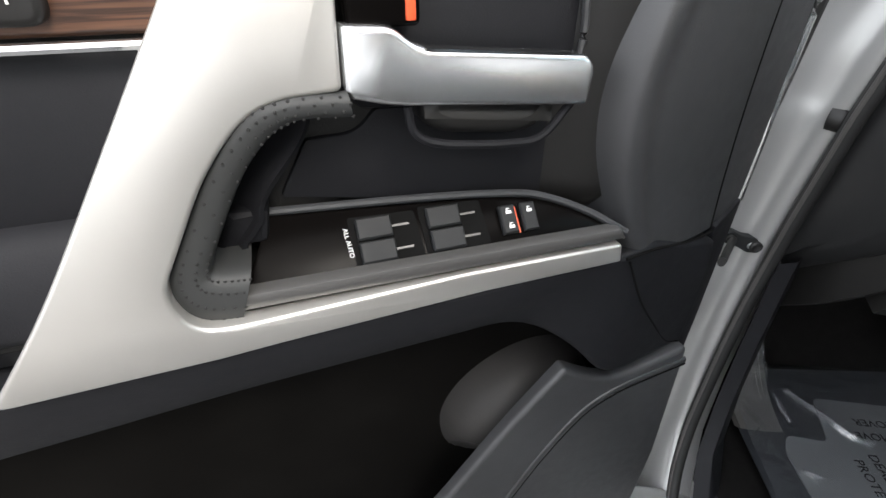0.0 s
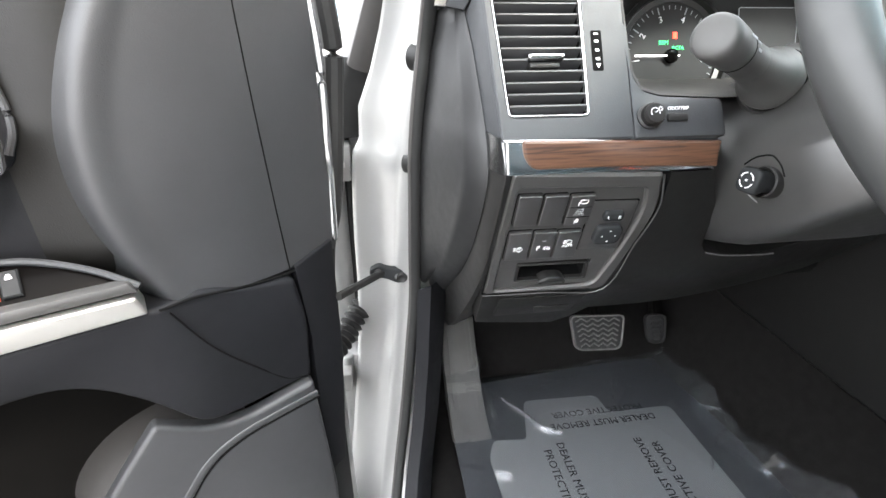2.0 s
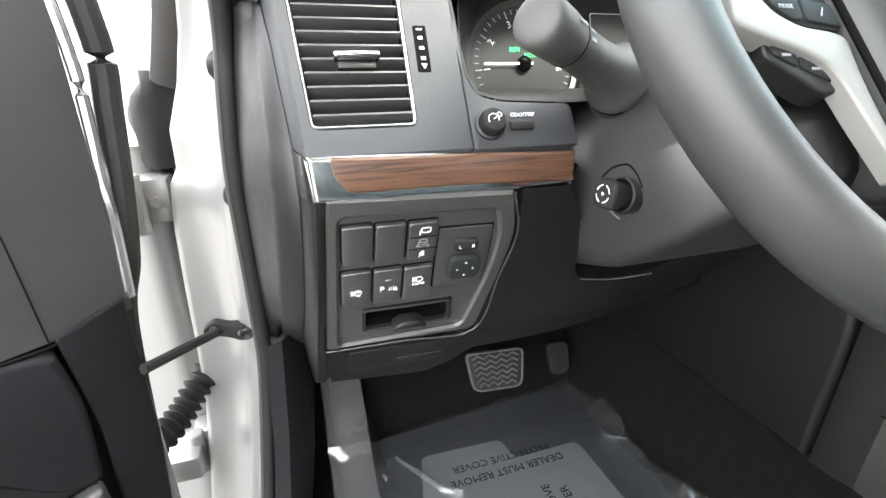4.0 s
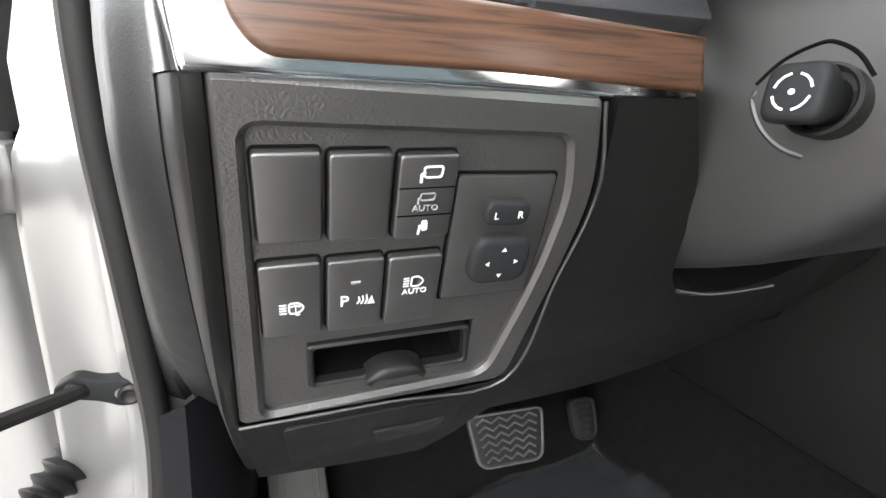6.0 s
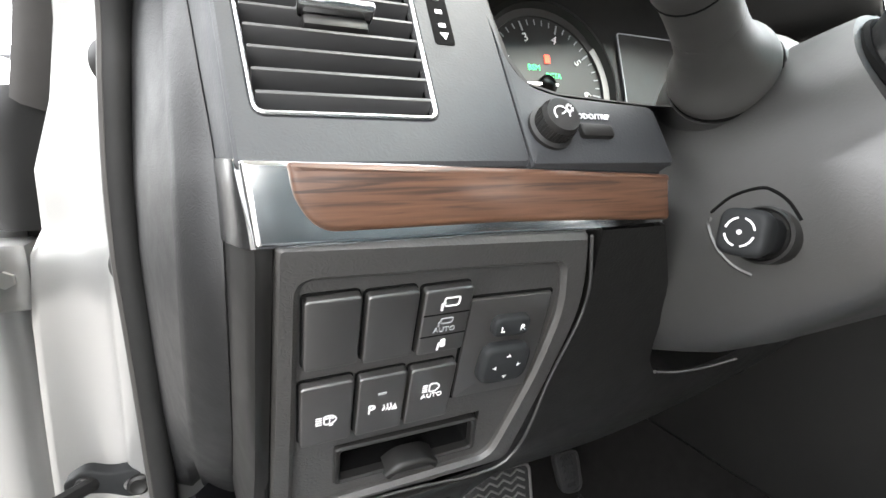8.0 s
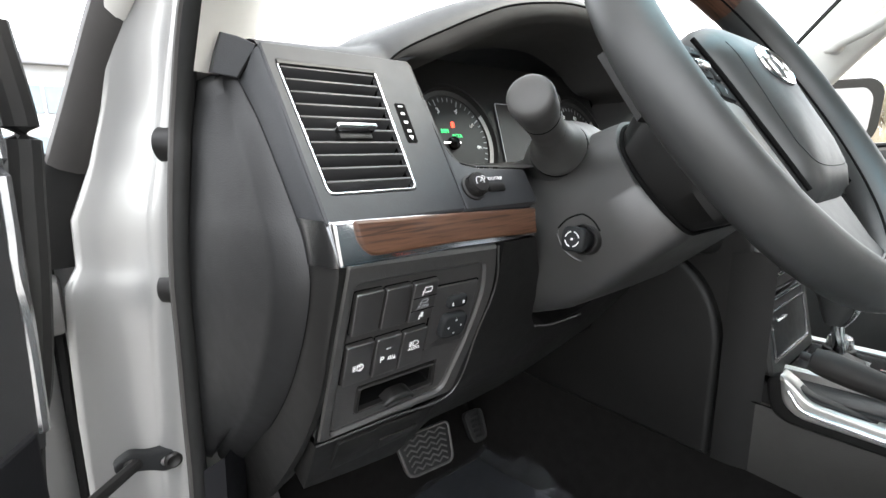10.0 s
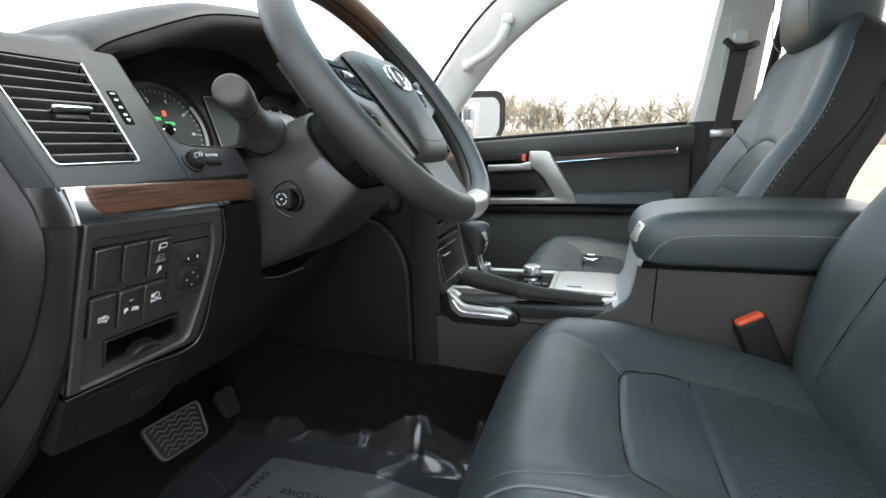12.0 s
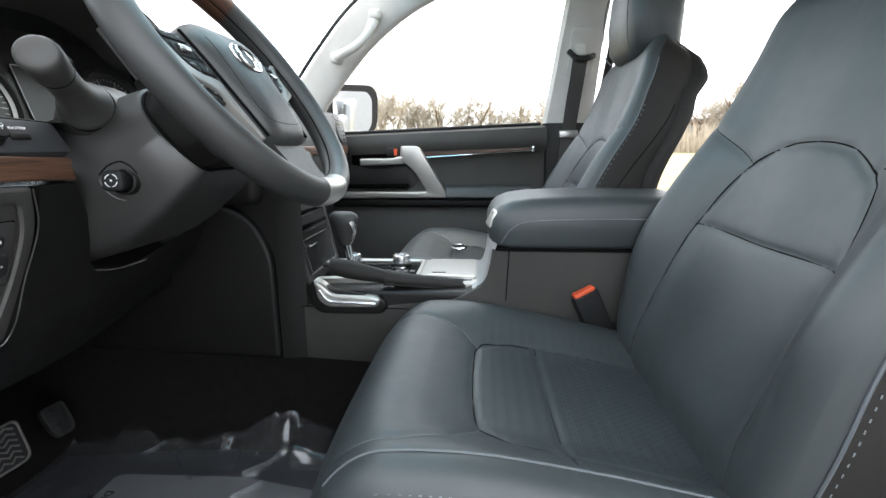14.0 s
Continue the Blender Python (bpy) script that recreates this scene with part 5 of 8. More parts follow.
for i in range(10):
    b0 = .0245 + i * .0096
    x0 = lerp(-.7105, -.7175, (b0 - .02) / .094)
    x1 = -.6350
    m = UPM @ pose(0, b0 * 1.177, -.0055, -14, 0, 0)
    part("slat", box(x0, x1, -.0012, .0012, -.013, .006, .0008, 2, m=m), M_SLAT, vent)
for i in range(7):
    x = -.703 + i * .0105
    part("vane", box(x - .0006, x + .0006, .022, .135, -.040, -.024, m=UPM), M_SLAT, vent)
tab = part("tab", box(-.6905, -.655, .0735, .0780, -.004, .0075, .0018, 3, m=UPM), M_CHROME, vent, "chrome adjuster tab")
part("tab_block", box(-.688, -.658, .0670, .0735, -.012, .0010, .002, m=UPM), M_SMOOTH, tab)
th = part("thumbwheel", plate(rounded([(-.6255, .054), (-.6145, .054), (-.6135, .0885), (-.6245, .0885)], .002), lambda a, b, d: up(a, b, d - .0005), .003, .0004), M_SEAM, dash, "vent thumbwheel slot")
tw = bmesh.new()
for k, b0 in enumerate((.064, .0715, .079)):
    bar(UPM @ pose(0, 0, .0006), -.6215, -.6178, b0 * 1.177 - .0012, b0 * 1.177 + .0012, bm=tw)
bar(UPM @ pose(0, 0, .0006), -.6218, -.6172, .0998, .1012, bm=tw)
v3 = [tw.verts.new(UPM @ Vector(p)) for p in ((-.6222, .0705, .001), (-.6172, .0705, .001), (-.6197, .0660, .001))]
tw.faces.new(v3)
part("mark", tw, M_WHITE, th, smooth=0)

# dimmer knob and trip button
km = UPM @ pose(-.5735, .0165, 0)
kn = part("dimmer_knob", lathe([(.0125, -.002), (.0125, .002), (.0105, .003), (.0102, .010), (.0092, .0125), (0, .0125)], km, 32), M_SMOOTH, dash, "ribbed black dimmer knob")
rb = bmesh.new()
for i in range(40):
    a = 2 * math.pi * i / 40
    box(.0100, .0107, -.00028, .00028, .0035, .0098, bm=rb, m=km @ pose(0, 0, 0, 0, 0, math.degrees(a)))
part("knurl", rb, M_SMOOTH, kn, smooth=0)
ic = bmesh.new()
for i in range(9):
    a = radians(200 - i * 26)
    box(.0040, .0047, -.0008, .0008, .0125, .0129, bm=ic, m=km @ pose(-.001, 0, 0, 0, 0, math.degrees(a)))
bar(km @ pose(-.001, 0, .0125, 0, 0, 30), 0, .003, -.0004, .0004, bm=ic)
for i in range(8):
    box(.0012, .0024, -.0003, .0003, .0125, .0129, bm=ic, m=km @ pose(.0045, .0035, 0, 0, 0, i * 45))
part("symbol", ic, M_WHITE, kn, smooth=0)
ob = part("trip_button", plate(rounded([(-.5555, .0095), (-.534, .0095), (-.534, .0160), (-.5555, .0165)], .002), lambda a, b, d: up(a, b, d - .003), .004, .0012), M_SMOOTH, dash, "black trip button")
words("lettering", "ODO/TRIP", UPM @ pose(-.5425, .0245, .0006), .0048, M_WHITE, ob)

# chrome and wood strip
def strip(a, b, d=0.0):
    return Vector((a, .004 + .10 * (b - 1.20) + .045 * (a + .7165) + d, b))


CH = [(-.7165, 1.1780, .002), (-.60, 1.1755, .02), (-.4950, 1.1705, .002), (-.4950, 1.2035, .002), (-.60, 1.208, .02), (-.7195, 1.2115, .002)]
chrome = part("chrome_strip", plate(rounded(CH, .003), lambda a, b, d: strip(a, b, d - .006), .02, .003, 3), M_CHROME, dash, "bright satin chrome strip")
WD = [(-.7030, 1.2105, .002), (-.7010, 1.195, .012), (-.692, 1.1835, .014), (-.60, 1.1822, .02), (-.4953, 1.177, .001), (-.4953, 1.2025, .001), (-.60, 1.207, .02)]
part("wood_inlay", plate(rounded(WD, .004), lambda a, b, d: strip(a, b, d - .0095), .012, .003, 3), M_WOOD, dash, "glossy dark wood inlay")
side_facet("chrome_side", 1.2115, 1.1785, M_DARKCHROME, "satin chrome side of the strip", 6, .0012)
part("strip_lip", box(-.717, -.494, .006, .03, 1.207, 1.2115, .001), M_DASH, dash)

# lower panel, with a recessed switch plate
PANEL = [(-.7095, -.001, .004), (-.553, -.0075, .003), (-.5405, -.050, .05), (-.5475, -.100, .04), (-.5625, -.176, .012), (-.7185, -.171, .006)]
INSET = [(-.700, -.0185, .007), (-.5655, -.0235, .006), (-.5575, -.052, .03), (-.5620, -.100, .03), (-.5790, -.1655, .010), (-.7055, -.166, .006)]
part("lower_panel", frame_plate(rounded(PANEL, .004), rounded(INSET, .006), lambda a, b, d: lp(a, b, d), .025, .0025), M_PANEL, dash, "grained black lower panel")
back5 = lambda a, b, d: lp(a, b, d + .005)
pb = plate(rounded([(-.700, -.0185, .007), (-.5655, -.0235, .006), (-.5575, -.052, .03), (-.5620, -.100, .03), (-.5675, -.1255, .001), (-.7035, -.1245, .001)], .006), back5, .004)
plate([(-.7035, -.1245), (-.6820, -.1245), (-.6820, -.1560), (-.7055, -.1560)], back5, .004, bm=pb)
plate([(-.5920, -.1252), (-.5675, -.1255), (-.5750, -.1560), (-.5910, -.1560)], back5, .004, bm=pb)
plate(rounded([(-.7055, -.1560, .001), (-.5750, -.1560, .001), (-.5790, -.1655, .008), (-.7055, -.166, .006)], .004), back5, .004, bm=pb)
plateau = part("switch_plate", pb, M_PANEL, dash, "recessed plate with six switches")
part("plate_seam", tube(smooth_path([lp(*p) for p in ((-.5528, -.008), (-.5405, -.050), (-.5478, -.10), (-.5626, -.176), (-.64, -.1745), (-.7185, -.172))], 6), .0010, 6), M_GREYPL, dash)


def key(x0, x1, b0, b1, name="switch", label="black switch"):
    slant = .0006
    k = part(name, plate(rounded([(x0 - slant, b1), (x1, b1), (x1 + slant, b0), (x0, b0)], .0022), lambda a, b, d: lp(a, b, d - .0005), .005, .0012, 3), M_SWITCH, plateau, label)
    part("switch_gap", plate(rounded([(x0 - slant - .001, b1 - .001), (x1 + .001, b1 - .001), (x1 + .001, b0 + .001), (x0 - .001, b0 + .001)], .003), lambda a, b, d: lp(a, b, d + .0044), .002), M_SEAM, k)
    return k


key(-.6985, -.6740, -.0275, -.0650, "blank_switch", "blank black switch cover")
key(-.6710, -.6465, -.0285, -.0660, "blank_switch", "blank black switch cover")
fold = key(-.6432, -.6178, -.0295, -.0672, "mirror_fold_switch", "three way mirror folding switch")
washer = key(-.7005, -.6752, -.0750, -.1145, "washer_switch", "headlamp washer switch")
park = key(-.6722, -.6472, -.0758, -.1148, "parking_switch", "parking sensor switch")
beam = key(-.6447, -.6190, -.0768, -.1150, "beam_switch", "automatic high beam switch")
TOP = pose(0, 0, .0007)


def ring_mark(m, pts, w, bm, closed=True):
    """A line drawn through 2D points, w wide, as thin raised bars."""
    q = list(pts) + ([pts[0]] if closed else [])
    for a, b in zip(q, q[1:]):
        v = Vector(b) - Vector(a)
        if v.length < 1e-6:
            continue
        bar(m @ Matrix.Translation((a[0], a[1], 0)) @ pose(0, 0, 0, 0, 0, math.degrees(math.atan2(v.y, v.x))), -w / 2, v.length + w / 2, -w / 2, w / 2, bm=bm)


def at(x, b):
    return LPM @ TOP @ Matrix.Translation((x, b * 1.0595, 0))


# mirror folding symbols
g = bmesh.new()
m = at(-.6295, -.0365)
ring_mark(m, rounded([(-.0030, -.0022), (.0045, -.0022), (.0050, .0026), (-.0034, .0026)], .0015, 3), .0008, g)
ring_mark(m, [(-.0042, -.0040), (-.0042, -.0010), (-.0030, .0)], .0012, g, False)
part("symbol", g, M_WHITE, fold, smooth=0)
g = bmesh.new()
m = at(-.6305, -.0478)
ring_mark(m, rounded([(-.0025, -.0010), (.0035, -.0010), (.0040, .0022), (-.0028, .0022)], .0012, 3), .0006, g)
ring_mark(m, [(-.0036, -.0024), (-.0036, .0)], .0008, g, False)
part("symbol", g, M_DIM, fold, smooth=0)
words("lettering", "AUTO", at(-.6305, -.0525), .0043, M_DIM, fold)
g = bmesh.new()
m = at(-.6308, -.0612)
plate([Vector(p) for p in rounded([(-.0006, -.0022), (.0022, -.0018), (.0020, .0032), (-.0008, .0030)], .001, 3)], lambda a, b, d: m @ Vector((a, b, .0004 - d)), .0004, bm=g)
ring_mark(m, [(-.0018, -.0034), (-.0014, .0004)], .0010, g, False)
part("symbol", g, M_WHITE, fold, smooth=0)
for b0 in (-.0432, -.0558):
    part("divide", box(-.6428, -.6182, b0 * 1.0595 - .0003, b0 * 1.0595 + .0003, .0004, .0008, m=LPM), M_SEAM, fold)


def lamp_mark(m, bm, s=1.0):
    for k in range(4):
        bar(m, -.0062 * s, -.0032 * s, (.0024 - k * .0016) * s - .0003, (.0024 - k * .0016) * s + .0003, bm=bm)
    ring_mark(m, rounded([(-.0020 * s, -.0030 * s), (-.0020 * s, .0030 * s), (.0022 * s, .0030 * s), (.0046 * s, .0), (.0022 * s, -.0030 * s)], .0016 * s, 4), .0008 * s, bm)


g = bmesh.new()
m = at(-.6872, -.0975)
lamp_mark(m, g)
ring_mark(m, [(-.0012, .0010), (.0006, .0016), (.0026, .0008)], .0005, g, False)
ring_mark(m, [(.0008, .0014), (.0008, -.0042), (.0024, -.0040)], .0005, g, False)
part("symbol", g, M_WHITE, washer, smooth=0)
words("lettering", "P", at(-.6648, -.0975), .0090, M_WHITE, park)
g = bmesh.new()
m = at(-.6565, -.0975)
for k in range(3):
    ring_mark(m, [(-.0022 + k * .0018, -.0016 - k * .0003), (-.0012 + k * .0018, .0), (-.0016 + k * .0018, .0018 + k * .0003)], .0006, g, False)
vs = [g.verts.new(m @ Vector(p)) for p in ((.0022, -.0026, .0004), (.0060, -.0026, .0004), (.0044, .0026, .0004))]
g.faces.new(vs)
part("symbol", g, M_WHITE, park, smooth=0)
part("indicator", bar(at(-.6597, -.0872), -.0022, .0022, -.0007, .0007), M_DIM, park)
g = bmesh.new()
lamp_mark(at(-.6312, -.0905), g, .95)
part("symbol", g, M_WHITE, beam, smooth=0)
words("lettering", "AUTO", at(-.6310, -.0962), .0045, M_WHITE, beam)

# mirror adjuster
MIR = [(-.6155, -.0400), (-.5652, -.0415), (-.5640, -.075), (-.5660, -.1075), (-.6155, -.1060)]
adj = part("mirror_adjuster", plate(rounded(MIR, .002), lambda a, b, d: lp(a, b, d + .0022), .004, .0010), M_SWITCH, plateau, "mirror adjuster block")
part("adjuster_gap", plate(rounded([(-.6168, -.0388), (-.5638, -.0403), (-.5625, -.075), (-.5646, -.1089), (-.6168, -.1073)], .002), lambda a, b, d: lp(a, b, d + .0042), .001), M_SEAM, adj)
lr = part("side_selector", plate(rounded([(-.6015, -.0632), (-.5775, -.0645), (-.5775, -.0520), (-.6010, -.0508)], .0055), lambda a, b, d: lp(a, b, d - .0025), .006, .0022, 3), M_KEY, adj, "rocker marked L and R")
words("lettering", "L", LPM @ pose(-.5958, -.0578 * 1.0595, .0027), .0052, M_WHITE, lr)
words("lettering", "R", LPM @ pose(-.5832, -.0580 * 1.0595, .0027), .0052, M_WHITE, lr)
joy = part("joystick_pad", plate(rounded([(-.6055, -.0955, .011), (-.5720, -.0965, .009), (-.5715, -.0705, .011), (-.6035, -.0690, .008)], .010), lambda a, b, d: lp(a, b, d - .004), .009, .0035, 4), M_KEY, adj, "rounded four way pad")
g = bmesh.new()
m = LPM @ pose(-.5882, -.0828 * 1.0595, .0042)
for k in range(4):
    mm = m @ pose(0, 0, 0, 0, 0, 90 * k) @ pose(.0078, 0, 0)
    vs = [g.verts.new(mm @ Vector(p)) for p in ((-.0010, -.0015, 0), (-.0010, .0015, 0), (.0014, 0, 0))]
    g.faces.new(vs)
part("arrow", g, M_WHITE, joy, smooth=0)

# card pocket with its thumb lip
POC = [(-.6825, -.1545, .003), (-.5905, -.1565, .004), (-.5940, -.1275, .004), (-.6825, -.1250, .003)]
pin = [(-.6790, -.1520, .002), (-.5945, -.1535, .003), (-.5975, -.1300, .003), (-.6790, -.1280, .002)]
pk = part("card_pocket", frame_plate(rounded(POC, .003), rounded(pin, .002), lambda a, b, d: lp(a, b, d + .002), .006, .001), M_SMOOTH, plateau, "open card pocket")
part("pocket_tunnel", frame_plate(rounded(POC, .003), rounded(pin, .002), lambda a, b, d: lp(a, b, d + .008), .05), M_SEAM, pk)
part("pocket_back", plate(POC, lambda a, b, d: lp(a, b, d + .055), .004), M_SEAM, pk)
part("thumb_lip", plate(rounded([(-.654, -.1545, .002), (-.617, -.1555, .002), (-.626, -.1465, .01), (-.645, -.1460, .01)], .004), lambda a, b, d: lp(a, b, d - .003), .014, .003, 3), M_SMOOTH, pk)

# knee panels below and to the right, fuse cover
NOTCH = [(-.500, -.006), (-.488, -.025), (-.4755, -.046), (-.4665, -.072), (-.462, -.097), (-.4575, -.112, .006), (-.448, -.1235, .008), (-.419, -.1303), (-.386, -.1327), (-.351, -.1328), (-.298, -.125), (-.224, -.118)]


def knee(a, b, d=0.0):
    t = max(0, -.10 - b) * step(-.60, -.54, a)
    return lp(a, b, d + .001) + Vector((0, .32 * max(0, -.178 - b) + 1.2 * t * t + .035 * step(-.42, -.12, a), 0))


def knee_panel():
    """A curved slab: strips from the switch panel's edge to the opening, then below both."""
    lefts = [(-.545, -.006), (-.5415, -.030), (-.5390, -.052), (-.5405, -.080), (-.5450, -.102), (-.5490, -.113), (-.5525, -.1245), (-.5550, -.135), (-.5580, -.147), (-.5610, -.159), (-.5635, -.169), (-.5660, -.178)]
    b = bmesh.new()
    rows = []
    for lo, hi in zip(lefts, NOTCH):
        rows.append([(lerp(lo[0], hi[0], j / 8), lerp(lo[1], hi[1], j / 8)) for j in range(9)])
    lower = [(-.7185, -.1745), (-.68, -.1755), (-.64, -.1765), (-.60, -.1775)] + lefts[-1:]
    top = lower + [rows[-1][j] for j in range(1, 9)] + [(-.15, -.090)]
    base = [(-.715, -.244), (-.68, -.252), (-.64, -.260), (-.60, -.266), (-.565, -.272), (-.52, -.277), (-.475, -.280), (-.43, -.279), (-.385, -.273), (-.34, -.265), (-.295, -.253), (-.25, -.238), (-.20, -.214), (-.150, -.150)]
    under = [[(lerp(u[0], v[0], i / 6), lerp(u[1], v[1], i / 6)) for u, v in zip(top, base)] for i in range(7)]
    for grid in (rows, under):
        for d in (0, .03):
            vs = [[b.verts.new(knee(p[0], p[1], d)) for p in r] for r in grid]
            for r0, r1 in zip(vs, vs[1:]):
                for j in range(len(r0) - 1):
                    b.faces.new((r0[j], r0[j + 1], r1[j + 1], r1[j]))
    for edge in ([r[-1] for r in rows], [under[i][-1] for i in range(7)], under[-1], [r[0] for r in rows], [r[0] for r in under]):
        for p, q in zip(edge, edge[1:]):
            b.faces.new([b.verts.new(knee(*c)) for c in ((*p, 0), (*q, 0), (*q, .03), (*p, .03))])
    bmesh.ops.remove_doubles(b, verts=b.verts, dist=.0004)
    return b


part("knee_panel", knee_panel(), M_HARD, dash, "grained black knee panel", smooth=50)
part("fuse_cover", plate(rounded([(-.695, -.2260, .004), (-.585, -.2290, .004), (-.580, -.1840, .004), (-.697, -.1800, .004)], .004), lambda a, b, d: knee(a, b, d - .0025), .004, .001), M_HARD, dash, "fuse box cover")
part("fuse_latch", plate(rounded([(-.64, -.222), (-.60, -.222), (-.595, -.207), (-.645, -.205)], .004), lambda a, b, d: knee(a, b, d - .0045), .004, .001), M_SMOOTH, dash)
part("under_cover", box(-.71, -.12, .17, .55, .935, .945, .004), M_SEAM, dash)
part("dash_core", box(-.735, .77, .16, .60, .93, 1.20, .02), M_HARD, dash)

# added plate that keeps daylight from leaking past the dials
part("leak_plate", box(-.56, -.108, .200, .210, 1.19, 1.355), M_SEAM, dash)
# right half of the dash: pads, centre stack side, far vent
rp = []
for x in [lerp(-.105, .76, i / 12) for i in range(13)]:
    rp.append([Vector((x, .72, 1.265)), Vector((x, .30, 1.335)), Vector((x, .12, 1.335)), Vector((x, .075, 1.325)), Vector((x, .055, 1.30)), Vector((x, .045, 1.24)), Vector((x, .04, 1.21)), Vector((x, .05, 1.10)), Vector((x, .12, .95)), Vector((x, .3, .93))])
part("passenger_dash", loft(rp, closed=False, caps=False), M_DASH, dash, "soft dark dash in front of the far seat", smooth=40)
part("passenger_wood", plate(rounded([(.10, 1.185), (.75, 1.185), (.75, 1.212), (.10, 1.212)], .003), lambda a, b, d: Vector((a, .036 + d, b)), .012, .003), M_WOOD, dash, "dark wood strip")
fv = part("far_vent", plate(rounded([(.655, 1.222, .02), (.735, 1.222, .02), (.735, 1.318, .02), (.66, 1.318, .02)], .02), lambda a, b, d: Vector((a, .045 + .35 * (b - 1.222) - .016 + d, b)), .03, .006, 3), M_DASH, dash, "air vent on the far end")
for i in range(6):
    z = 1.236 + i * .0135
    part("slat", box(.668, .726, .024 + .35 * (z - 1.222), .036 + .35 * (z - 1.222), z - .0012, z + .0012), M_SATIN, fv)

# instruments
clu = thing("instrument_cluster", pose(0, 0, 0), "lit instrument cluster with round dials", "instrument cluster")
M_RING = material("pale_dial_ring", (0.30, 0.30, 0.29), 0.5, vary=0.05)
M_FACE = material("dial_face", (0.010, 0.0101, 0.0098), 0.40, spec=0.5, vary=0.1)
CLM = axes((-.345, .158, 1.2685), (1, 0, 0), (0, .30, 1))
part("face", plate(rounded([(-.205, -.072, .02), (.205, -.072, .02), (.195, .11, .05), (-.195, .11, .05)], .02), lambda a, b, d: CLM @ Vector((a, b, -d)), .006, .001), M_FACE, clu, "black dial face")
for cx, marks, nxt in ((-.128, (0, 1, 2, 3, 4, 5, 6, 7), 0), (.125, (0, 20, 40, 60, 80, 100, 120, 140), 1)):
    m = CLM @ pose(cx, 0, 0) @ Matrix.Scale(1.2, 4)
    gauge = part("dial", lathe([(.062, .0), (.0625, .006), (.058, .008), (.056, .003), (.051, .0022), (.0505, .0012), (0, .0012)], m, 56), M_FACE, clu, "round dial")
    seg = bmesh.new()
    arc = [radians(a) for a in range(-50, 36, 4)]
    for a, b in zip(arc, arc[1:]):
        seg.faces.new([seg.verts.new(m @ Vector((r * math.cos(t), r * math.sin(t), .0032))) for r, t in ((.0505, a), (.0575, a), (.0575, b), (.0505, b))])
    part("dial_ring", seg, M_RING, gauge, "pale grey ring segment", smooth=0)
    tk = bmesh.new()
    for k in range(8):
        for j in range(5 if k < 7 else 1):
            a = 225 - (k + j / 5) * 270 / 7
            ln = .007 if j == 0 else .004
            box(.0485 - ln, .0485, -.0004 if j else -.0006, .0004 if j else .0006, .0014, .0018, bm=tk, m=m @ pose(0, 0, 0, 0, 0, a))
    part("tick", tk, M_DIM, gauge, smooth=0)
    for k, v in enumerate(marks):
        a = radians(225 - k * 270 / 7)
        words("numeral", str(v), m @ pose(math.cos(a) * .0365, math.sin(a) * .0365, .0016, 0, 0, math.degrees(a) - 90), .0088 if not nxt else .0068, M_WHITE, gauge)
    if not nxt:
        part("redline", bar(m @ pose(.046, -.0262, .0020, 0, 0, -30), -.006, .006, -.0010, .0010), M_ORANGE, gauge, "red mark at the top of the scale")
    nd = part("needle", box(-.008, .040, -.0007, .0007, .004, .0055, m=m @ pose(0, 0, 0, 0, 0, 180 if not nxt else 222)), M_NEEDLE, gauge, "white lit needle")
    part("hub", lathe([(.007, .0015), (.007, .005), (.005, .006), (0, .006)], m, 20), M_PIANO, gauge)
    if not nxt:
        part("warning_lamp", bar(m @ pose(.004, .020, .0016), -.0022, .0022, -.003, .003), M_RED, gauge)
        words("telltale", "BSM", m @ pose(-.008, .013, .0016), .0058, M_GREEN, gauge)
        words("telltale", "RCTA", m @ pose(.008, .008, .0016), .0050, M_GREEN, gauge)
    else:
        part("warning_lamp", bar(m @ pose(.012, -.020, .0016), -.003, .003, -.002, .002), M_RED, gauge)
part("display", plate(rounded([(-.040, -.045), (.040, -.045), (.040, .055), (-.040, .055)], .003), lambda a, b, d: CLM @ Vector((a, b, .003 - d)), .003), M_FACE, clu, "dark centre display")
part("display_line", frame_plate(rounded([(-.041, -.046), (.041, -.046), (.041, .056), (-.041, .056)], .003), rounded([(-.040, -.045), (.040, -.045), (.040, .055), (-.040, .055)], .003), lambda a, b, d: CLM @ Vector((a, b, .0035 - d)), .001), M_DIM, clu)



# ---- steering column, stalk, wheel ----
colm = thing("steering_column", pose(0, 0, 0), "dark grey steering column cover with stalk and knob", "steering column")
COL = [(.14, .14, -.482, -.270, 1.040, 1.235), (.085, .085, -.481, -.268, 1.056, 1.250), (.030, .034, -.478, -.268, 1.074, 1.262), (.004, .016, -.476, -.268, 1.084, 1.268), (-.035, -.004, -.472, -.268, 1.108, 1.276), (-.080, -.022, -.468, -.268, 1.145, 1.282), (-.1185, -.036, -.465, -.268, 1.178, 1.286), (-.122, -.039, -.460, -.275, 1.186, 1.281)]


def column_ring(yb, yt, x0, x1, z0, z1):
    w = lerp(.016, .030, step(-.06, .02, yb))
    ring = rounded([(x0 + w, z0, .026), (x1 - .004, z0, .022), (x1, lerp(z0, z1, .65), .04), (x1 - .04, z1, .03), (x0 + .04, z1, .03), (x0 + .004, lerp(z0, z1, .74), .04), (x0 - .001, lerp(z0, z1, .40), .03), (x0 + .25 * w, lerp(z0, z1, .17), .03)], .03, 5)
    return [Vector((p.x, lerp(yb, yt, (p.y - z0) / (z1 - z0)), p.y)) for p in ring]


cheek = loft([column_ring(*c) for c in COL])
CHEEK = BVHTree.FromBMesh(cheek)
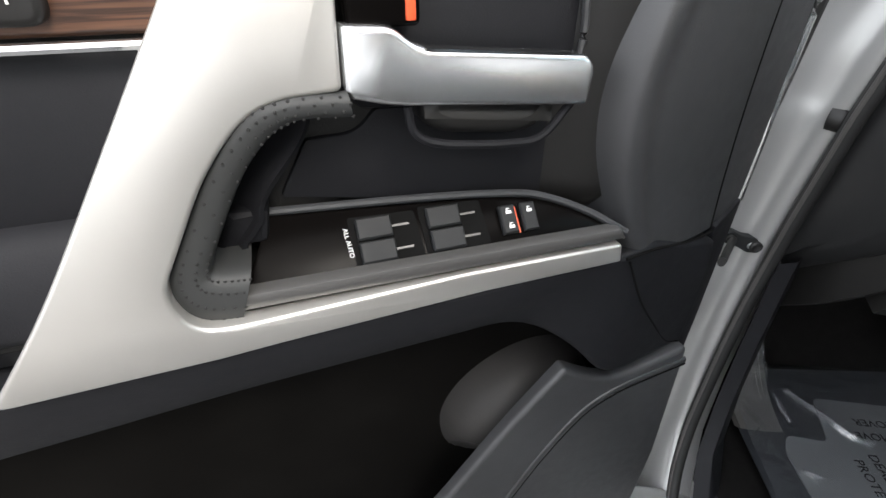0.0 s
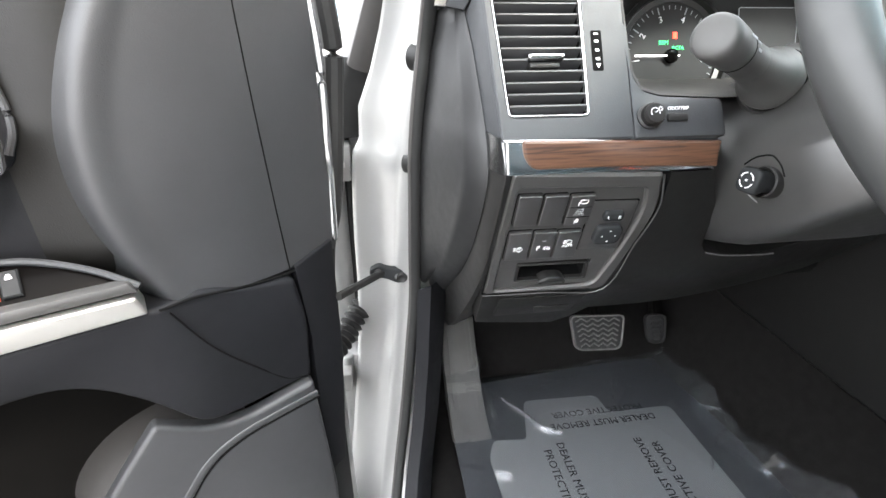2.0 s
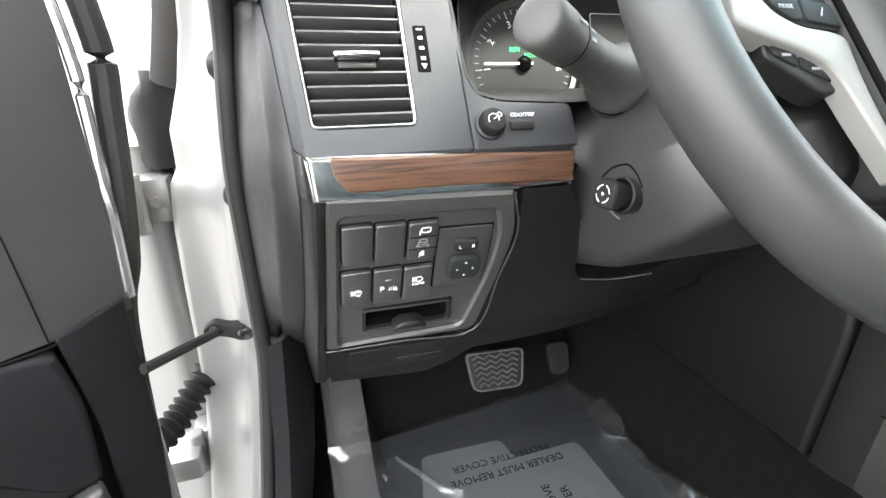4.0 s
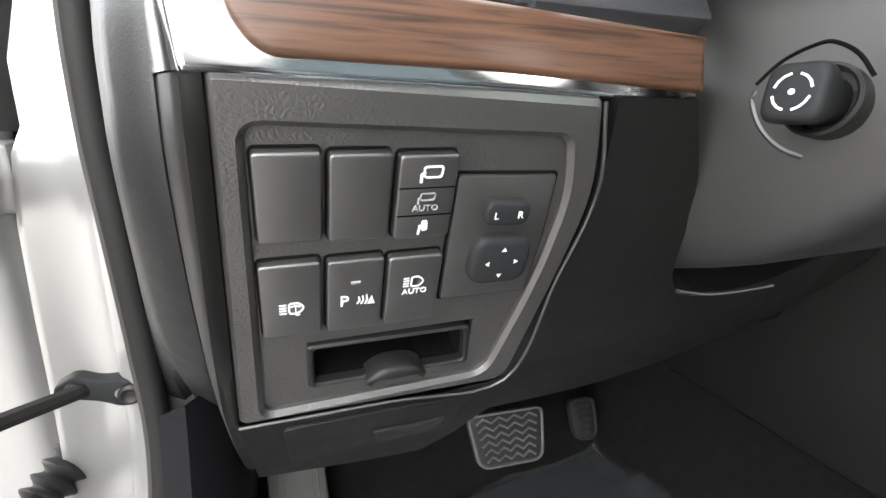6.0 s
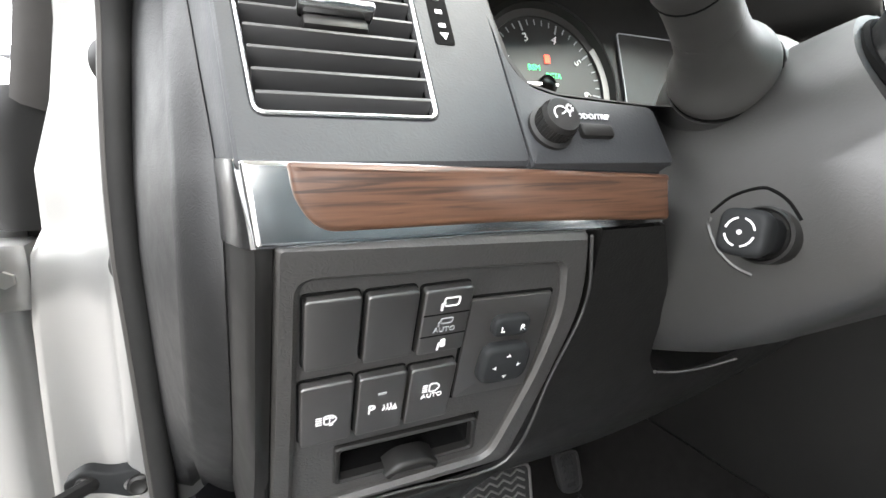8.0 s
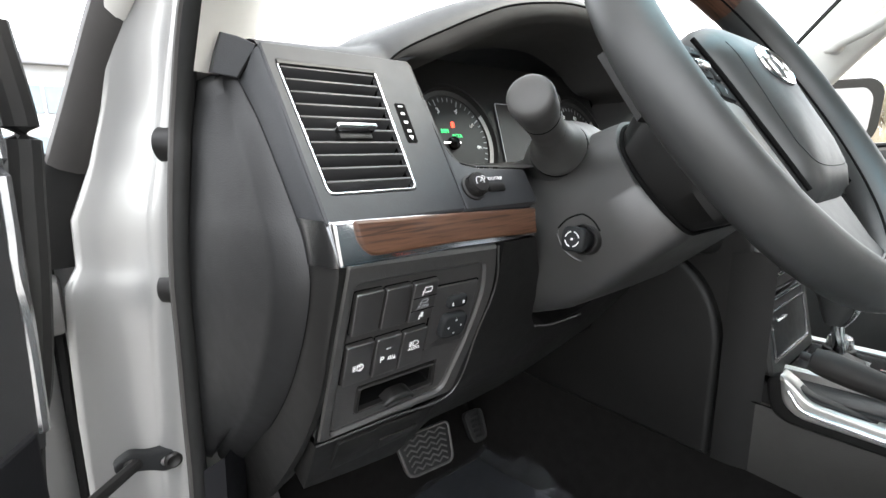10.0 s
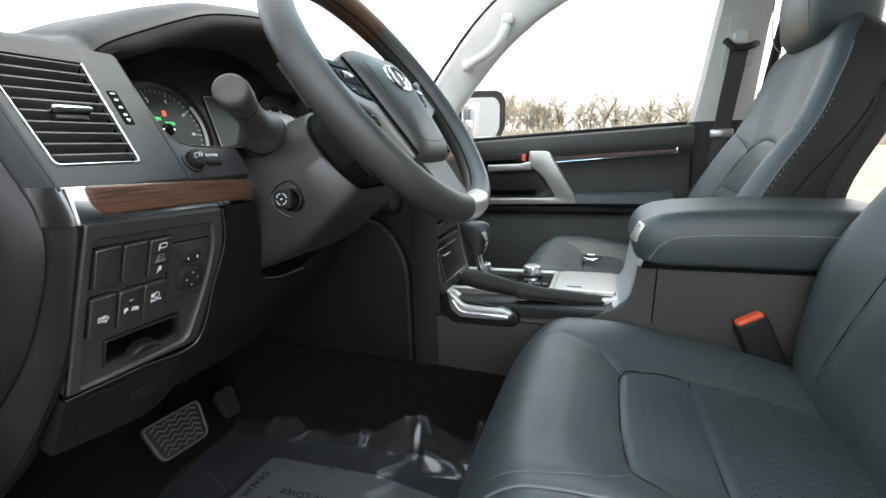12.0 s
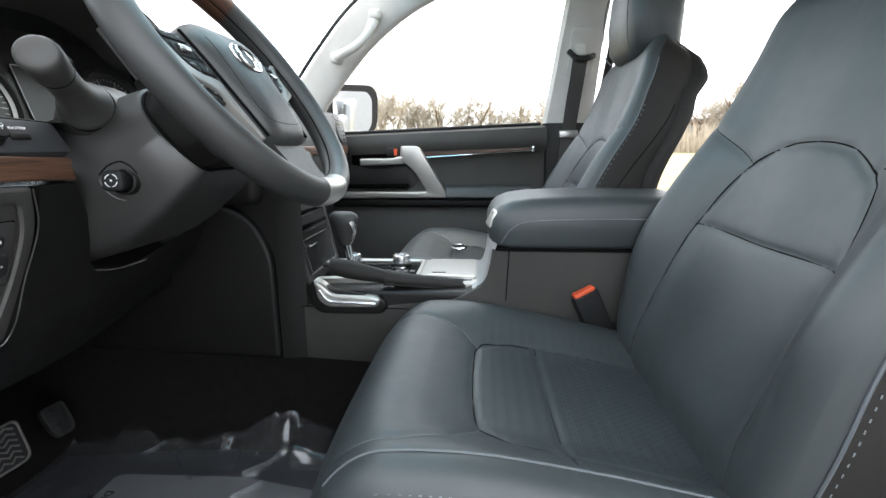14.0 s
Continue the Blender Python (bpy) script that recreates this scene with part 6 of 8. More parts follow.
part("cover", cheek, M_GREYPL, colm, "grained grey column cover", smooth=45)
part("cover_gap", tube(column_ring(-.1225, -.0395, -.461, -.274, 1.185, 1.282), .0022, 6, closed=True), M_SEAM, colm)
part("shroud", loft([column_ring(*c) for c in ((-.110, -.030, -.460, -.276, 1.186, 1.280), (-.1235, -.0405, -.4595, -.2765, 1.187, 1.280), (-.150, -.072, -.474, -.272, 1.196, 1.322), (-.166, -.094, -.466, -.280, 1.208, 1.345), (-.172, -.104, -.440, -.300, 1.225, 1.340))]), M_HARD, colm, "wide black shroud behind the wheel", smooth=45)
kmx = axes(Vector((-.4665, -.0355, 1.172)), (.10, -.99, 0), (.15, .015, 1))
kz = kmx.to_3x3() @ Vector((0, 0, 1))
if kz.x > 0:
    kmx = kmx @ pose(0, 0, 0, 0, 180, 0)


def on_cheek(a, b, d=0.0):
    """The column's cheek round the knob, d into it."""
    hit = CHEEK.ray_cast(kmx @ Vector((a, b, .06)), -(kmx.to_3x3() @ Vector((0, 0, 1))), .12)[0]
    return (hit or kmx @ Vector((a, b, 0))) - kmx.to_3x3() @ Vector((0, 0, d))


# shallow dish round the knob: dark line as shading over it, soft lip below
crease = smooth_path([(-.0295, .0085, 0), (-.0195, .0185, 0), (-.006, .0240, 0), (.0012, .0230, 0), (.0090, .0180, 0), (.0152, .0098, 0)], 5)
part("dish_shade_line", tube([on_cheek(p.x, p.y, .0004) for p in crease], .0010, 6), M_SEAM, colm)
dish = smooth_path([(-.0292, .0060, 0), (-.0300, .0010, 0), (-.0245, -.0105, 0), (-.0150, -.0190, 0), (-.0050, -.0225, 0)], 5)
part("dish_lip", tube([on_cheek(p.x, p.y, .0010) for p in dish], .0016, 8), M_GREYPL, colm)
part("knob_collar", lathe([(.0150, -.02), (.0150, .0115), (.0138, .0128), (.0126, .0118), (.0122, .004)], kmx @ pose(.002, .0, 0), 32), M_SMOOTH, colm, "dark collar under the knob")
knb = []
for z, h, r in ((-.004, .0098, .0095), (.012, .0100, .0092), (.0165, .0110, .0080), (.0230, .0120, .0072), (.0258, .0120, .0070), (.0275, .0114, .0066), (.0286, .0102, .0060), (.0290, .0086, .0050)):
    knb.append([kmx @ Vector((p.x, p.y, z)) for p in rounded([(-h, -h, r), (h, -h, r), (h, h, r), (-h, h, r)], r, 5)])
tk = part("tilt_knob", loft(knb), M_KEY, colm, "squarish black column adjusting knob", smooth=50)
g = bmesh.new()
for k in range(4):
    for j in (-1, 0, 1):
        box(.0066, .0075, -.0015, .0015, .0288, .0294, bm=g, m=kmx @ pose(0, 0, 0, 0, 0, 45 + k * 90 + j * 20))
lathe([(.0012, .0288), (.0012, .0296), (0, .0296)], kmx, 12, bm=g)
part("symbol", g, M_WHITE, tk, smooth=0)
# near-black plate stands for the dark inside the opening
part("slot", plate(NOTCH + [(-.224, -.02), (-.40, -.004)], lambda a, b, d: lp(a, b, d + .030), .004), M_SEAM, colm)
# edge of the opening in the lighter column plastic
part("slot_lip", tube(smooth_path([lp(p[0], p[1], -.0005) for p in NOTCH[6:10]], 5), .0015, 8), M_GREYPL, colm, "pale edge of the opening")
# stalk
s0, s1 = Vector((-.453, .010, 1.257)), Vector((-.565, -.0445, 1.298))
sd = (s1 - s0).normalized()
sm = Matrix.Translation(s0) @ sd.to_track_quat('Z', 'Y').to_matrix().to_4x4()
L = (s1 - s0).length
part("stalk_saddle", lathe([(.052, -.050), (.046, -.032), (.038, -.016), (.0325, -.004), (.0312, .004), (.0300, .0065), (.0285, .006), (.027, -.004)], sm, 36), M_GREYPL, colm, "raised saddle round the stalk", smooth=70)
part("stalk_gap", lathe([(.0284, .002), (.0290, .0085), (.0280, .0095)], sm, 36), M_SEAM, colm)
part("stalk_boot", lathe([(.0284, .0095), (.0287, .0135), (.0278, .0170), (.0248, .0225), (.0215, .0300), (.0190, .0400), (.0174, .0520), (.0166, .0640)], sm, 36), M_STALK, colm, "bell shaped foot of the stalk", smooth=70)
stalk = part("stalk", lathe([(.0168, .055), (.0162, L * .60), (.0164, L * .70), (.0170, L * .745)], sm, 28), M_STALK, colm, "dark control stalk")
sh = []
for t, rx, ry in ((.73, .0130, .0130), (.745, .0158, .0155), (.752, .0164, .0158), (.86, .0180, .0168), (1.00, .0188, .0172), (1.045, .0178, .0162), (1.062, .0148, .0134), (1.067, .008, .007)):
    rx, ry = rx * 1.05, ry * 1.08
    sh.append([sm @ Vector((rx * math.cos(2 * math.pi * i / 28), ry * math.sin(2 * math.pi * i / 28), L * t)) for i in range(28)])
part("stalk_end", loft(sh), M_STALK, stalk, "blunt grey end of the stalk", smooth=50)
part("stalk_band", lathe([(.0172, L * .742), (.0175, L * .745), (.0175, L * .749), (.0170, L * .752)], sm, 28), M_SEAM, stalk)
g = bmesh.new()
for ang, t0, hw, hl in ((12, .69, .0012, .003), (34, .69, .0012, .003), (25, .84, .0010, .005)):
    mm = sm @ pose(0, 0, L * t0, 0, 0, ang) @ pose(.0168 if t0 < .7 else .0194, 0, 0, 0, 90, 0)
    bar(mm, -hl, hl, -hw, hw, bm=g)
part("mark", g, M_DIM, stalk, smooth=0)
# wheel: local x to the right, y up along the rim, z towards the driver
WHEEL = axes((-.366, -.1385, 1.3055), (1, 0, 0), (0, .579, .815))
wheel = thing("steering_wheel", WHEEL, "black leather steering wheel with silver spoke trim", "steering wheel")
R = .188
rim = [Vector((R * math.cos(a), R * math.sin(a), 0)) for a in [2 * math.pi * i / 96 for i in range(96)]]
part("rim", tube(rim, .0182, 20, closed=True, up=(0, 0, 1), flat=1.14), M_RIMLE, wheel, "smooth black leather rim", smooth=70)
part("rim_seam", tube([p * ((R - .0178) / R) + Vector((0, 0, .002)) for p in rim], .0012, 6, closed=True), M_SEAM, wheel)
a0 = [radians(x) for x in range(48, 133, 3)]
part("rim_wood", tube([Vector((R * math.cos(a), R * math.sin(a), 0)) for a in a0], .0187, 20, up=(0, 0, 1), flat=1.14), M_WOOD, wheel, "dark wood top of the rim", smooth=70)
hub = []
HB = [(-.093, .040, .03), (-.066, .066, .035), (.066, .066, .035), (.093, .040, .03), (.080, .0, .03), (.068, -.055, .03), (.060, -.112, .03), (-.060, -.112, .03), (-.068, -.055, .03), (-.080, .0, .03)]
HUBZ = [(-.065, .80), (-.04, .95), (-.014, .99), (-.002, .975), (.007, .92), (.013, .82), (.0175, .64), (.0200, .42), (.0208, .2)]
HBO = rounded(HB, .03, 5)
for z, sc in HUBZ:
    hub.append([Vector((p.x * sc, p.y * sc, z)) for p in HBO])
hubpad = part("hub_pad", loft(hub), M_RIMLE, wheel, "black grained leather horn pad", smooth=60)


def on_hub(x, y):
    """The horn pad's surface over (x, y)."""
    k = 0.0
    for p, q in zip(HBO, HBO[1:] + HBO[:1]):
        e = q - p
        den = x * e.y - y * e.x
        if abs(den) > 1e-9:
            t, u = (p.x * e.y - p.y * e.x) / den, (p.x * y - p.y * x) / den
            if t > 0 and -.001 <= u <= 1.001:
                k = max(k, 1 / t)
    top = [(sc, z) for z, sc in reversed(HUBZ[3:])]
    for (s0, z0), (s1, z1) in zip(top, top[1:]):
        if k <= s1:
            return Vector((x, y, lerp(z0, z1, max(0, (k - s0) / (s1 - s0)))))
    return Vector((x, y, top[-1][1]))


seam = [(-.064, .034), (-.058, -.006), (-.056, -.040), (-.052, -.070), (-.040, -.084), (0, -.087), (.040, -.084), (.052, -.070), (.056, -.040), (.058, -.006), (.064, .034)]
part("pad_seam", tube([on_hub(p.x, p.y) for p in smooth_path([(a, b, 0) for a, b in seam], 6)], .0005, 6), M_KEY, hubpad, "fine line round the pad")
for sx in (-1, 1):
    part("pad_gap", tube(smooth_path([(sx * a, b, .0035) for a, b in ((.0905, .044), (.0855, .030), (.0790, .006), (.0745, -.020), (.0700, -.048), (.0655, -.078), (.0630, -.100))], 5), .0020, 8), M_SEAM, wheel)
em = part("emblem", tube([on_hub(.032 * math.cos(a), .012 + .020 * math.sin(a)) + Vector((0, 0, .0008)) for a in [2 * math.pi * i / 40 for i in range(40)]], .0021, 8, closed=True), M_CHROME, wheel, "chrome oval emblem")
part("emblem_bar", tube([on_hub(.014 * math.cos(a), .012 + .019 * math.sin(a)) + Vector((0, 0, .0008)) for a in [2 * math.pi * i / 32 for i in range(32)]], .0021, 8, closed=True), M_CHROME, em)
part("back_cover", loft([[Vector((p.x * s, p.y * s - .01, z)) for p in rounded([(-.075, .055), (.075, .055), (.06, -.09), (-.06, -.09)], .03, 5)] for z, s in ((-.09, .75), (-.05, 1.05), (-.03, 1.0))]), M_SMOOTH, wheel, smooth=50)
TRIM = [(.174, .0385, .004), (.155, .0370, .010), (.1475, .015, .014), (.1475, -.002, .010), (.150, -.0145, .006), (.132, -.0225, .014), (.112, -.0290, .020), (.097, -.0375, .012), (.091, -.0480, .016), (.0845, -.070, .03), (.0775, -.090, .03), (.0735, -.102, .002),
        (.0685, -.102, .002), (.0725, -.074, .03), (.0765, -.047, .016), (.0762, -.0220, .005), (.086, -.0180, .010), (.108, -.0155, .010), (.123, -.0070, .010), (.129, .003, .010), (.1345, .015, .010), (.1400, .034, .006), (.150, .0450, .008), (.174, .0460, .004)]
POD = [(.1395, .0365, .004), (.0955, .0375, .006), (.0800, .0005, .006), (.0765, -.0180, .004), (.109, -.0145, .008), (.1235, -.0060, .008), (.1300, .004, .008), (.1345, .016, .008)]
PODLOW = [(.130, -.0205, .004), (.108, -.0262, .010), (.0905, -.0345, .010), (.0862, -.0500, .004), (.0990, -.0520, .008), (.1150, -.0410, .010), (.131, -.0300, .006)]
WHEELKEYS = [[(.1365, .0345), (.0985, .0355), (.0910, .0265), (.1345, .0262)],
        [(.0920, .0235), (.0895, .0245), (.0825, .0030), (.0900, .0045)],
        [(.1285, .0030), (.1045, .0000), (.1045, -.0125), (.1120, -.0128), (.1225, -.0060)],
        [(.1030, .0000), (.0820, -.0028), (.0782, -.0165), (.1030, -.0128)]]
CALLS = [[(.1265, -.0235), (.1105, -.0275), (.1120, -.0365), (.1270, -.0290)], [(.1090, -.0280), (.0925, -.0355), (.0900, -.0465), (.1105, -.0372)]]
for sx in (-1, 1):
    def at_wheel(top):
        return lambda a, b, d: Vector((sx * a, b, top - d))
    spb = loft([[Vector((sx * x, y0, -.030)), Vector((sx * x, y1, -.030)), Vector((sx * x, y1 - .004, z)), Vector((sx * x, y0 + .004, z))] for x, y0, y1, z in
                ((.045, -.040, .042, -.014), (.08, -.034, .042, -.012), (.13, -.022, .042, -.010), (.160, -.016, .045, -.006), (.178, -.014, .045, -.003))])
    sp = part("spoke", spb, M_SMOOTH, wheel, "black side spoke", smooth=30)
    part("spoke_trim", plate(rounded(TRIM, .004), at_wheel(.0015), .012, .0022, 3), M_SPOKE, wheel, "satin silver spoke trim")
    pod = part("button_pod", plate(rounded(POD, .004), at_wheel(.0005), .012, .0015), M_KEY, sp, "black button pod")
    for kp in WHEELKEYS:
        part("wheel_button", plate(rounded(kp, .002, 3), at_wheel(.0024), .005, .0010), M_KEY, sp, "black wheel button")
    part("roller_seat", plate(rounded([(.1275, .0225), (.0955, .0235), (.0920, .0045), (.1285, .0050)], .004), at_wheel(.0018), .004, .0008), M_KEY, sp, "dark frame round the roller")
    part("roller", tube([(sx * .1035, .0132, .0022), (sx * .1055, .0132, .0030), (sx * .120, .0132, .0030), (sx * .1225, .0132, .0022)], .0046, 14), M_SATIN, sp, "silver roller")
    g = bmesh.new()
    for x in (.105, .126):
        bar(pose(sx * x, .0315, .0024, 0, 0, 35), -.0016, .0016, -.0003, .0003, bm=g)
        bar(pose(sx * x + .0024, .0315, .0024, 0, 0, -35), -.0016, .0016, -.0003, .0003, bm=g)
    bar(pose(sx * .0880, .018, .0024), -.0010, .0010, -.0003, .0003, bm=g)
    bar(pose(sx * .0862, .008, .0024), -.0010, .0010, -.0003, .0003, bm=g)
    bar(pose(sx * .0905, -.0080, .0024, 0, 0, 60), -.0028, .0028, -.0003, .0003, bm=g)
    part("mark", g, M_DIM, pod, smooth=0)
    words("lettering", "MODE", pose(sx * .1150, -.0055, .0026), .0034, M_DIM, pod)
    low = part("lower_pod", plate(rounded(PODLOW, .004), at_wheel(-.004), .014, .002, 3), M_SMOOTH, sp, "small black pod with call buttons")
    for kp, mx, my in zip(CALLS, (.1185, .1010), (-.0295, -.0375)):
        part("call_button", plate(rounded(kp, .002, 3), at_wheel(-.0028), .004, .001), M_KEY, low)
        part("mark", box(min(sx * (mx - .003), sx * (mx + .003)), max(sx * (mx - .003), sx * (mx + .003)), my - .0010, my + .0004, -.0028, -.0024), M_DIM, low)
lowsp = loft([[Vector((-w, y, -.016)), Vector((w, y, -.016)), Vector((w, y, z)), Vector((-w, y, z))] for y, w, z in ((-.075, .050, -.006), (-.11, .046, -.004), (-.15, .040, -.003), (-.176, .042, .0))])
part("lower_spoke", lowsp, M_GREYPL, wheel, smooth=30)
part("lower_trim", tube([Vector((R * math.cos(a), R * math.sin(a), 0)) for a in [radians(x) for x in range(259, 282, 3)]], .0188, 20, up=(0, 0, 1), flat=1.14), M_SILVER, wheel, "silver insert at the foot of the rim", smooth=70)


# ---- footwell ----
tun = []
for y in (.60, .30, .12, -.05, -.3, -.6, -1.0, -1.6):
    top = curve_at([(-1.6, .72), (-.9, .74), (-.3, .785), (0.05, .79), (.30, .84), (.6, .95)], y)
    w = .10 + .06 * step(0, .5, y)
    tun.append([Vector((-w - .14, y, .59)), Vector((-w - .060, y, .612)), Vector((-w - .022, y, lerp(.6, top, .55))), Vector((-w, y, top)), Vector((0, y, top + .01)), Vector((w, y, top)), Vector((w + .04, y, lerp(.6, top, .5))), Vector((w + .13, y, .59))])
part("tunnel", loft(tun, closed=False, caps=False), M_CARPET, floor, "black carpet over the tunnel", smooth=60)
part("toe_board", sheet(lambda u, v: Vector((lerp(-.78, -.10, u), lerp(.36, .60, v), .60 + .30 * v)), 6, 6, .01), M_CARPET, floor)

fr = thing("foot_rest", pose(0, 0, 0), "ribbed grey plastic foot rest", "foot rest")
REST = [(.185, .611), (.225, .6165), (.265, .632), (.300, .657), (.340, .697), (.380, .741), (.430, .800)]
tread = smooth_path([(0, y, z) for y, z in REST], 4)
part("plate", loft([[Vector((x, p.y + e * .014, p.z - e * .012)) for x, e in ((-.726, 1), (-.724, .15), (-.716, 0), (-.688, -.15), (-.664, 0), (-.655, .2), (-.652, 1))] for p in tread]), M_REST, fr, smooth=50)
for i in range(7):
    x = -.714 + i * .0082
    part("rib", tube([Vector((x, p.y, p.z + .0006)) for p in tread[6:]], .0011, 5), M_REST, fr)


def pedal(name, m, w0, w1, h, label, rows, edge):
    ob = thing(name, m, label, "pedal")
    OUT = [(-w1, -h, .016), (w1, -h, .016), (w0, h, .012), (-w0, h, .012)]
    part("pad", plate(rounded(OUT, .012), lambda a, b, d: Vector((a, b, -d)), .014, .003, 3), M_RUBBER, ob, "black rubber pad")
    part("edge", frame_plate(rounded([(-w1 - .002, -h - .002, .017), (w1 + .002, -h - .002, .017), (w0 + .002, h + .002, .013), (-w0 - .002, h + .002, .013)], .012), rounded(offset_corners(OUT, .0018), .010), lambda a, b, d: Vector((a, b, .0022 - d)), .010, .001), edge, ob, "rim round the pad")
    for r in range(rows):
        y = lerp(-h + .010, h - .008, r / max(1, rows - 1))
        w = lerp(w1, w0, r / max(1, rows - 1)) - .010
        n = 8
        pts = [Vector((lerp(-w, w, i / n), y + (.0032 if i % 2 else -.0032), .001)) for i in range(n + 1)]
        part("tread", tube(pts, .0017, 6, up=(0, 0, 1)), edge, ob)
    # arm coloured near black, standing for the dark of the footwell
    part("arm", tube([(0, h * .4, -.012), (0, h + .08, -.03), (0, h + .20, -.02)], .007, 8), M_SHADEBLACK, ob)
    return ob


def offset_corners(pts, d):
    ps = offset([Vector(p[:2]) for p in pts], d)
    return [(p.x, p.y, q[2] * .8) for p, q in zip(ps, pts)]


pedal("brake_pedal", axes((-.408, .312, .733), (1, -.10, 0), (0, .45, .80)), .056, .046, .034, "brake pedal with chevron tread and metal edge", 6, M_WORN)
pedal("accelerator_pedal", axes((-.250, .350, .698), (1, -.10, 0), (0, .45, .85)), .022, .018, .030, "narrow black rubber accelerator pedal", 5, M_RUBBER)

cov = thing("floor_cover", pose(0, 0, 0), "crumpled clear plastic cover with printed lettering on the floor", "floor cover")


def ridge(x, y, z, k):
    """Sharp folds at k to the metre."""
    return 1 - abs(noise.noise(Vector((x * k, y * k, z)))) * 2.2


FILMEDGE = [(-.36, -.13), (-.15, -.135), (-.09, -.142), (-.03, -.150), (.02, -.160), (.07, -.176), (.12, -.196), (.18, -.196), (.26, -.182), (.37, -.180), (.42, -.180)]


def film(u, v):
    """Film height: nearly flat over the printed sheet, puckered along its free edge and climbing the tunnel at the back."""
    y = lerp(.328 + .046 * u - .025 * step(.16, .08, u), -.34, v)
    y += .008 * step(.10, 0, v) * noise.noise(Vector((u * 9, 0, 3)))
    x1 = curve_at(FILMEDGE, y) + .006 * noise.noise(Vector((3, y * 26, 0)))
    x = lerp(-.726 + .004 * noise.noise(Vector((0, y * 12, 8))), x1, u)
    edge = max(step(.80, 1.0, u), .8 * step(.13, .0, u), .6 * step(.12, 0, v))
    z = .6095 + .003 * max(0, ridge(x, y, 1, 5)) ** 2
    z += edge * (.004 + .010 * max(0, ridge(x * .5, y * 1.5, 4, 7)) ** 3 + .003 * noise.noise(Vector((x * 24, y * 24, 7))))
    z += edge * .006 * max(0, ridge(x * .4, y, 9, 16)) ** 4
    z += step(.90, 1.0, u) * (.016 + .012 * noise.noise(Vector((x * 6, y * 22, 5)))) * step(.36, .28, y)
    z += .50 * max(0, x + .215) * step(.05, -.07, y) + .03 * step(.10, 0, u) * step(.35, .0, v)
    rest = curve_at(REST, min(y, .335)) + .006 + .002 * noise.noise(Vector((x * 30, y * 30, 2)))
    z = lerp(z, max(z, rest), step(-.630, -.655, x) * step(.16, .20, y))
    z += .003 * step(.0, -.10, y) * step(-.26, -.16, x) * ridge(x + y, y - x, 5, 13)
    # a crumple pressed flat beside the seat
    w = step(-.25, -.215, x) * step(-.080, -.100, y) * step(-.20, -.165, y)
    z = lerp(z, .640 + .045 * (x + .165) + .33 * (y + .125) + .0016 * noise.noise(Vector((x * 34, y * 34, 1))), .9 * w)
    return Vector((x, y, z))


fm = part("film", sheet(film, 150, 180), M_FILM, cov, "clear crinkled film", smooth=25)
fm.visible_shadow = False
M_PAPER = material("grey_paper", (0.135, 0.138, 0.142), 0.6, vary=0.06)
MAT = [(-.668, .150, .012), (-.652, .184, .012), (-.590, .178, .01), (-.568, .272, .015), (-.415, .267, .012), (-.408, .219, .012), (-.279, .219, .015), (-.270, -.02, .01), (-.30, -.20, .02), (-.655, -.20, .02)]
mat_ = part("paper_mat", plate(rounded(MAT, .01), lambda a, b, d: Vector((a, b, .6075 - d)), .002), M_PAPER, cov, "grey printed sheet under the film")
part("under_film", plate(rounded([(-.725, .33), (-.20, .375), (-.17, -.33), (-.72, -.33)], .02), lambda a, b, d: Vector((a, b, .6045 - d)), .0015), material("dark_backing", (.024, .026, .030), .4, vary=.1, spec=.3), cov)
Z0 = .6082
for (x, y, a) in ((-.43, .212, 180), (-.548, .055, -90), (-.372, .045, 90)):
    m = pose(x, y, Z0, 0, 0, a)
    words("lettering", "DEALER MUST REMOVE", m @ pose(0, .014, 0), .0205, M_BLACKINK, cov)
    words("lettering", "PROTECTIVE COVER", m @ pose(0, -.014, 0), .0205, M_BLACKINK, cov)


def fold_line(pts, width):
    """A sharp pinched fold standing up from the film along pts."""
    q = smooth_path([(x, y, .616) for x, y in pts], 5)
    k = len(q)
    rows = []
    for i, p in enumerate(q):
        t = (q[min(i + 1, k - 1)] - q[max(i - 1, 0)]).normalized()
        side = Vector((-t.y, t.x, 0)) * width * math.sin(math.pi * (i + .25) / (k + .5)) ** 1.3
        rows.append([p + side + Vector((0, 0, -.006)), p + side * .25 + Vector((0, 0, .0035)), p - side * .2 + Vector((0, 0, .004)), p - side + Vector((0, 0, -.006))])
    ob = part("fold", loft(rows, closed=False, caps=False), M_FOLDGLARE, cov, "raised fold of film, whitened for its glare", smooth=30)
    ob.visible_shadow = False


fold_line([(-.614, .278), (-.578, .229), (-.552, .190), (-.524, .176)], .0042)
for pts in ([(-.195, .145), (-.235, .130), (-.262, .105)], [(-.190, .185), (-.232, .205)], [(-.192, .100), (-.230, .075)], [(-.722, .162), (-.694, .189)], [(-.666, .113), (-.641, .103)],
            [(-.366, .303), (-.388, .243)], [(-.279, .089), (-.295, .063)], [(-.663, .303), (-.645, .332)], [(-.20, .30), (-.225, .262)], [(-.185, .02), (-.250, .0)], [(-.270, -.02), (-.235, -.055), (-.19, -.07)], [(-.33, -.03), (-.29, -.07)]):
    fold_line(pts, .0022)


# ---- front seats ----
seat = thing("front_seat", pose(-.375, 0, 0), "black leather driver's seat with grey piping and perforated insert", "car seat", "front seats")
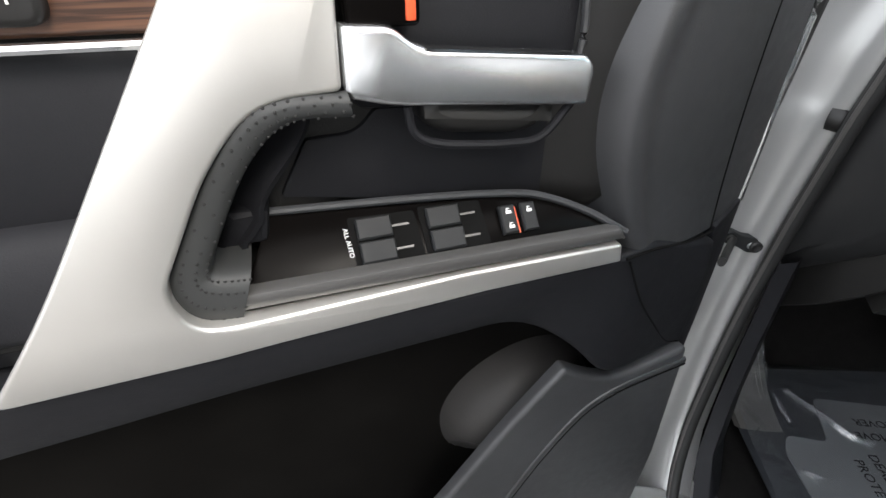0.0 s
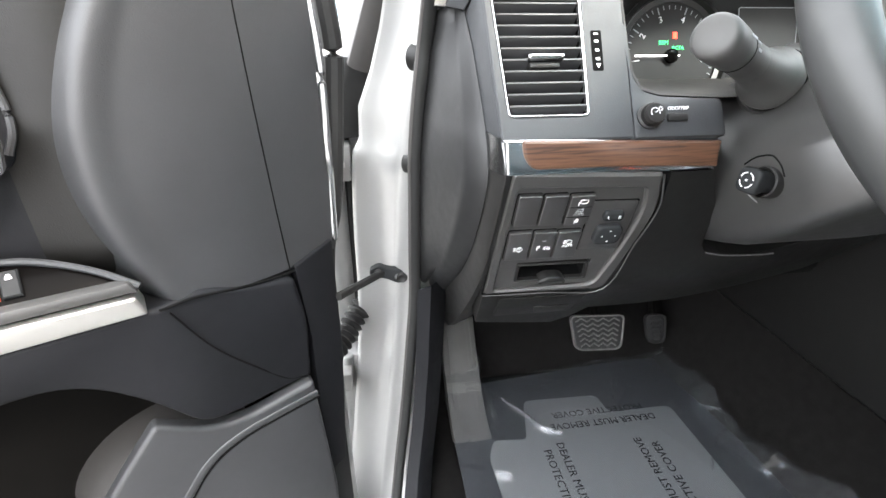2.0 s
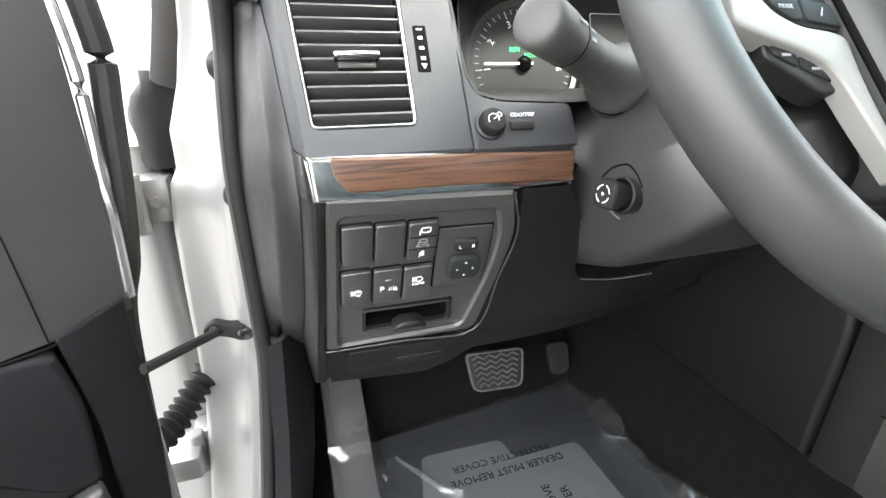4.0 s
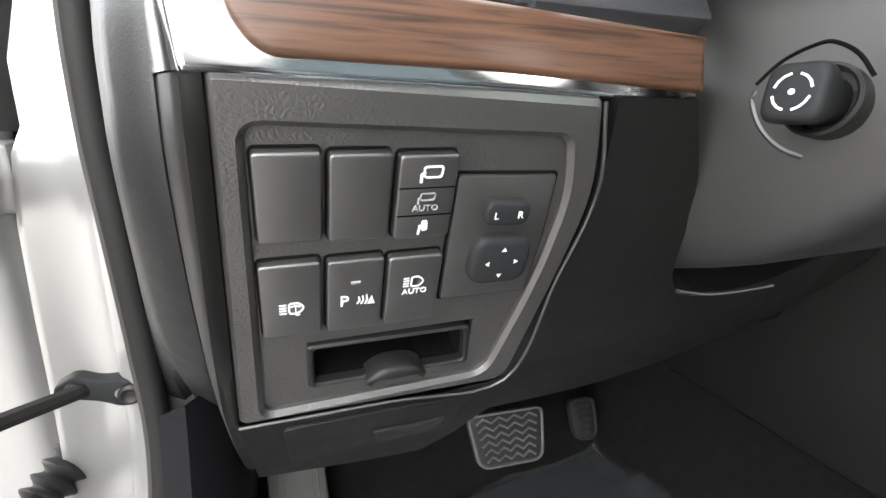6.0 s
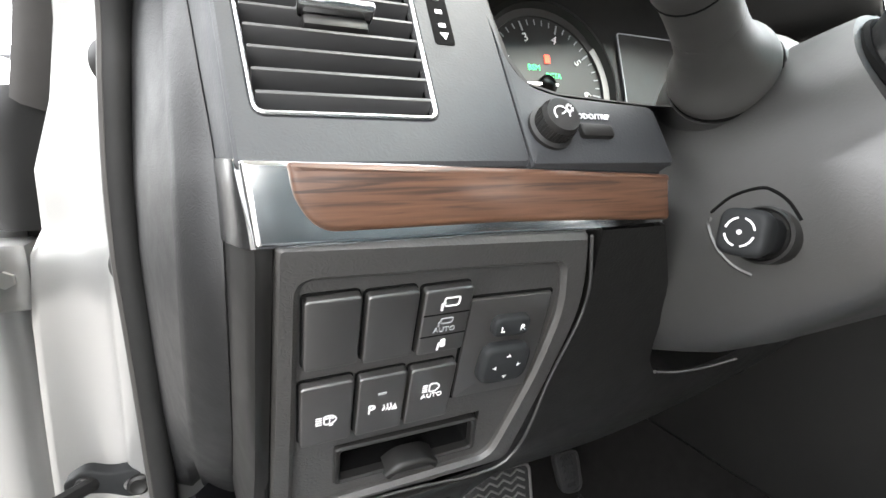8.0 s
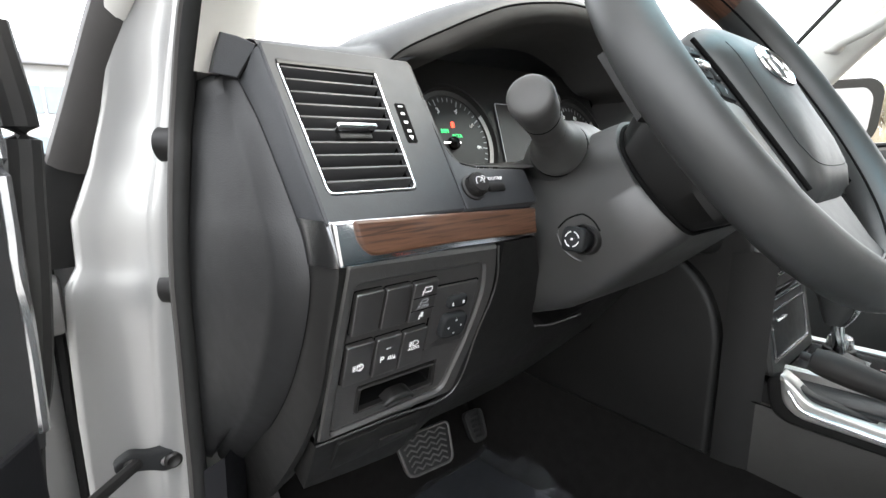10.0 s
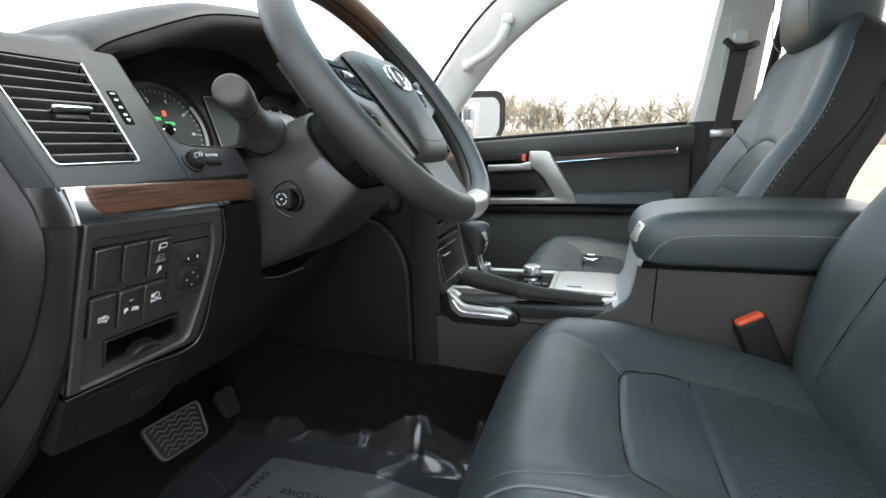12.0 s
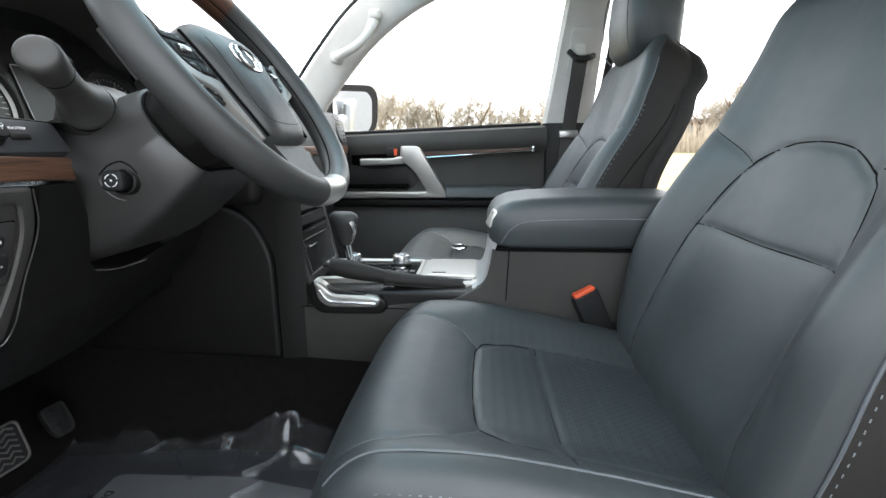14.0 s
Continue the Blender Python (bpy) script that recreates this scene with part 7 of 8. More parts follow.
# seams on the cushion as (across, ahead) lines
CSEAM = [[(-.165, -.80), (-.165, -.56), (-.155, -.50), (-.125, -.462), (-.05, -.452), (.05, -.452), (.110, -.458), (.130, -.49), (.138, -.56), (.138, -.80)],
         [(-.190, -.565), (-.06, -.558), (.139, -.556)],
         [(-.125, -.462), (-.17, -.43), (-.195, -.37), (-.200, -.31)],
         [(.110, -.458), (.150, -.425), (.172, -.37), (.180, -.31)]]
PIPE = [(-.206, -.78), (-.206, -.68), (-.207, -.60), (-.213, -.52), (-.219, -.44), (-.222, -.38), (-.226, -.335), (-.230, -.305)]


def near_line(x, y, lines):
    best = 1.0
    p = Vector((x, y))
    for ln in lines:
        for a, b in zip(ln, ln[1:]):
            a, b = Vector(a), Vector(b)
            d = b - a
            t = max(0, min(1, (p - a).dot(d) / d.length_squared))
            best = min(best, (a + d * t - p).length)
    return best


CREST = [(-.82, .848), (-.73, .862), (-.60, .890), (-.46, .913), (-.40, .9175), (-.36, .9175), (-.30, .9175)]
CREST = [(p.x, p.y) for p in smooth_path([(a, b, 0) for a, b in CREST], 8)]
DIP = [(-.82, .030), (-.60, .036), (-.46, .034), (-.38, .014), (-.32, .003), (-.25, .0)]
DIP = [(p.x, p.y) for p in smooth_path([(a, b, 0) for a, b in DIP], 8)]


def cushion(u, v):
    """u across, v from front to back."""
    s = 2 * u - 1
    if v < .22:
        t = v / .22 * math.pi / 2
        y = -.258 - .102 * (1 - math.cos(t))
        crest = .76 + .1575 * math.sin(t)
    else:
        t = (v - .22) / .78
        y = lerp(-.36, -.80, t)
        crest = curve_at(CREST, y)
    a = abs(s)
    if a < .80:
        x = s / .80 * .232
        f = a / .80
        drop = -curve_at(DIP, y) * (1 - step(.45, .98, f)) + .0
    else:
        g = (a - .80) / .20 * math.pi / 2
        x = math.copysign(.232 + .046 * math.sin(min(g * 1.35, math.pi / 2)), s)
        drop = -.13 * (1 - math.cos(g))
    # round the front corners
    y -= .035 * a ** 4 * step(-.62, -.36, y)
    z = crest + drop
    z = max(z, .74)
    return x, y, z


def cushion_p(u, v):
    x, y, z = cushion(u, v)
    d = near_line(x, y, CSEAM)
    z += .0022 * (1 - math.exp(-d / .012)) - .0022 * math.exp(-(d / .0035) ** 2)
    d2 = near_line(x, y, [PIPE])
    z -= .0014 * math.exp(-(d2 / .004) ** 2) * step(-.30, -.33, y)
    z += .0012 * noise.noise(Vector((x * 9, y * 9, 0))) + .0004 * noise.noise(Vector((x * 40, y * 26, 5)))
    return Vector((x, y, z))


part("cushion", sheet(cushion_p, 120, 110), M_LEATHER, seat, "black leather cushion", smooth=80)


def on_cushion(x, y):
    """The cushion's point over (x, y), by searching along it."""
    u = .5 + .5 * x / .232 * .80
    lo, hi = .10, 1.0
    for _ in range(22):
        mid = (lo + hi) / 2
        if cushion(u, mid)[1] > y:
            lo = mid
        else:
            hi = mid
    return cushion_p(u, lo)


def seam_path(ln, n=5):
    return smooth_path([on_cushion(*p) for p in ln], n)


def fine(ln, n):
    q = smooth_path([(a, b, 0) for a, b in ln], n)
    return [on_cushion(p.x, p.y) for p in q]


part("insert_seam", tube(fine(CSEAM[0], 9), .0011, 6), M_SEAM, seat)
part("cross_seam", tube(fine(CSEAM[1], 9), .0011, 6), M_SEAM, seat)
for ln in CSEAM[2:]:
    part("front_seam", tube(fine(ln, 9), .0010, 6), M_PIPE, seat, "grey seam")
part("piping", tube([p + Vector((0, 0, .001)) for p in fine(PIPE, 9)], .0016, 6), M_PIPE, seat, "grey piping")
st = bmesh.new()
sp = [cushion_p(.5 - .5 * .868, lerp(.20, .98, i / 90)) + Vector((-.0006, 0, .0006)) for i in range(91)]
for a, b in zip(sp[::2], sp[1::2]):
    tube([a, a + (b - a) * .6], .0007, 5, bm=st)
part("stitching", st, M_THREAD, seat, "light stitching along the side")
ins = bmesh.new()
rnd = random.Random(3)
for i in range(26):
    for j in range(34):
        x = -.150 + i * .0107 + (.005 if j % 2 else 0)
        y = -.575 - j * .0062
        if y < -.745 or abs(x + .01) > .135:
            continue
        p = on_cushion(x, y)
        vs = [ins.verts.new(p + Vector((.0011 * math.cos(k * 1.047), .0011 * math.sin(k * 1.047), .0007))) for k in range(6)]
        ins.faces.new(vs)
part("perforation", ins, M_PERFDOT, seat, smooth=0)
part("seat_base", box(-.235, .235, -.80, -.33, .66, .80, .02, 3), M_HARD, seat, "black plastic seat base")
part("seat_rail", box(-.22, -.17, -.82, -.30, .60, .665, .004), M_STEEL, seat)
part("seat_rail", box(.17, .22, -.82, -.30, .60, .665, .004), M_STEEL, seat)

# backrest: height, centre y, half width, bolster reach
BACK = [(.80, -.735, .225, .010), (.88, -.738, .248, .022), (.95, -.764, .258, .040), (1.05, -.806, .262, .062), (1.15, -.848, .260, .052), (1.25, -.884, .252, .026), (1.34, -.908, .236, .012),
        (1.40, -.924, .220, .010), (1.435, -.936, .200, .006), (1.458, -.948, .168, .003), (1.475, -.965, .115, .0)]
BSEAM = [[(-.165, .84), (-.160, 1.00), (-.150, 1.10), (-.122, 1.172), (-.065, 1.207), (0, 1.216), (.065, 1.207), (.122, 1.172), (.150, 1.10), (.160, 1.00), (.165, .84)],
         [(-.155, 1.088), (0, 1.084), (.155, 1.088)],
         [(-.110, 1.183), (-.165, 1.213), (-.238, 1.246)],
         [(.110, 1.183), (.165, 1.213), (.238, 1.246)]]


BY = [(.80, -.90), (1.08, -.945), (1.31, -1.02), (1.40, -1.052), (1.44, -1.048), (1.474, -1.02)]


BSM = smooth_path([(k[0], k[1], k[2]) for k in BACK], 10)
BSB = smooth_path([(k[0], k[3], 0) for k in BACK], 10)


def back_at(z):
    """Centre, half width and bolster reach at a height, smoothed."""
    for p, q, c, d in zip(BSM, BSM[1:], BSB, BSB[1:]):
        if z <= q.x:
            t = max(0, (z - p.x) / max(1e-6, q.x - p.x))
            return [lerp(p.y, q.y, t), lerp(p.z, q.z, t), lerp(c.y, d.y, t)]
    return [BACK[-1][1], BACK[-1][2], BACK[-1][3]]


def section(z):
    """Half a level cut through the backrest: (across, ahead) from the middle to the rear edge."""
    y, w, bol = back_at(z)
    r = curve_at(BY, z) + .035
    f = y + bol
    return smooth_path([(0, y, 0), (w * .30, y - .001, 0), (w * .52, y + .10 * bol, 0), (w * .70, y + .58 * bol, 0), (w * .84, f - .002, 0), (w * .935, f - .008 - .06 * bol, 0), (w * .99, lerp(f, r, .24), 0), (w * 1.0, lerp(f, r, .50), 0), (w * .985, lerp(f, r, .78), 0), (w * .955, r, 0)], 8)


SECTIONS = [section(lerp(.80, 1.474, i / 120)) for i in range(121)]


def back(u, v):
    """u round the section (front, then sides), v up."""
    z = lerp(.80, 1.474, v)
    s = 2 * u - 1
    a = min(.9999, abs(s))
    i = min(119, int(v * 120))
    ft = v * 120 - i
    out = []
    for sec in (SECTIONS[i], SECTIONS[i + 1]):
        k = a * (len(sec) - 1)
        j = int(k)
        out.append(sec[j].lerp(sec[j + 1], k - j))
    p = out[0].lerp(out[1], ft)
    top = step(1.40, 1.474, z)
    fall = .40 * step(1.22, 1.46, z) * max(0, back_at(z)[0] - p.y)
    return math.copysign(p.x, s), p.y - .012 * top, z - .010 * top * (a ** 2) - fall


def back_p(u, v):
    x, y, z = back(u, v)
    if abs(2 * u - 1) < .60:
        d = near_line(x, z, BSEAM)
        y += .0022 * (1 - math.exp(-d / .012)) - .0022 * math.exp(-(d / .0035) ** 2)
    y += .0008 * noise.noise(Vector((x * 9, z * 9, 9)))
    return Vector((x, y, z))


bk = part("backrest", sheet(lambda u, v: back_p(lerp(.17, .83, u), v), 130, 130), M_LEATHER, seat, "black leather backrest", smooth=80)
for sx in (-1, 1):
    part("back_bolster_side", sheet(lambda u, v: back_p(.5 + .5 * sx * lerp(.66, 1.0, u), v), 30, 80), M_VINYL, seat, "plain dark side of the backrest", smooth=80)
    part("side_seam", tube([back_p(.5 + .5 * sx * lerp(.95, .74, i / 24), (lerp(1.30, 1.00, i / 24) - .80) / .674) for i in range(25)], .0011, 6), M_SEAM, seat)


def rear(u, v):
    z = lerp(.80, 1.474, v)
    w = back_at(z)[1]
    return Vector(((2 * u - 1) * w * .97, curve_at(BY, z) - .012 * (1 - (2 * u - 1) ** 2), z - .010 * step(1.40, 1.474, z) * (2 * u - 1) ** 2 - .40 * step(1.22, 1.46, z) * max(0, back_at(z)[0] - curve_at(BY, z))))


part("back_shell", sheet(rear, 24, 30), M_VINYL, seat, "seat back", smooth=60)
part("back_top", loft([[back_p(lerp(.12, .88, i / 30), 1.0) for i in range(31)], [back_p(lerp(.12, .88, i / 30), 1.0).lerp(rear(i / 30, 1.0), .5) + Vector((0, 0, .006)) for i in range(31)], [rear(i / 30, 1.0) for i in range(31)]], closed=False, caps=False), M_LEATHER, seat, smooth=80)
for sx in (0, 1):
    ed = []
    for i in range(25):
        v = i / 24
        p = back_p(sx * 1.0, v)
        q = rear(sx, v)
        ed.append([p, p.lerp(q, .33) + Vector(((.010 if sx else -.010), 0, 0)), p.lerp(q, .75) + Vector(((.006 if sx else -.006), 0, 0)), q])
    part("back_side", loft(ed, closed=False, caps=False), M_VINYL, seat, "leather side of the backrest", smooth=60)


def on_back(x, z):
    v = (z - .80) / .674
    lo, hi = 0.0, .62
    for _ in range(20):
        m_ = (lo + hi) / 2
        if abs(back(.5 + .5 * m_, v)[0]) < abs(x):
            lo = m_
        else:
            hi = m_
    return back_p(.5 + .5 * math.copysign(lo, x), v)


def bfine(ln, n=9):
    q = smooth_path([(a, b, 0) for a, b in ln], n)
    return [on_back(p.x, p.y) for p in q]


for k, ln in enumerate(BSEAM):
    part("back_seam", tube(bfine(ln), .0011, 6), M_SEAM, seat)
for sx in (-1, 1):
    pp = []
    for i in range(40):
        z = lerp(.86, 1.40, i / 39)
        y, w, bol = back_at(z)
        p = back_p(.5 + .5 * sx * .66, (z - .80) / .674)
        pp.append(p + Vector((sx * .001, 0, 0)))
    part("back_piping", tube(pp, .0018, 6), M_PIPE, seat, "grey piping")
st = bmesh.new()
sp = [back_p(.5 - .5 * .685, (lerp(.86, 1.30, i / 80) - .80) / .674) + Vector((-.0008, 0, 0)) for i in range(81)]
for a, b in zip(sp[::2], sp[1::2]):
    tube([a, a + (b - a) * .6], .0007, 5, bm=st)
part("stitching", st, M_THREAD, seat)
hr = []
HRS = [(1.418, .085, .045, -.972), (1.427, .125, .060, -.968), (1.452, .139, .072, -.963), (1.52, .143, .077, -.960), (1.59, .140, .074, -.962), (1.638, .124, .060, -.966), (1.655, .095, .040, -.970)]
for z, w, d, y in HRS:
    hr.append([Vector((math.copysign(abs(math.cos(a)) ** .55, math.cos(a)) * w, y + math.copysign(abs(math.sin(a)) ** .7, math.sin(a)) * d * (1.0 if math.sin(a) < 0 else .9), z)) for a in [2 * math.pi * i / 36 for i in range(36)]])
head = part("headrest", loft(hr), M_LEATHER, seat, "padded leather headrest", smooth=70)
for sx in (-1, 1):
    part("post", tube([(sx * .06, -.965, 1.40), (sx * .06, -.962, 1.47)], .006, 10), M_CHROME, head, "chrome headrest post")
    part("headrest_seam", tube(smooth_path([Vector((sx * w * .80, y + d * .93, z)) for z, w, d, y in HRS[1:-1]], 5), .0018, 6), M_PIPE, head)
far_seat = copy_thing(seat, pose(.385, .078, .010))
tagged(far_seat, "black leather passenger seat with upright backrest and headrest", "car seat", "front seats")

# buckle beside the cushion
bu = thing("belt_buckle", axes((-.120, -.660, .934), (.22, -.88, .42), (-.05, .42, .90)) @ pose(0, 0, 0), "black seat belt buckle with orange button", "belt buckle")
part("body", box(-.026, .026, -.095, .0, -.012, .012, .006, 3), M_KEY, bu)
part("button", box(-.022, .022, -.004, .007, -.0095, .0095, .0045, 4), M_ORANGE, bu, "orange red release button")
badge = thing("chrome_badge", pose(.405, -.395, .902, 0, 0, 15), "chrome oval ring lying on the far seat", "badge")
part("ring", tube([Vector((.030 * math.cos(a), .022 * math.sin(a), .004)) for a in [2 * math.pi * i / 36 for i in range(36)]], .0042, 8, closed=True), M_CHROME, badge)
part("centre", tube([(-.016, .0, .004), (.0, .012, .008), (.016, 0, .004)], .006, 8), M_SMOOTH, badge)


# ---- centre console ----
con = thing("centre_console", pose(0, 0, 0), "black centre console with silver trim and padded arm rest", "centre console")
part("side_wall", plate(rounded([(-.055, .775, .01), (-1.0, .72, .01), (-1.0, 1.012, .01), (-.4835, 1.014, .002), (-.4800, .985, .01), (-.4735, .956, .012), (-.462, .938, .012), (-.440, .926, .02), (-.40, .905, .03), (-.30, .896, .03), (-.10, .890, .004), (-.055, .890, .01)], .01),
     lambda a, b, d: Vector((-.105 + d, a, b)), .20, .004), M_CONSOLE, con, "black console side")
part("side_line", tube([(-.1055, -.06, .8885), (-.1055, -.30, .8885), (-.1055, -.34, .884)], .0012, 6), M_SEAM, con)
part("side_joint", tube([(-.1055, -.512, .91), (-.1055, -.516, 1.012)], .0012, 6), M_SEAM, con)
part("top_base", plate(rounded([(-.100, -.075, .02), (.125, -.075, .02), (.125, -.49, .01), (-.100, -.49, .02)], .02), lambda a, b, d: Vector((a, b, .922 - d)), .05, .006, 3), M_HARD, con)
FRAME = rounded([(-.055, -.082, .02), (.125, -.082, .02), (.130, -.330, .02), (-.030, -.330, .02)], .02)
FIN = rounded([(-.042, -.097, .015), (.112, -.097, .015), (.115, -.318, .015), (-.018, -.318, .015)], .015)
part("shift_frame", frame_plate(FRAME, FIN, lambda a, b, d: Vector((a, b, .936 - d)), .018, .003), M_SILVER, con, "silver frame round the shifter")
part("shift_plate", plate(FIN, lambda a, b, d: Vector((a, b, .930 - d)), .006), M_PIANO, con, "gloss black shifter plate")
for i in range(4):
    part("gate_line", box(.048, .052 + .02 * (i % 2), -.118 - i * .045, -.150 - i * .045, .9298, .9312), M_CHROME, con)
trayf = part("tray_frame", plate(rounded([(-.055, -.325, .015), (.135, -.325, .015), (.135, -.478, .01), (-.062, -.478, .015)], .012), lambda a, b, d: Vector((a, b, .934 - d)), .02, .005, 3), M_SILVER, con, "silver tray surround")
trl = part("tray_lid", plate(rounded([(-.030, -.340), (.118, -.340), (.118, -.452), (-.034, -.452)], .008), lambda a, b, d: Vector((a, b, .9395 - d)), .006, .002), M_SILVER, con, "silver tray lid")
part("lid_notch", box(-.012, -.006, -.385, -.355, .9394, .9402), M_SMOOTH, trl)
for i in range(3):
    part("tray_button", box(.010 + i * .0, .030, -.268 - i * .016, -.280 - i * .016, .930, .934, .001), M_SMOOTH, con)
for x, y, r in ((.098, -.268, .021), (.100, -.150, .018)):
    kd = part("mode_knob", lathe([(r, .93), (r, .944), (r * .93, .952), (r * .80, .954), (0, .954)], pose(x, y, 0), 28), M_SATIN, con, "satin round mode knob")
    part("knob_skirt", lathe([(r * 1.2, .928), (r * 1.2, .934), (r * 1.0, .936)], pose(x, y, 0), 28), M_SMOOTH, kd)
for i in range(3):
    part("front_key", box(-.045 + i * .036, -.013 + i * .036, -.088, -.112, .934, .941, .002), M_SMOOTH, con, "black key by the shifter")
# shifter
shf = thing("gear_shifter", pose(.045, -.160, .93), "automatic shifter with chrome shaft and leather knob", "gear shifter")
part("boot", lathe([(.034, 0), (.032, .004), (.020, .010), (.012, .014)], Matrix.Identity(4), 20), M_SMOOTH, shf)
part("shaft", tube([(0, 0, .005), (-.002, .004, .035), (-.006, .010, .075)], .0085, 14), M_CHROME, shf, "chrome shaft")
kb_ = []
for z, rx, ry, oy in ((.060, .011, .013, .010), (.072, .014, .018, .010), (.090, .016, .023, .010), (.108, .019, .030, .010), (.120, .020, .034, .012), (.130, .018, .032, .014), (.136, .010, .020, .014)):
    kb_.append([Vector((-.008 + rx * math.cos(a), oy + ry * math.sin(a), z)) for a in [2 * math.pi * i / 24 for i in range(24)]])
kp = part("knob", loft(kb_), M_RIMLE, shf, "black leather knob", smooth=60)
part("knob_trim", tube(smooth_path([(-.026, -.010, .118), (-.024, -.016, .10), (-.020, -.012, .08), (-.014, -.002, .062)], 6), lambda s: lerp(.0095, .005, s), 12, up=(-.3, -1, 0), flat=.45), M_SATIN, kp, "satin trim on the knob")
# handbrake with its silver bracket and boot
hbk = thing("handbrake", pose(0, 0, 0), "black leather handbrake lever in a silver bracket", "handbrake")
HB_ = [(-.124, .950, .006), (-.142, .940, .01), (-.162, .920, .012), (-.246, .916, .01), (-.262, .911, .006), (-.254, .893, .01), (-.150, .892, .012), (-.131, .908, .01)]
part("bracket", plate(rounded(HB_, .008), lambda a, b, d: Vector((-.120 + d, a, b)), .028, .006, 3), M_SILVER, hbk, "satin silver bracket")
part("bracket_step", tube(smooth_path([(-.122, -.138, .930), (-.123, -.158, .908), (-.123, -.20, .905), (-.123, -.252, .903)], 5), .003, 8), M_SATIN, hbk)
part("socket", plate(rounded([(-.108, .936, .012), (-.116, .892, .02), (-.134, .877, .015), (-.262, .878, .015), (-.275, .893, .01), (-.266, .912, .01), (-.16, .926, .01), (-.13, .946, .01)], .01), lambda a, b, d: Vector((-.114 + d, a, b)), .020, .005, 3), M_HARD, hbk)
lvp = smooth_path([(-.088, -.152, .972), (-.086, -.175, .967), (-.080, -.21, .958), (-.072, -.255, .947), (-.064, -.285, .938)], 6)
part("lever", tube(lvp, lambda s: .0145 + .0045 * math.sin(math.pi * min(1, s * 1.2 + .12)), 16), M_VINYL, hbk, "leather covered lever", smooth=60)
part("release", lathe([(.006, 0), (.006, .010), (.004, .012), (0, .012)], Matrix.Translation((-.088, -.150, .972)) @ Vector((-.05, .98, .18)).to_track_quat('Z', 'Y').to_matrix().to_4x4(), 14), M_SMOOTH, hbk, "black release button")
bt_ = smooth_path([(-.070, -.262, .944), (-.062, -.31, .936), (-.054, -.37, .930), (-.046, -.44, .924), (-.044, -.47, .920)], 10)
part("boot", tube(bt_, lambda s: lerp(.0215, .011, s ** .8) + .0006 * math.sin(s * 60), 16, flat=.8), M_VINYL, hbk, "creased black leather boot", smooth=50)
for k in range(3):
    part("crease", tube([p + Vector((-.017 + .012 * i / len(bt_) - .001 * k, 0, .004 - .006 * k)) for i, p in enumerate(bt_)], .0014, 6), M_VINYL, hbk)

# arm rest box
front_curve = smooth_path([(0, -.444, .930), (0, -.458, .937), (0, -.469, .955), (0, -.475, .985), (0, -.479, 1.015), (0, -.484, 1.042)], 5)
part("arm_front", loft([[Vector((x, p.y + o, p.z)) for x, o in ((-.1010, -.012), (-.1000, -.007), (-.096, -.003), (-.090, -.001), (-.080, 0), (.105, 0), (.120, -.006), (.125, -.03))] for p in front_curve], closed=False, caps=False), M_SILVERP, con, "silver curved front of the arm rest", smooth=70)
lid = []
for y, z1, z0, ins_ in ((-.474, 1.060, 1.044, .034), (-.477, 1.072, 1.034, .022), (-.484, 1.086, 1.026, .012), (-.497, 1.098, 1.020, .004), (-.520, 1.107, 1.017, .001), (-.56, 1.113, 1.017, 0), (-.64, 1.117, 1.017, 0), (-.75, 1.117, 1.017, 0), (-.86, 1.115, 1.017, 0), (-.90, 1.105, 1.018, .004), (-.912, 1.085, 1.022, .012)):
    x0, x1 = -.118 + ins_, .130 - ins_
    ring = rounded([(x0 + .006, z0, .012), (x1 - .006, z0, .012), (x1, lerp(z0, z1, .55), .02), (x1 - .016, z1, .03), (x0 + .016, z1, .03), (x0, lerp(z0, z1, .55), .02)], .02, 5)
    lid.append([Vector((p.x, y, p.y)) for p in ring])
lid_o = part("arm_rest_lid", loft(lid), M_LEATHER, con, "padded black leather lid", smooth=60)
part("lid_seam", tube(smooth_path([(-.1165, -.500, 1.030), (-.1185, -.52, 1.058), (-.1175, -.56, 1.072), (-.1175, -.70, 1.077), (-.1175, -.90, 1.076)], 6), .0010, 6), M_THREAD, lid_o, "stitched seam")
part("lid_latch", box(-.020, .020, -.018, .018, -.006, .006, .004, 3, m=axes((-.078, -.484, 1.072), (1, .12, 0), (0, -.45, .9))), M_SILVER, lid_o, "satin latch plate")
part("arm_shadow_gap", box(-.1045, .124, -.90, -.49, 1.010, 1.018), M_SEAM, con)

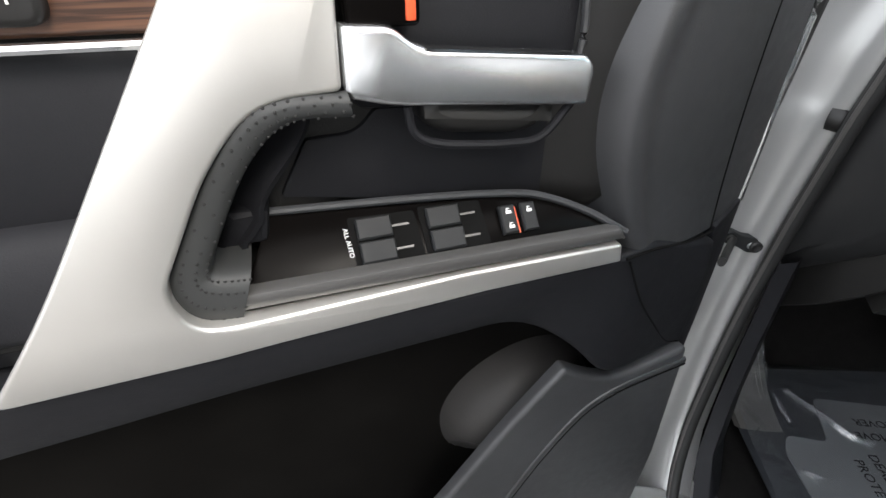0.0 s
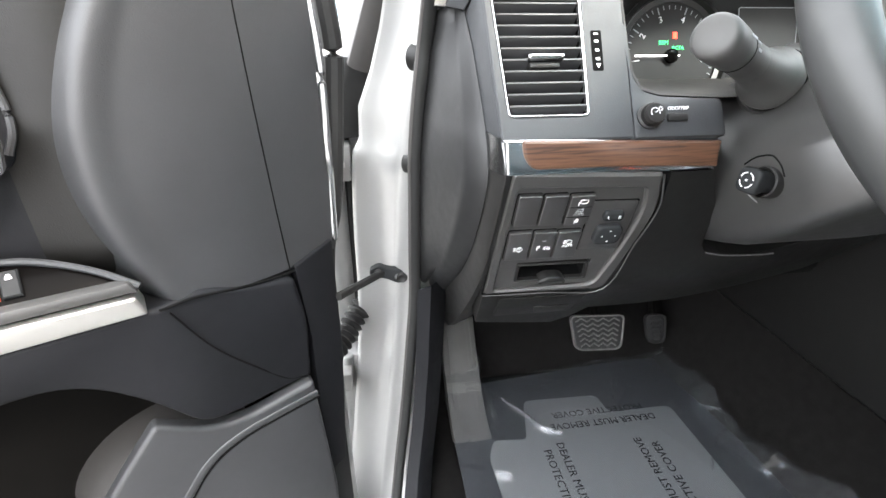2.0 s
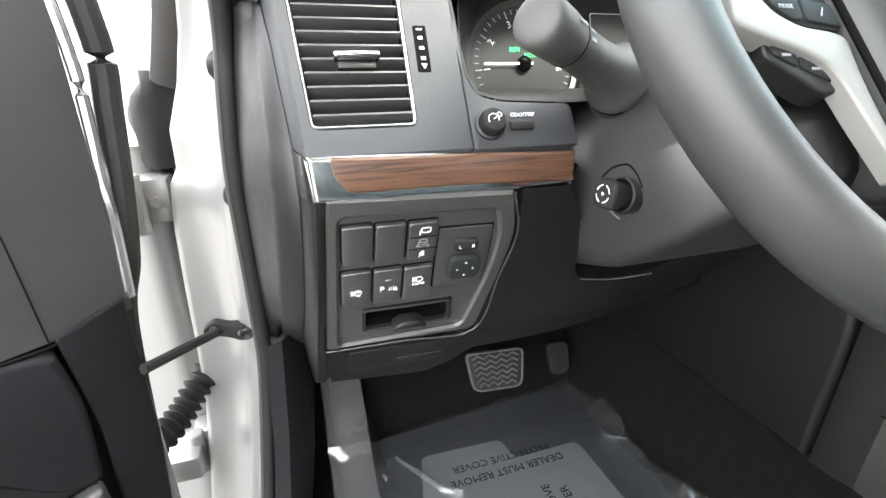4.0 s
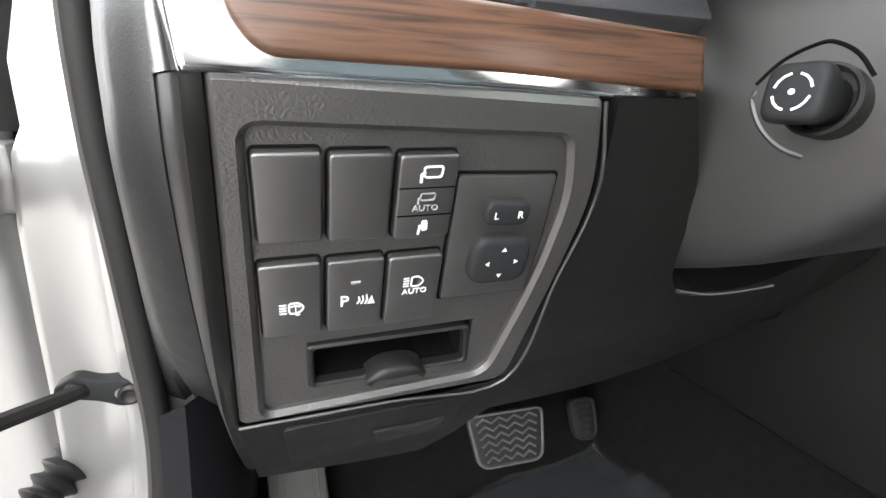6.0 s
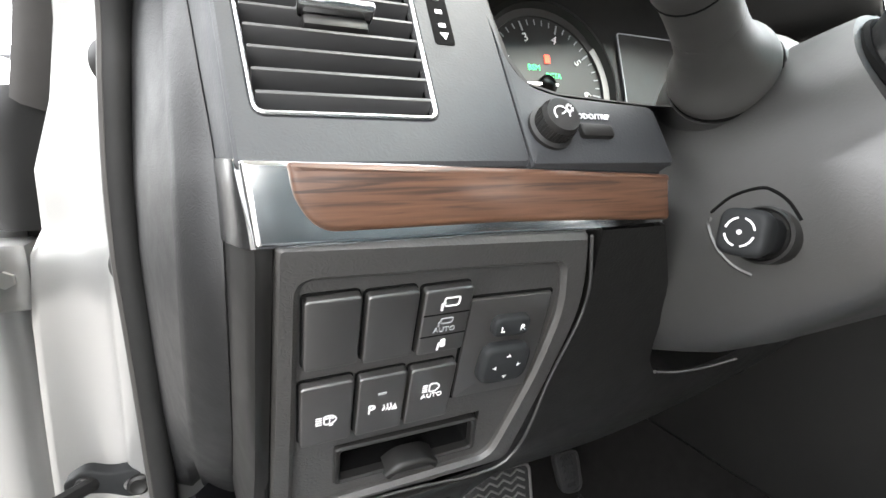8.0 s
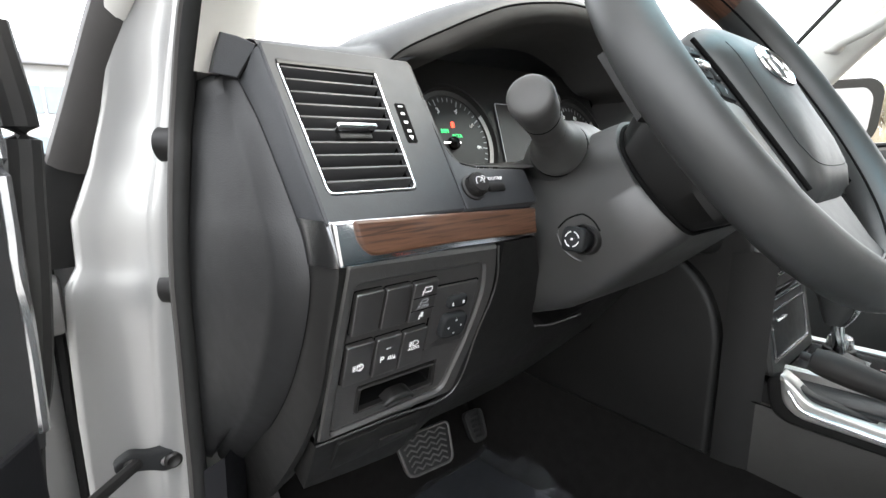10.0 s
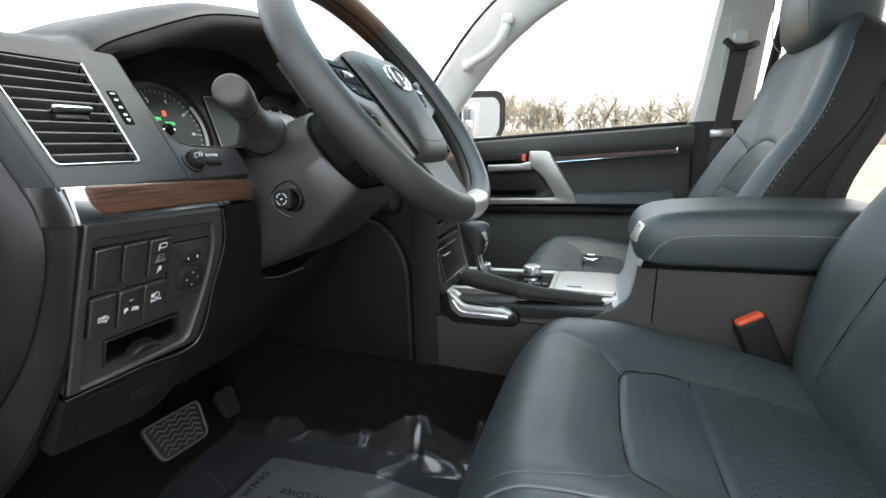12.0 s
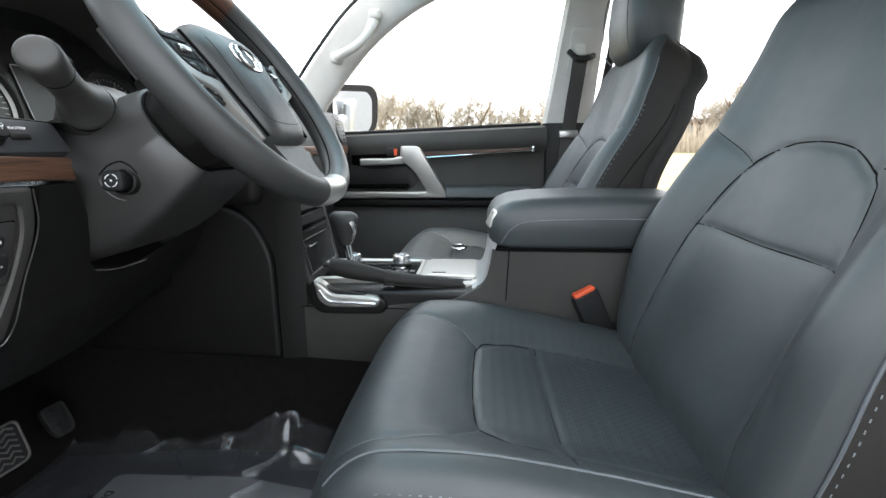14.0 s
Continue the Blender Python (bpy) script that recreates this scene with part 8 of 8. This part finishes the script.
# centre stack, from the knee panel to the console
stk = thing("centre_stack", pose(0, 0, 0), "dark centre stack with rows of keys", "centre stack")
STO = [(-.10, .93), (.10, .93), (.105, 1.20), (-.105, 1.20)]
part("face", plate(rounded(STO, .01), lambda a, b, d: Vector((a, -.112 + .22 * (b - .93) + d, b)), .12, .006, 3), M_SMOOTH, stk)
part("face_frame", frame_plate(rounded(STO, .01), rounded([(-.086, .95), (.086, .95), (.09, 1.18), (-.09, 1.18)], .008), lambda a, b, d: Vector((a, -.115 + .22 * (b - .93) + d, b)), .006, .002), M_GREYPL, stk)
part("drawer_line", frame_plate(rounded([(-.080, .952), (.080, .952), (.083, 1.022), (-.083, 1.022)], .004), rounded([(-.0785, .9535), (.0785, .9535), (.0815, 1.0205), (-.0815, 1.0205)], .003), lambda a, b, d: Vector((a, -.1165 + .22 * (b - .93) + d, b)), .003), M_SATIN, stk, "thin bright line round a drawer")
part("drawer_pull", box(-.055, -.015, -.118 + .22 * .075, -.112 + .22 * .075, 1.003, 1.006, .001), M_SATIN, stk)
for z in (1.045, 1.075):
    part("key_bar", box(-.078, .078, -.118 + .22 * (z - .93), -.110 + .22 * (z - .93), z - .0045, z + .0045, .002), M_PIANO, stk)
    part("row_line", box(-.078, .078, -.120 + .22 * (z - .93), -.117 + .22 * (z - .93), z - .008, z - .0068), M_SATIN, stk)
part("upper_face", box(-.13, .13, -.03, .10, 1.10, 1.30, .02, 3), M_SMOOTH, stk)
cheek = []
for y, x, z1 in ((-.104, -.103, 1.11), (-.075, -.112, 1.115), (-.048, -.114, 1.11)):
    cheek.append([Vector((x, y, .775)), Vector((x, y, .93)), Vector((x, y, z1))])
part("stack_cheek", loft(cheek, closed=False, caps=False), M_HARD, stk, smooth=60)
part("knee_bolster", plate(rounded([(-.045, .775, .01), (-.045, 1.00, .06), (.0, 1.085, .06), (.10, 1.11, .03), (.34, 1.10, .02), (.36, .80, .02)], .02),
     lambda a, b, d: Vector((-.120 - .10 * max(0, a) ** 1.0 + d, a, b)), .10, .010, 4), M_HARD, stk, "black padded knee side panel")
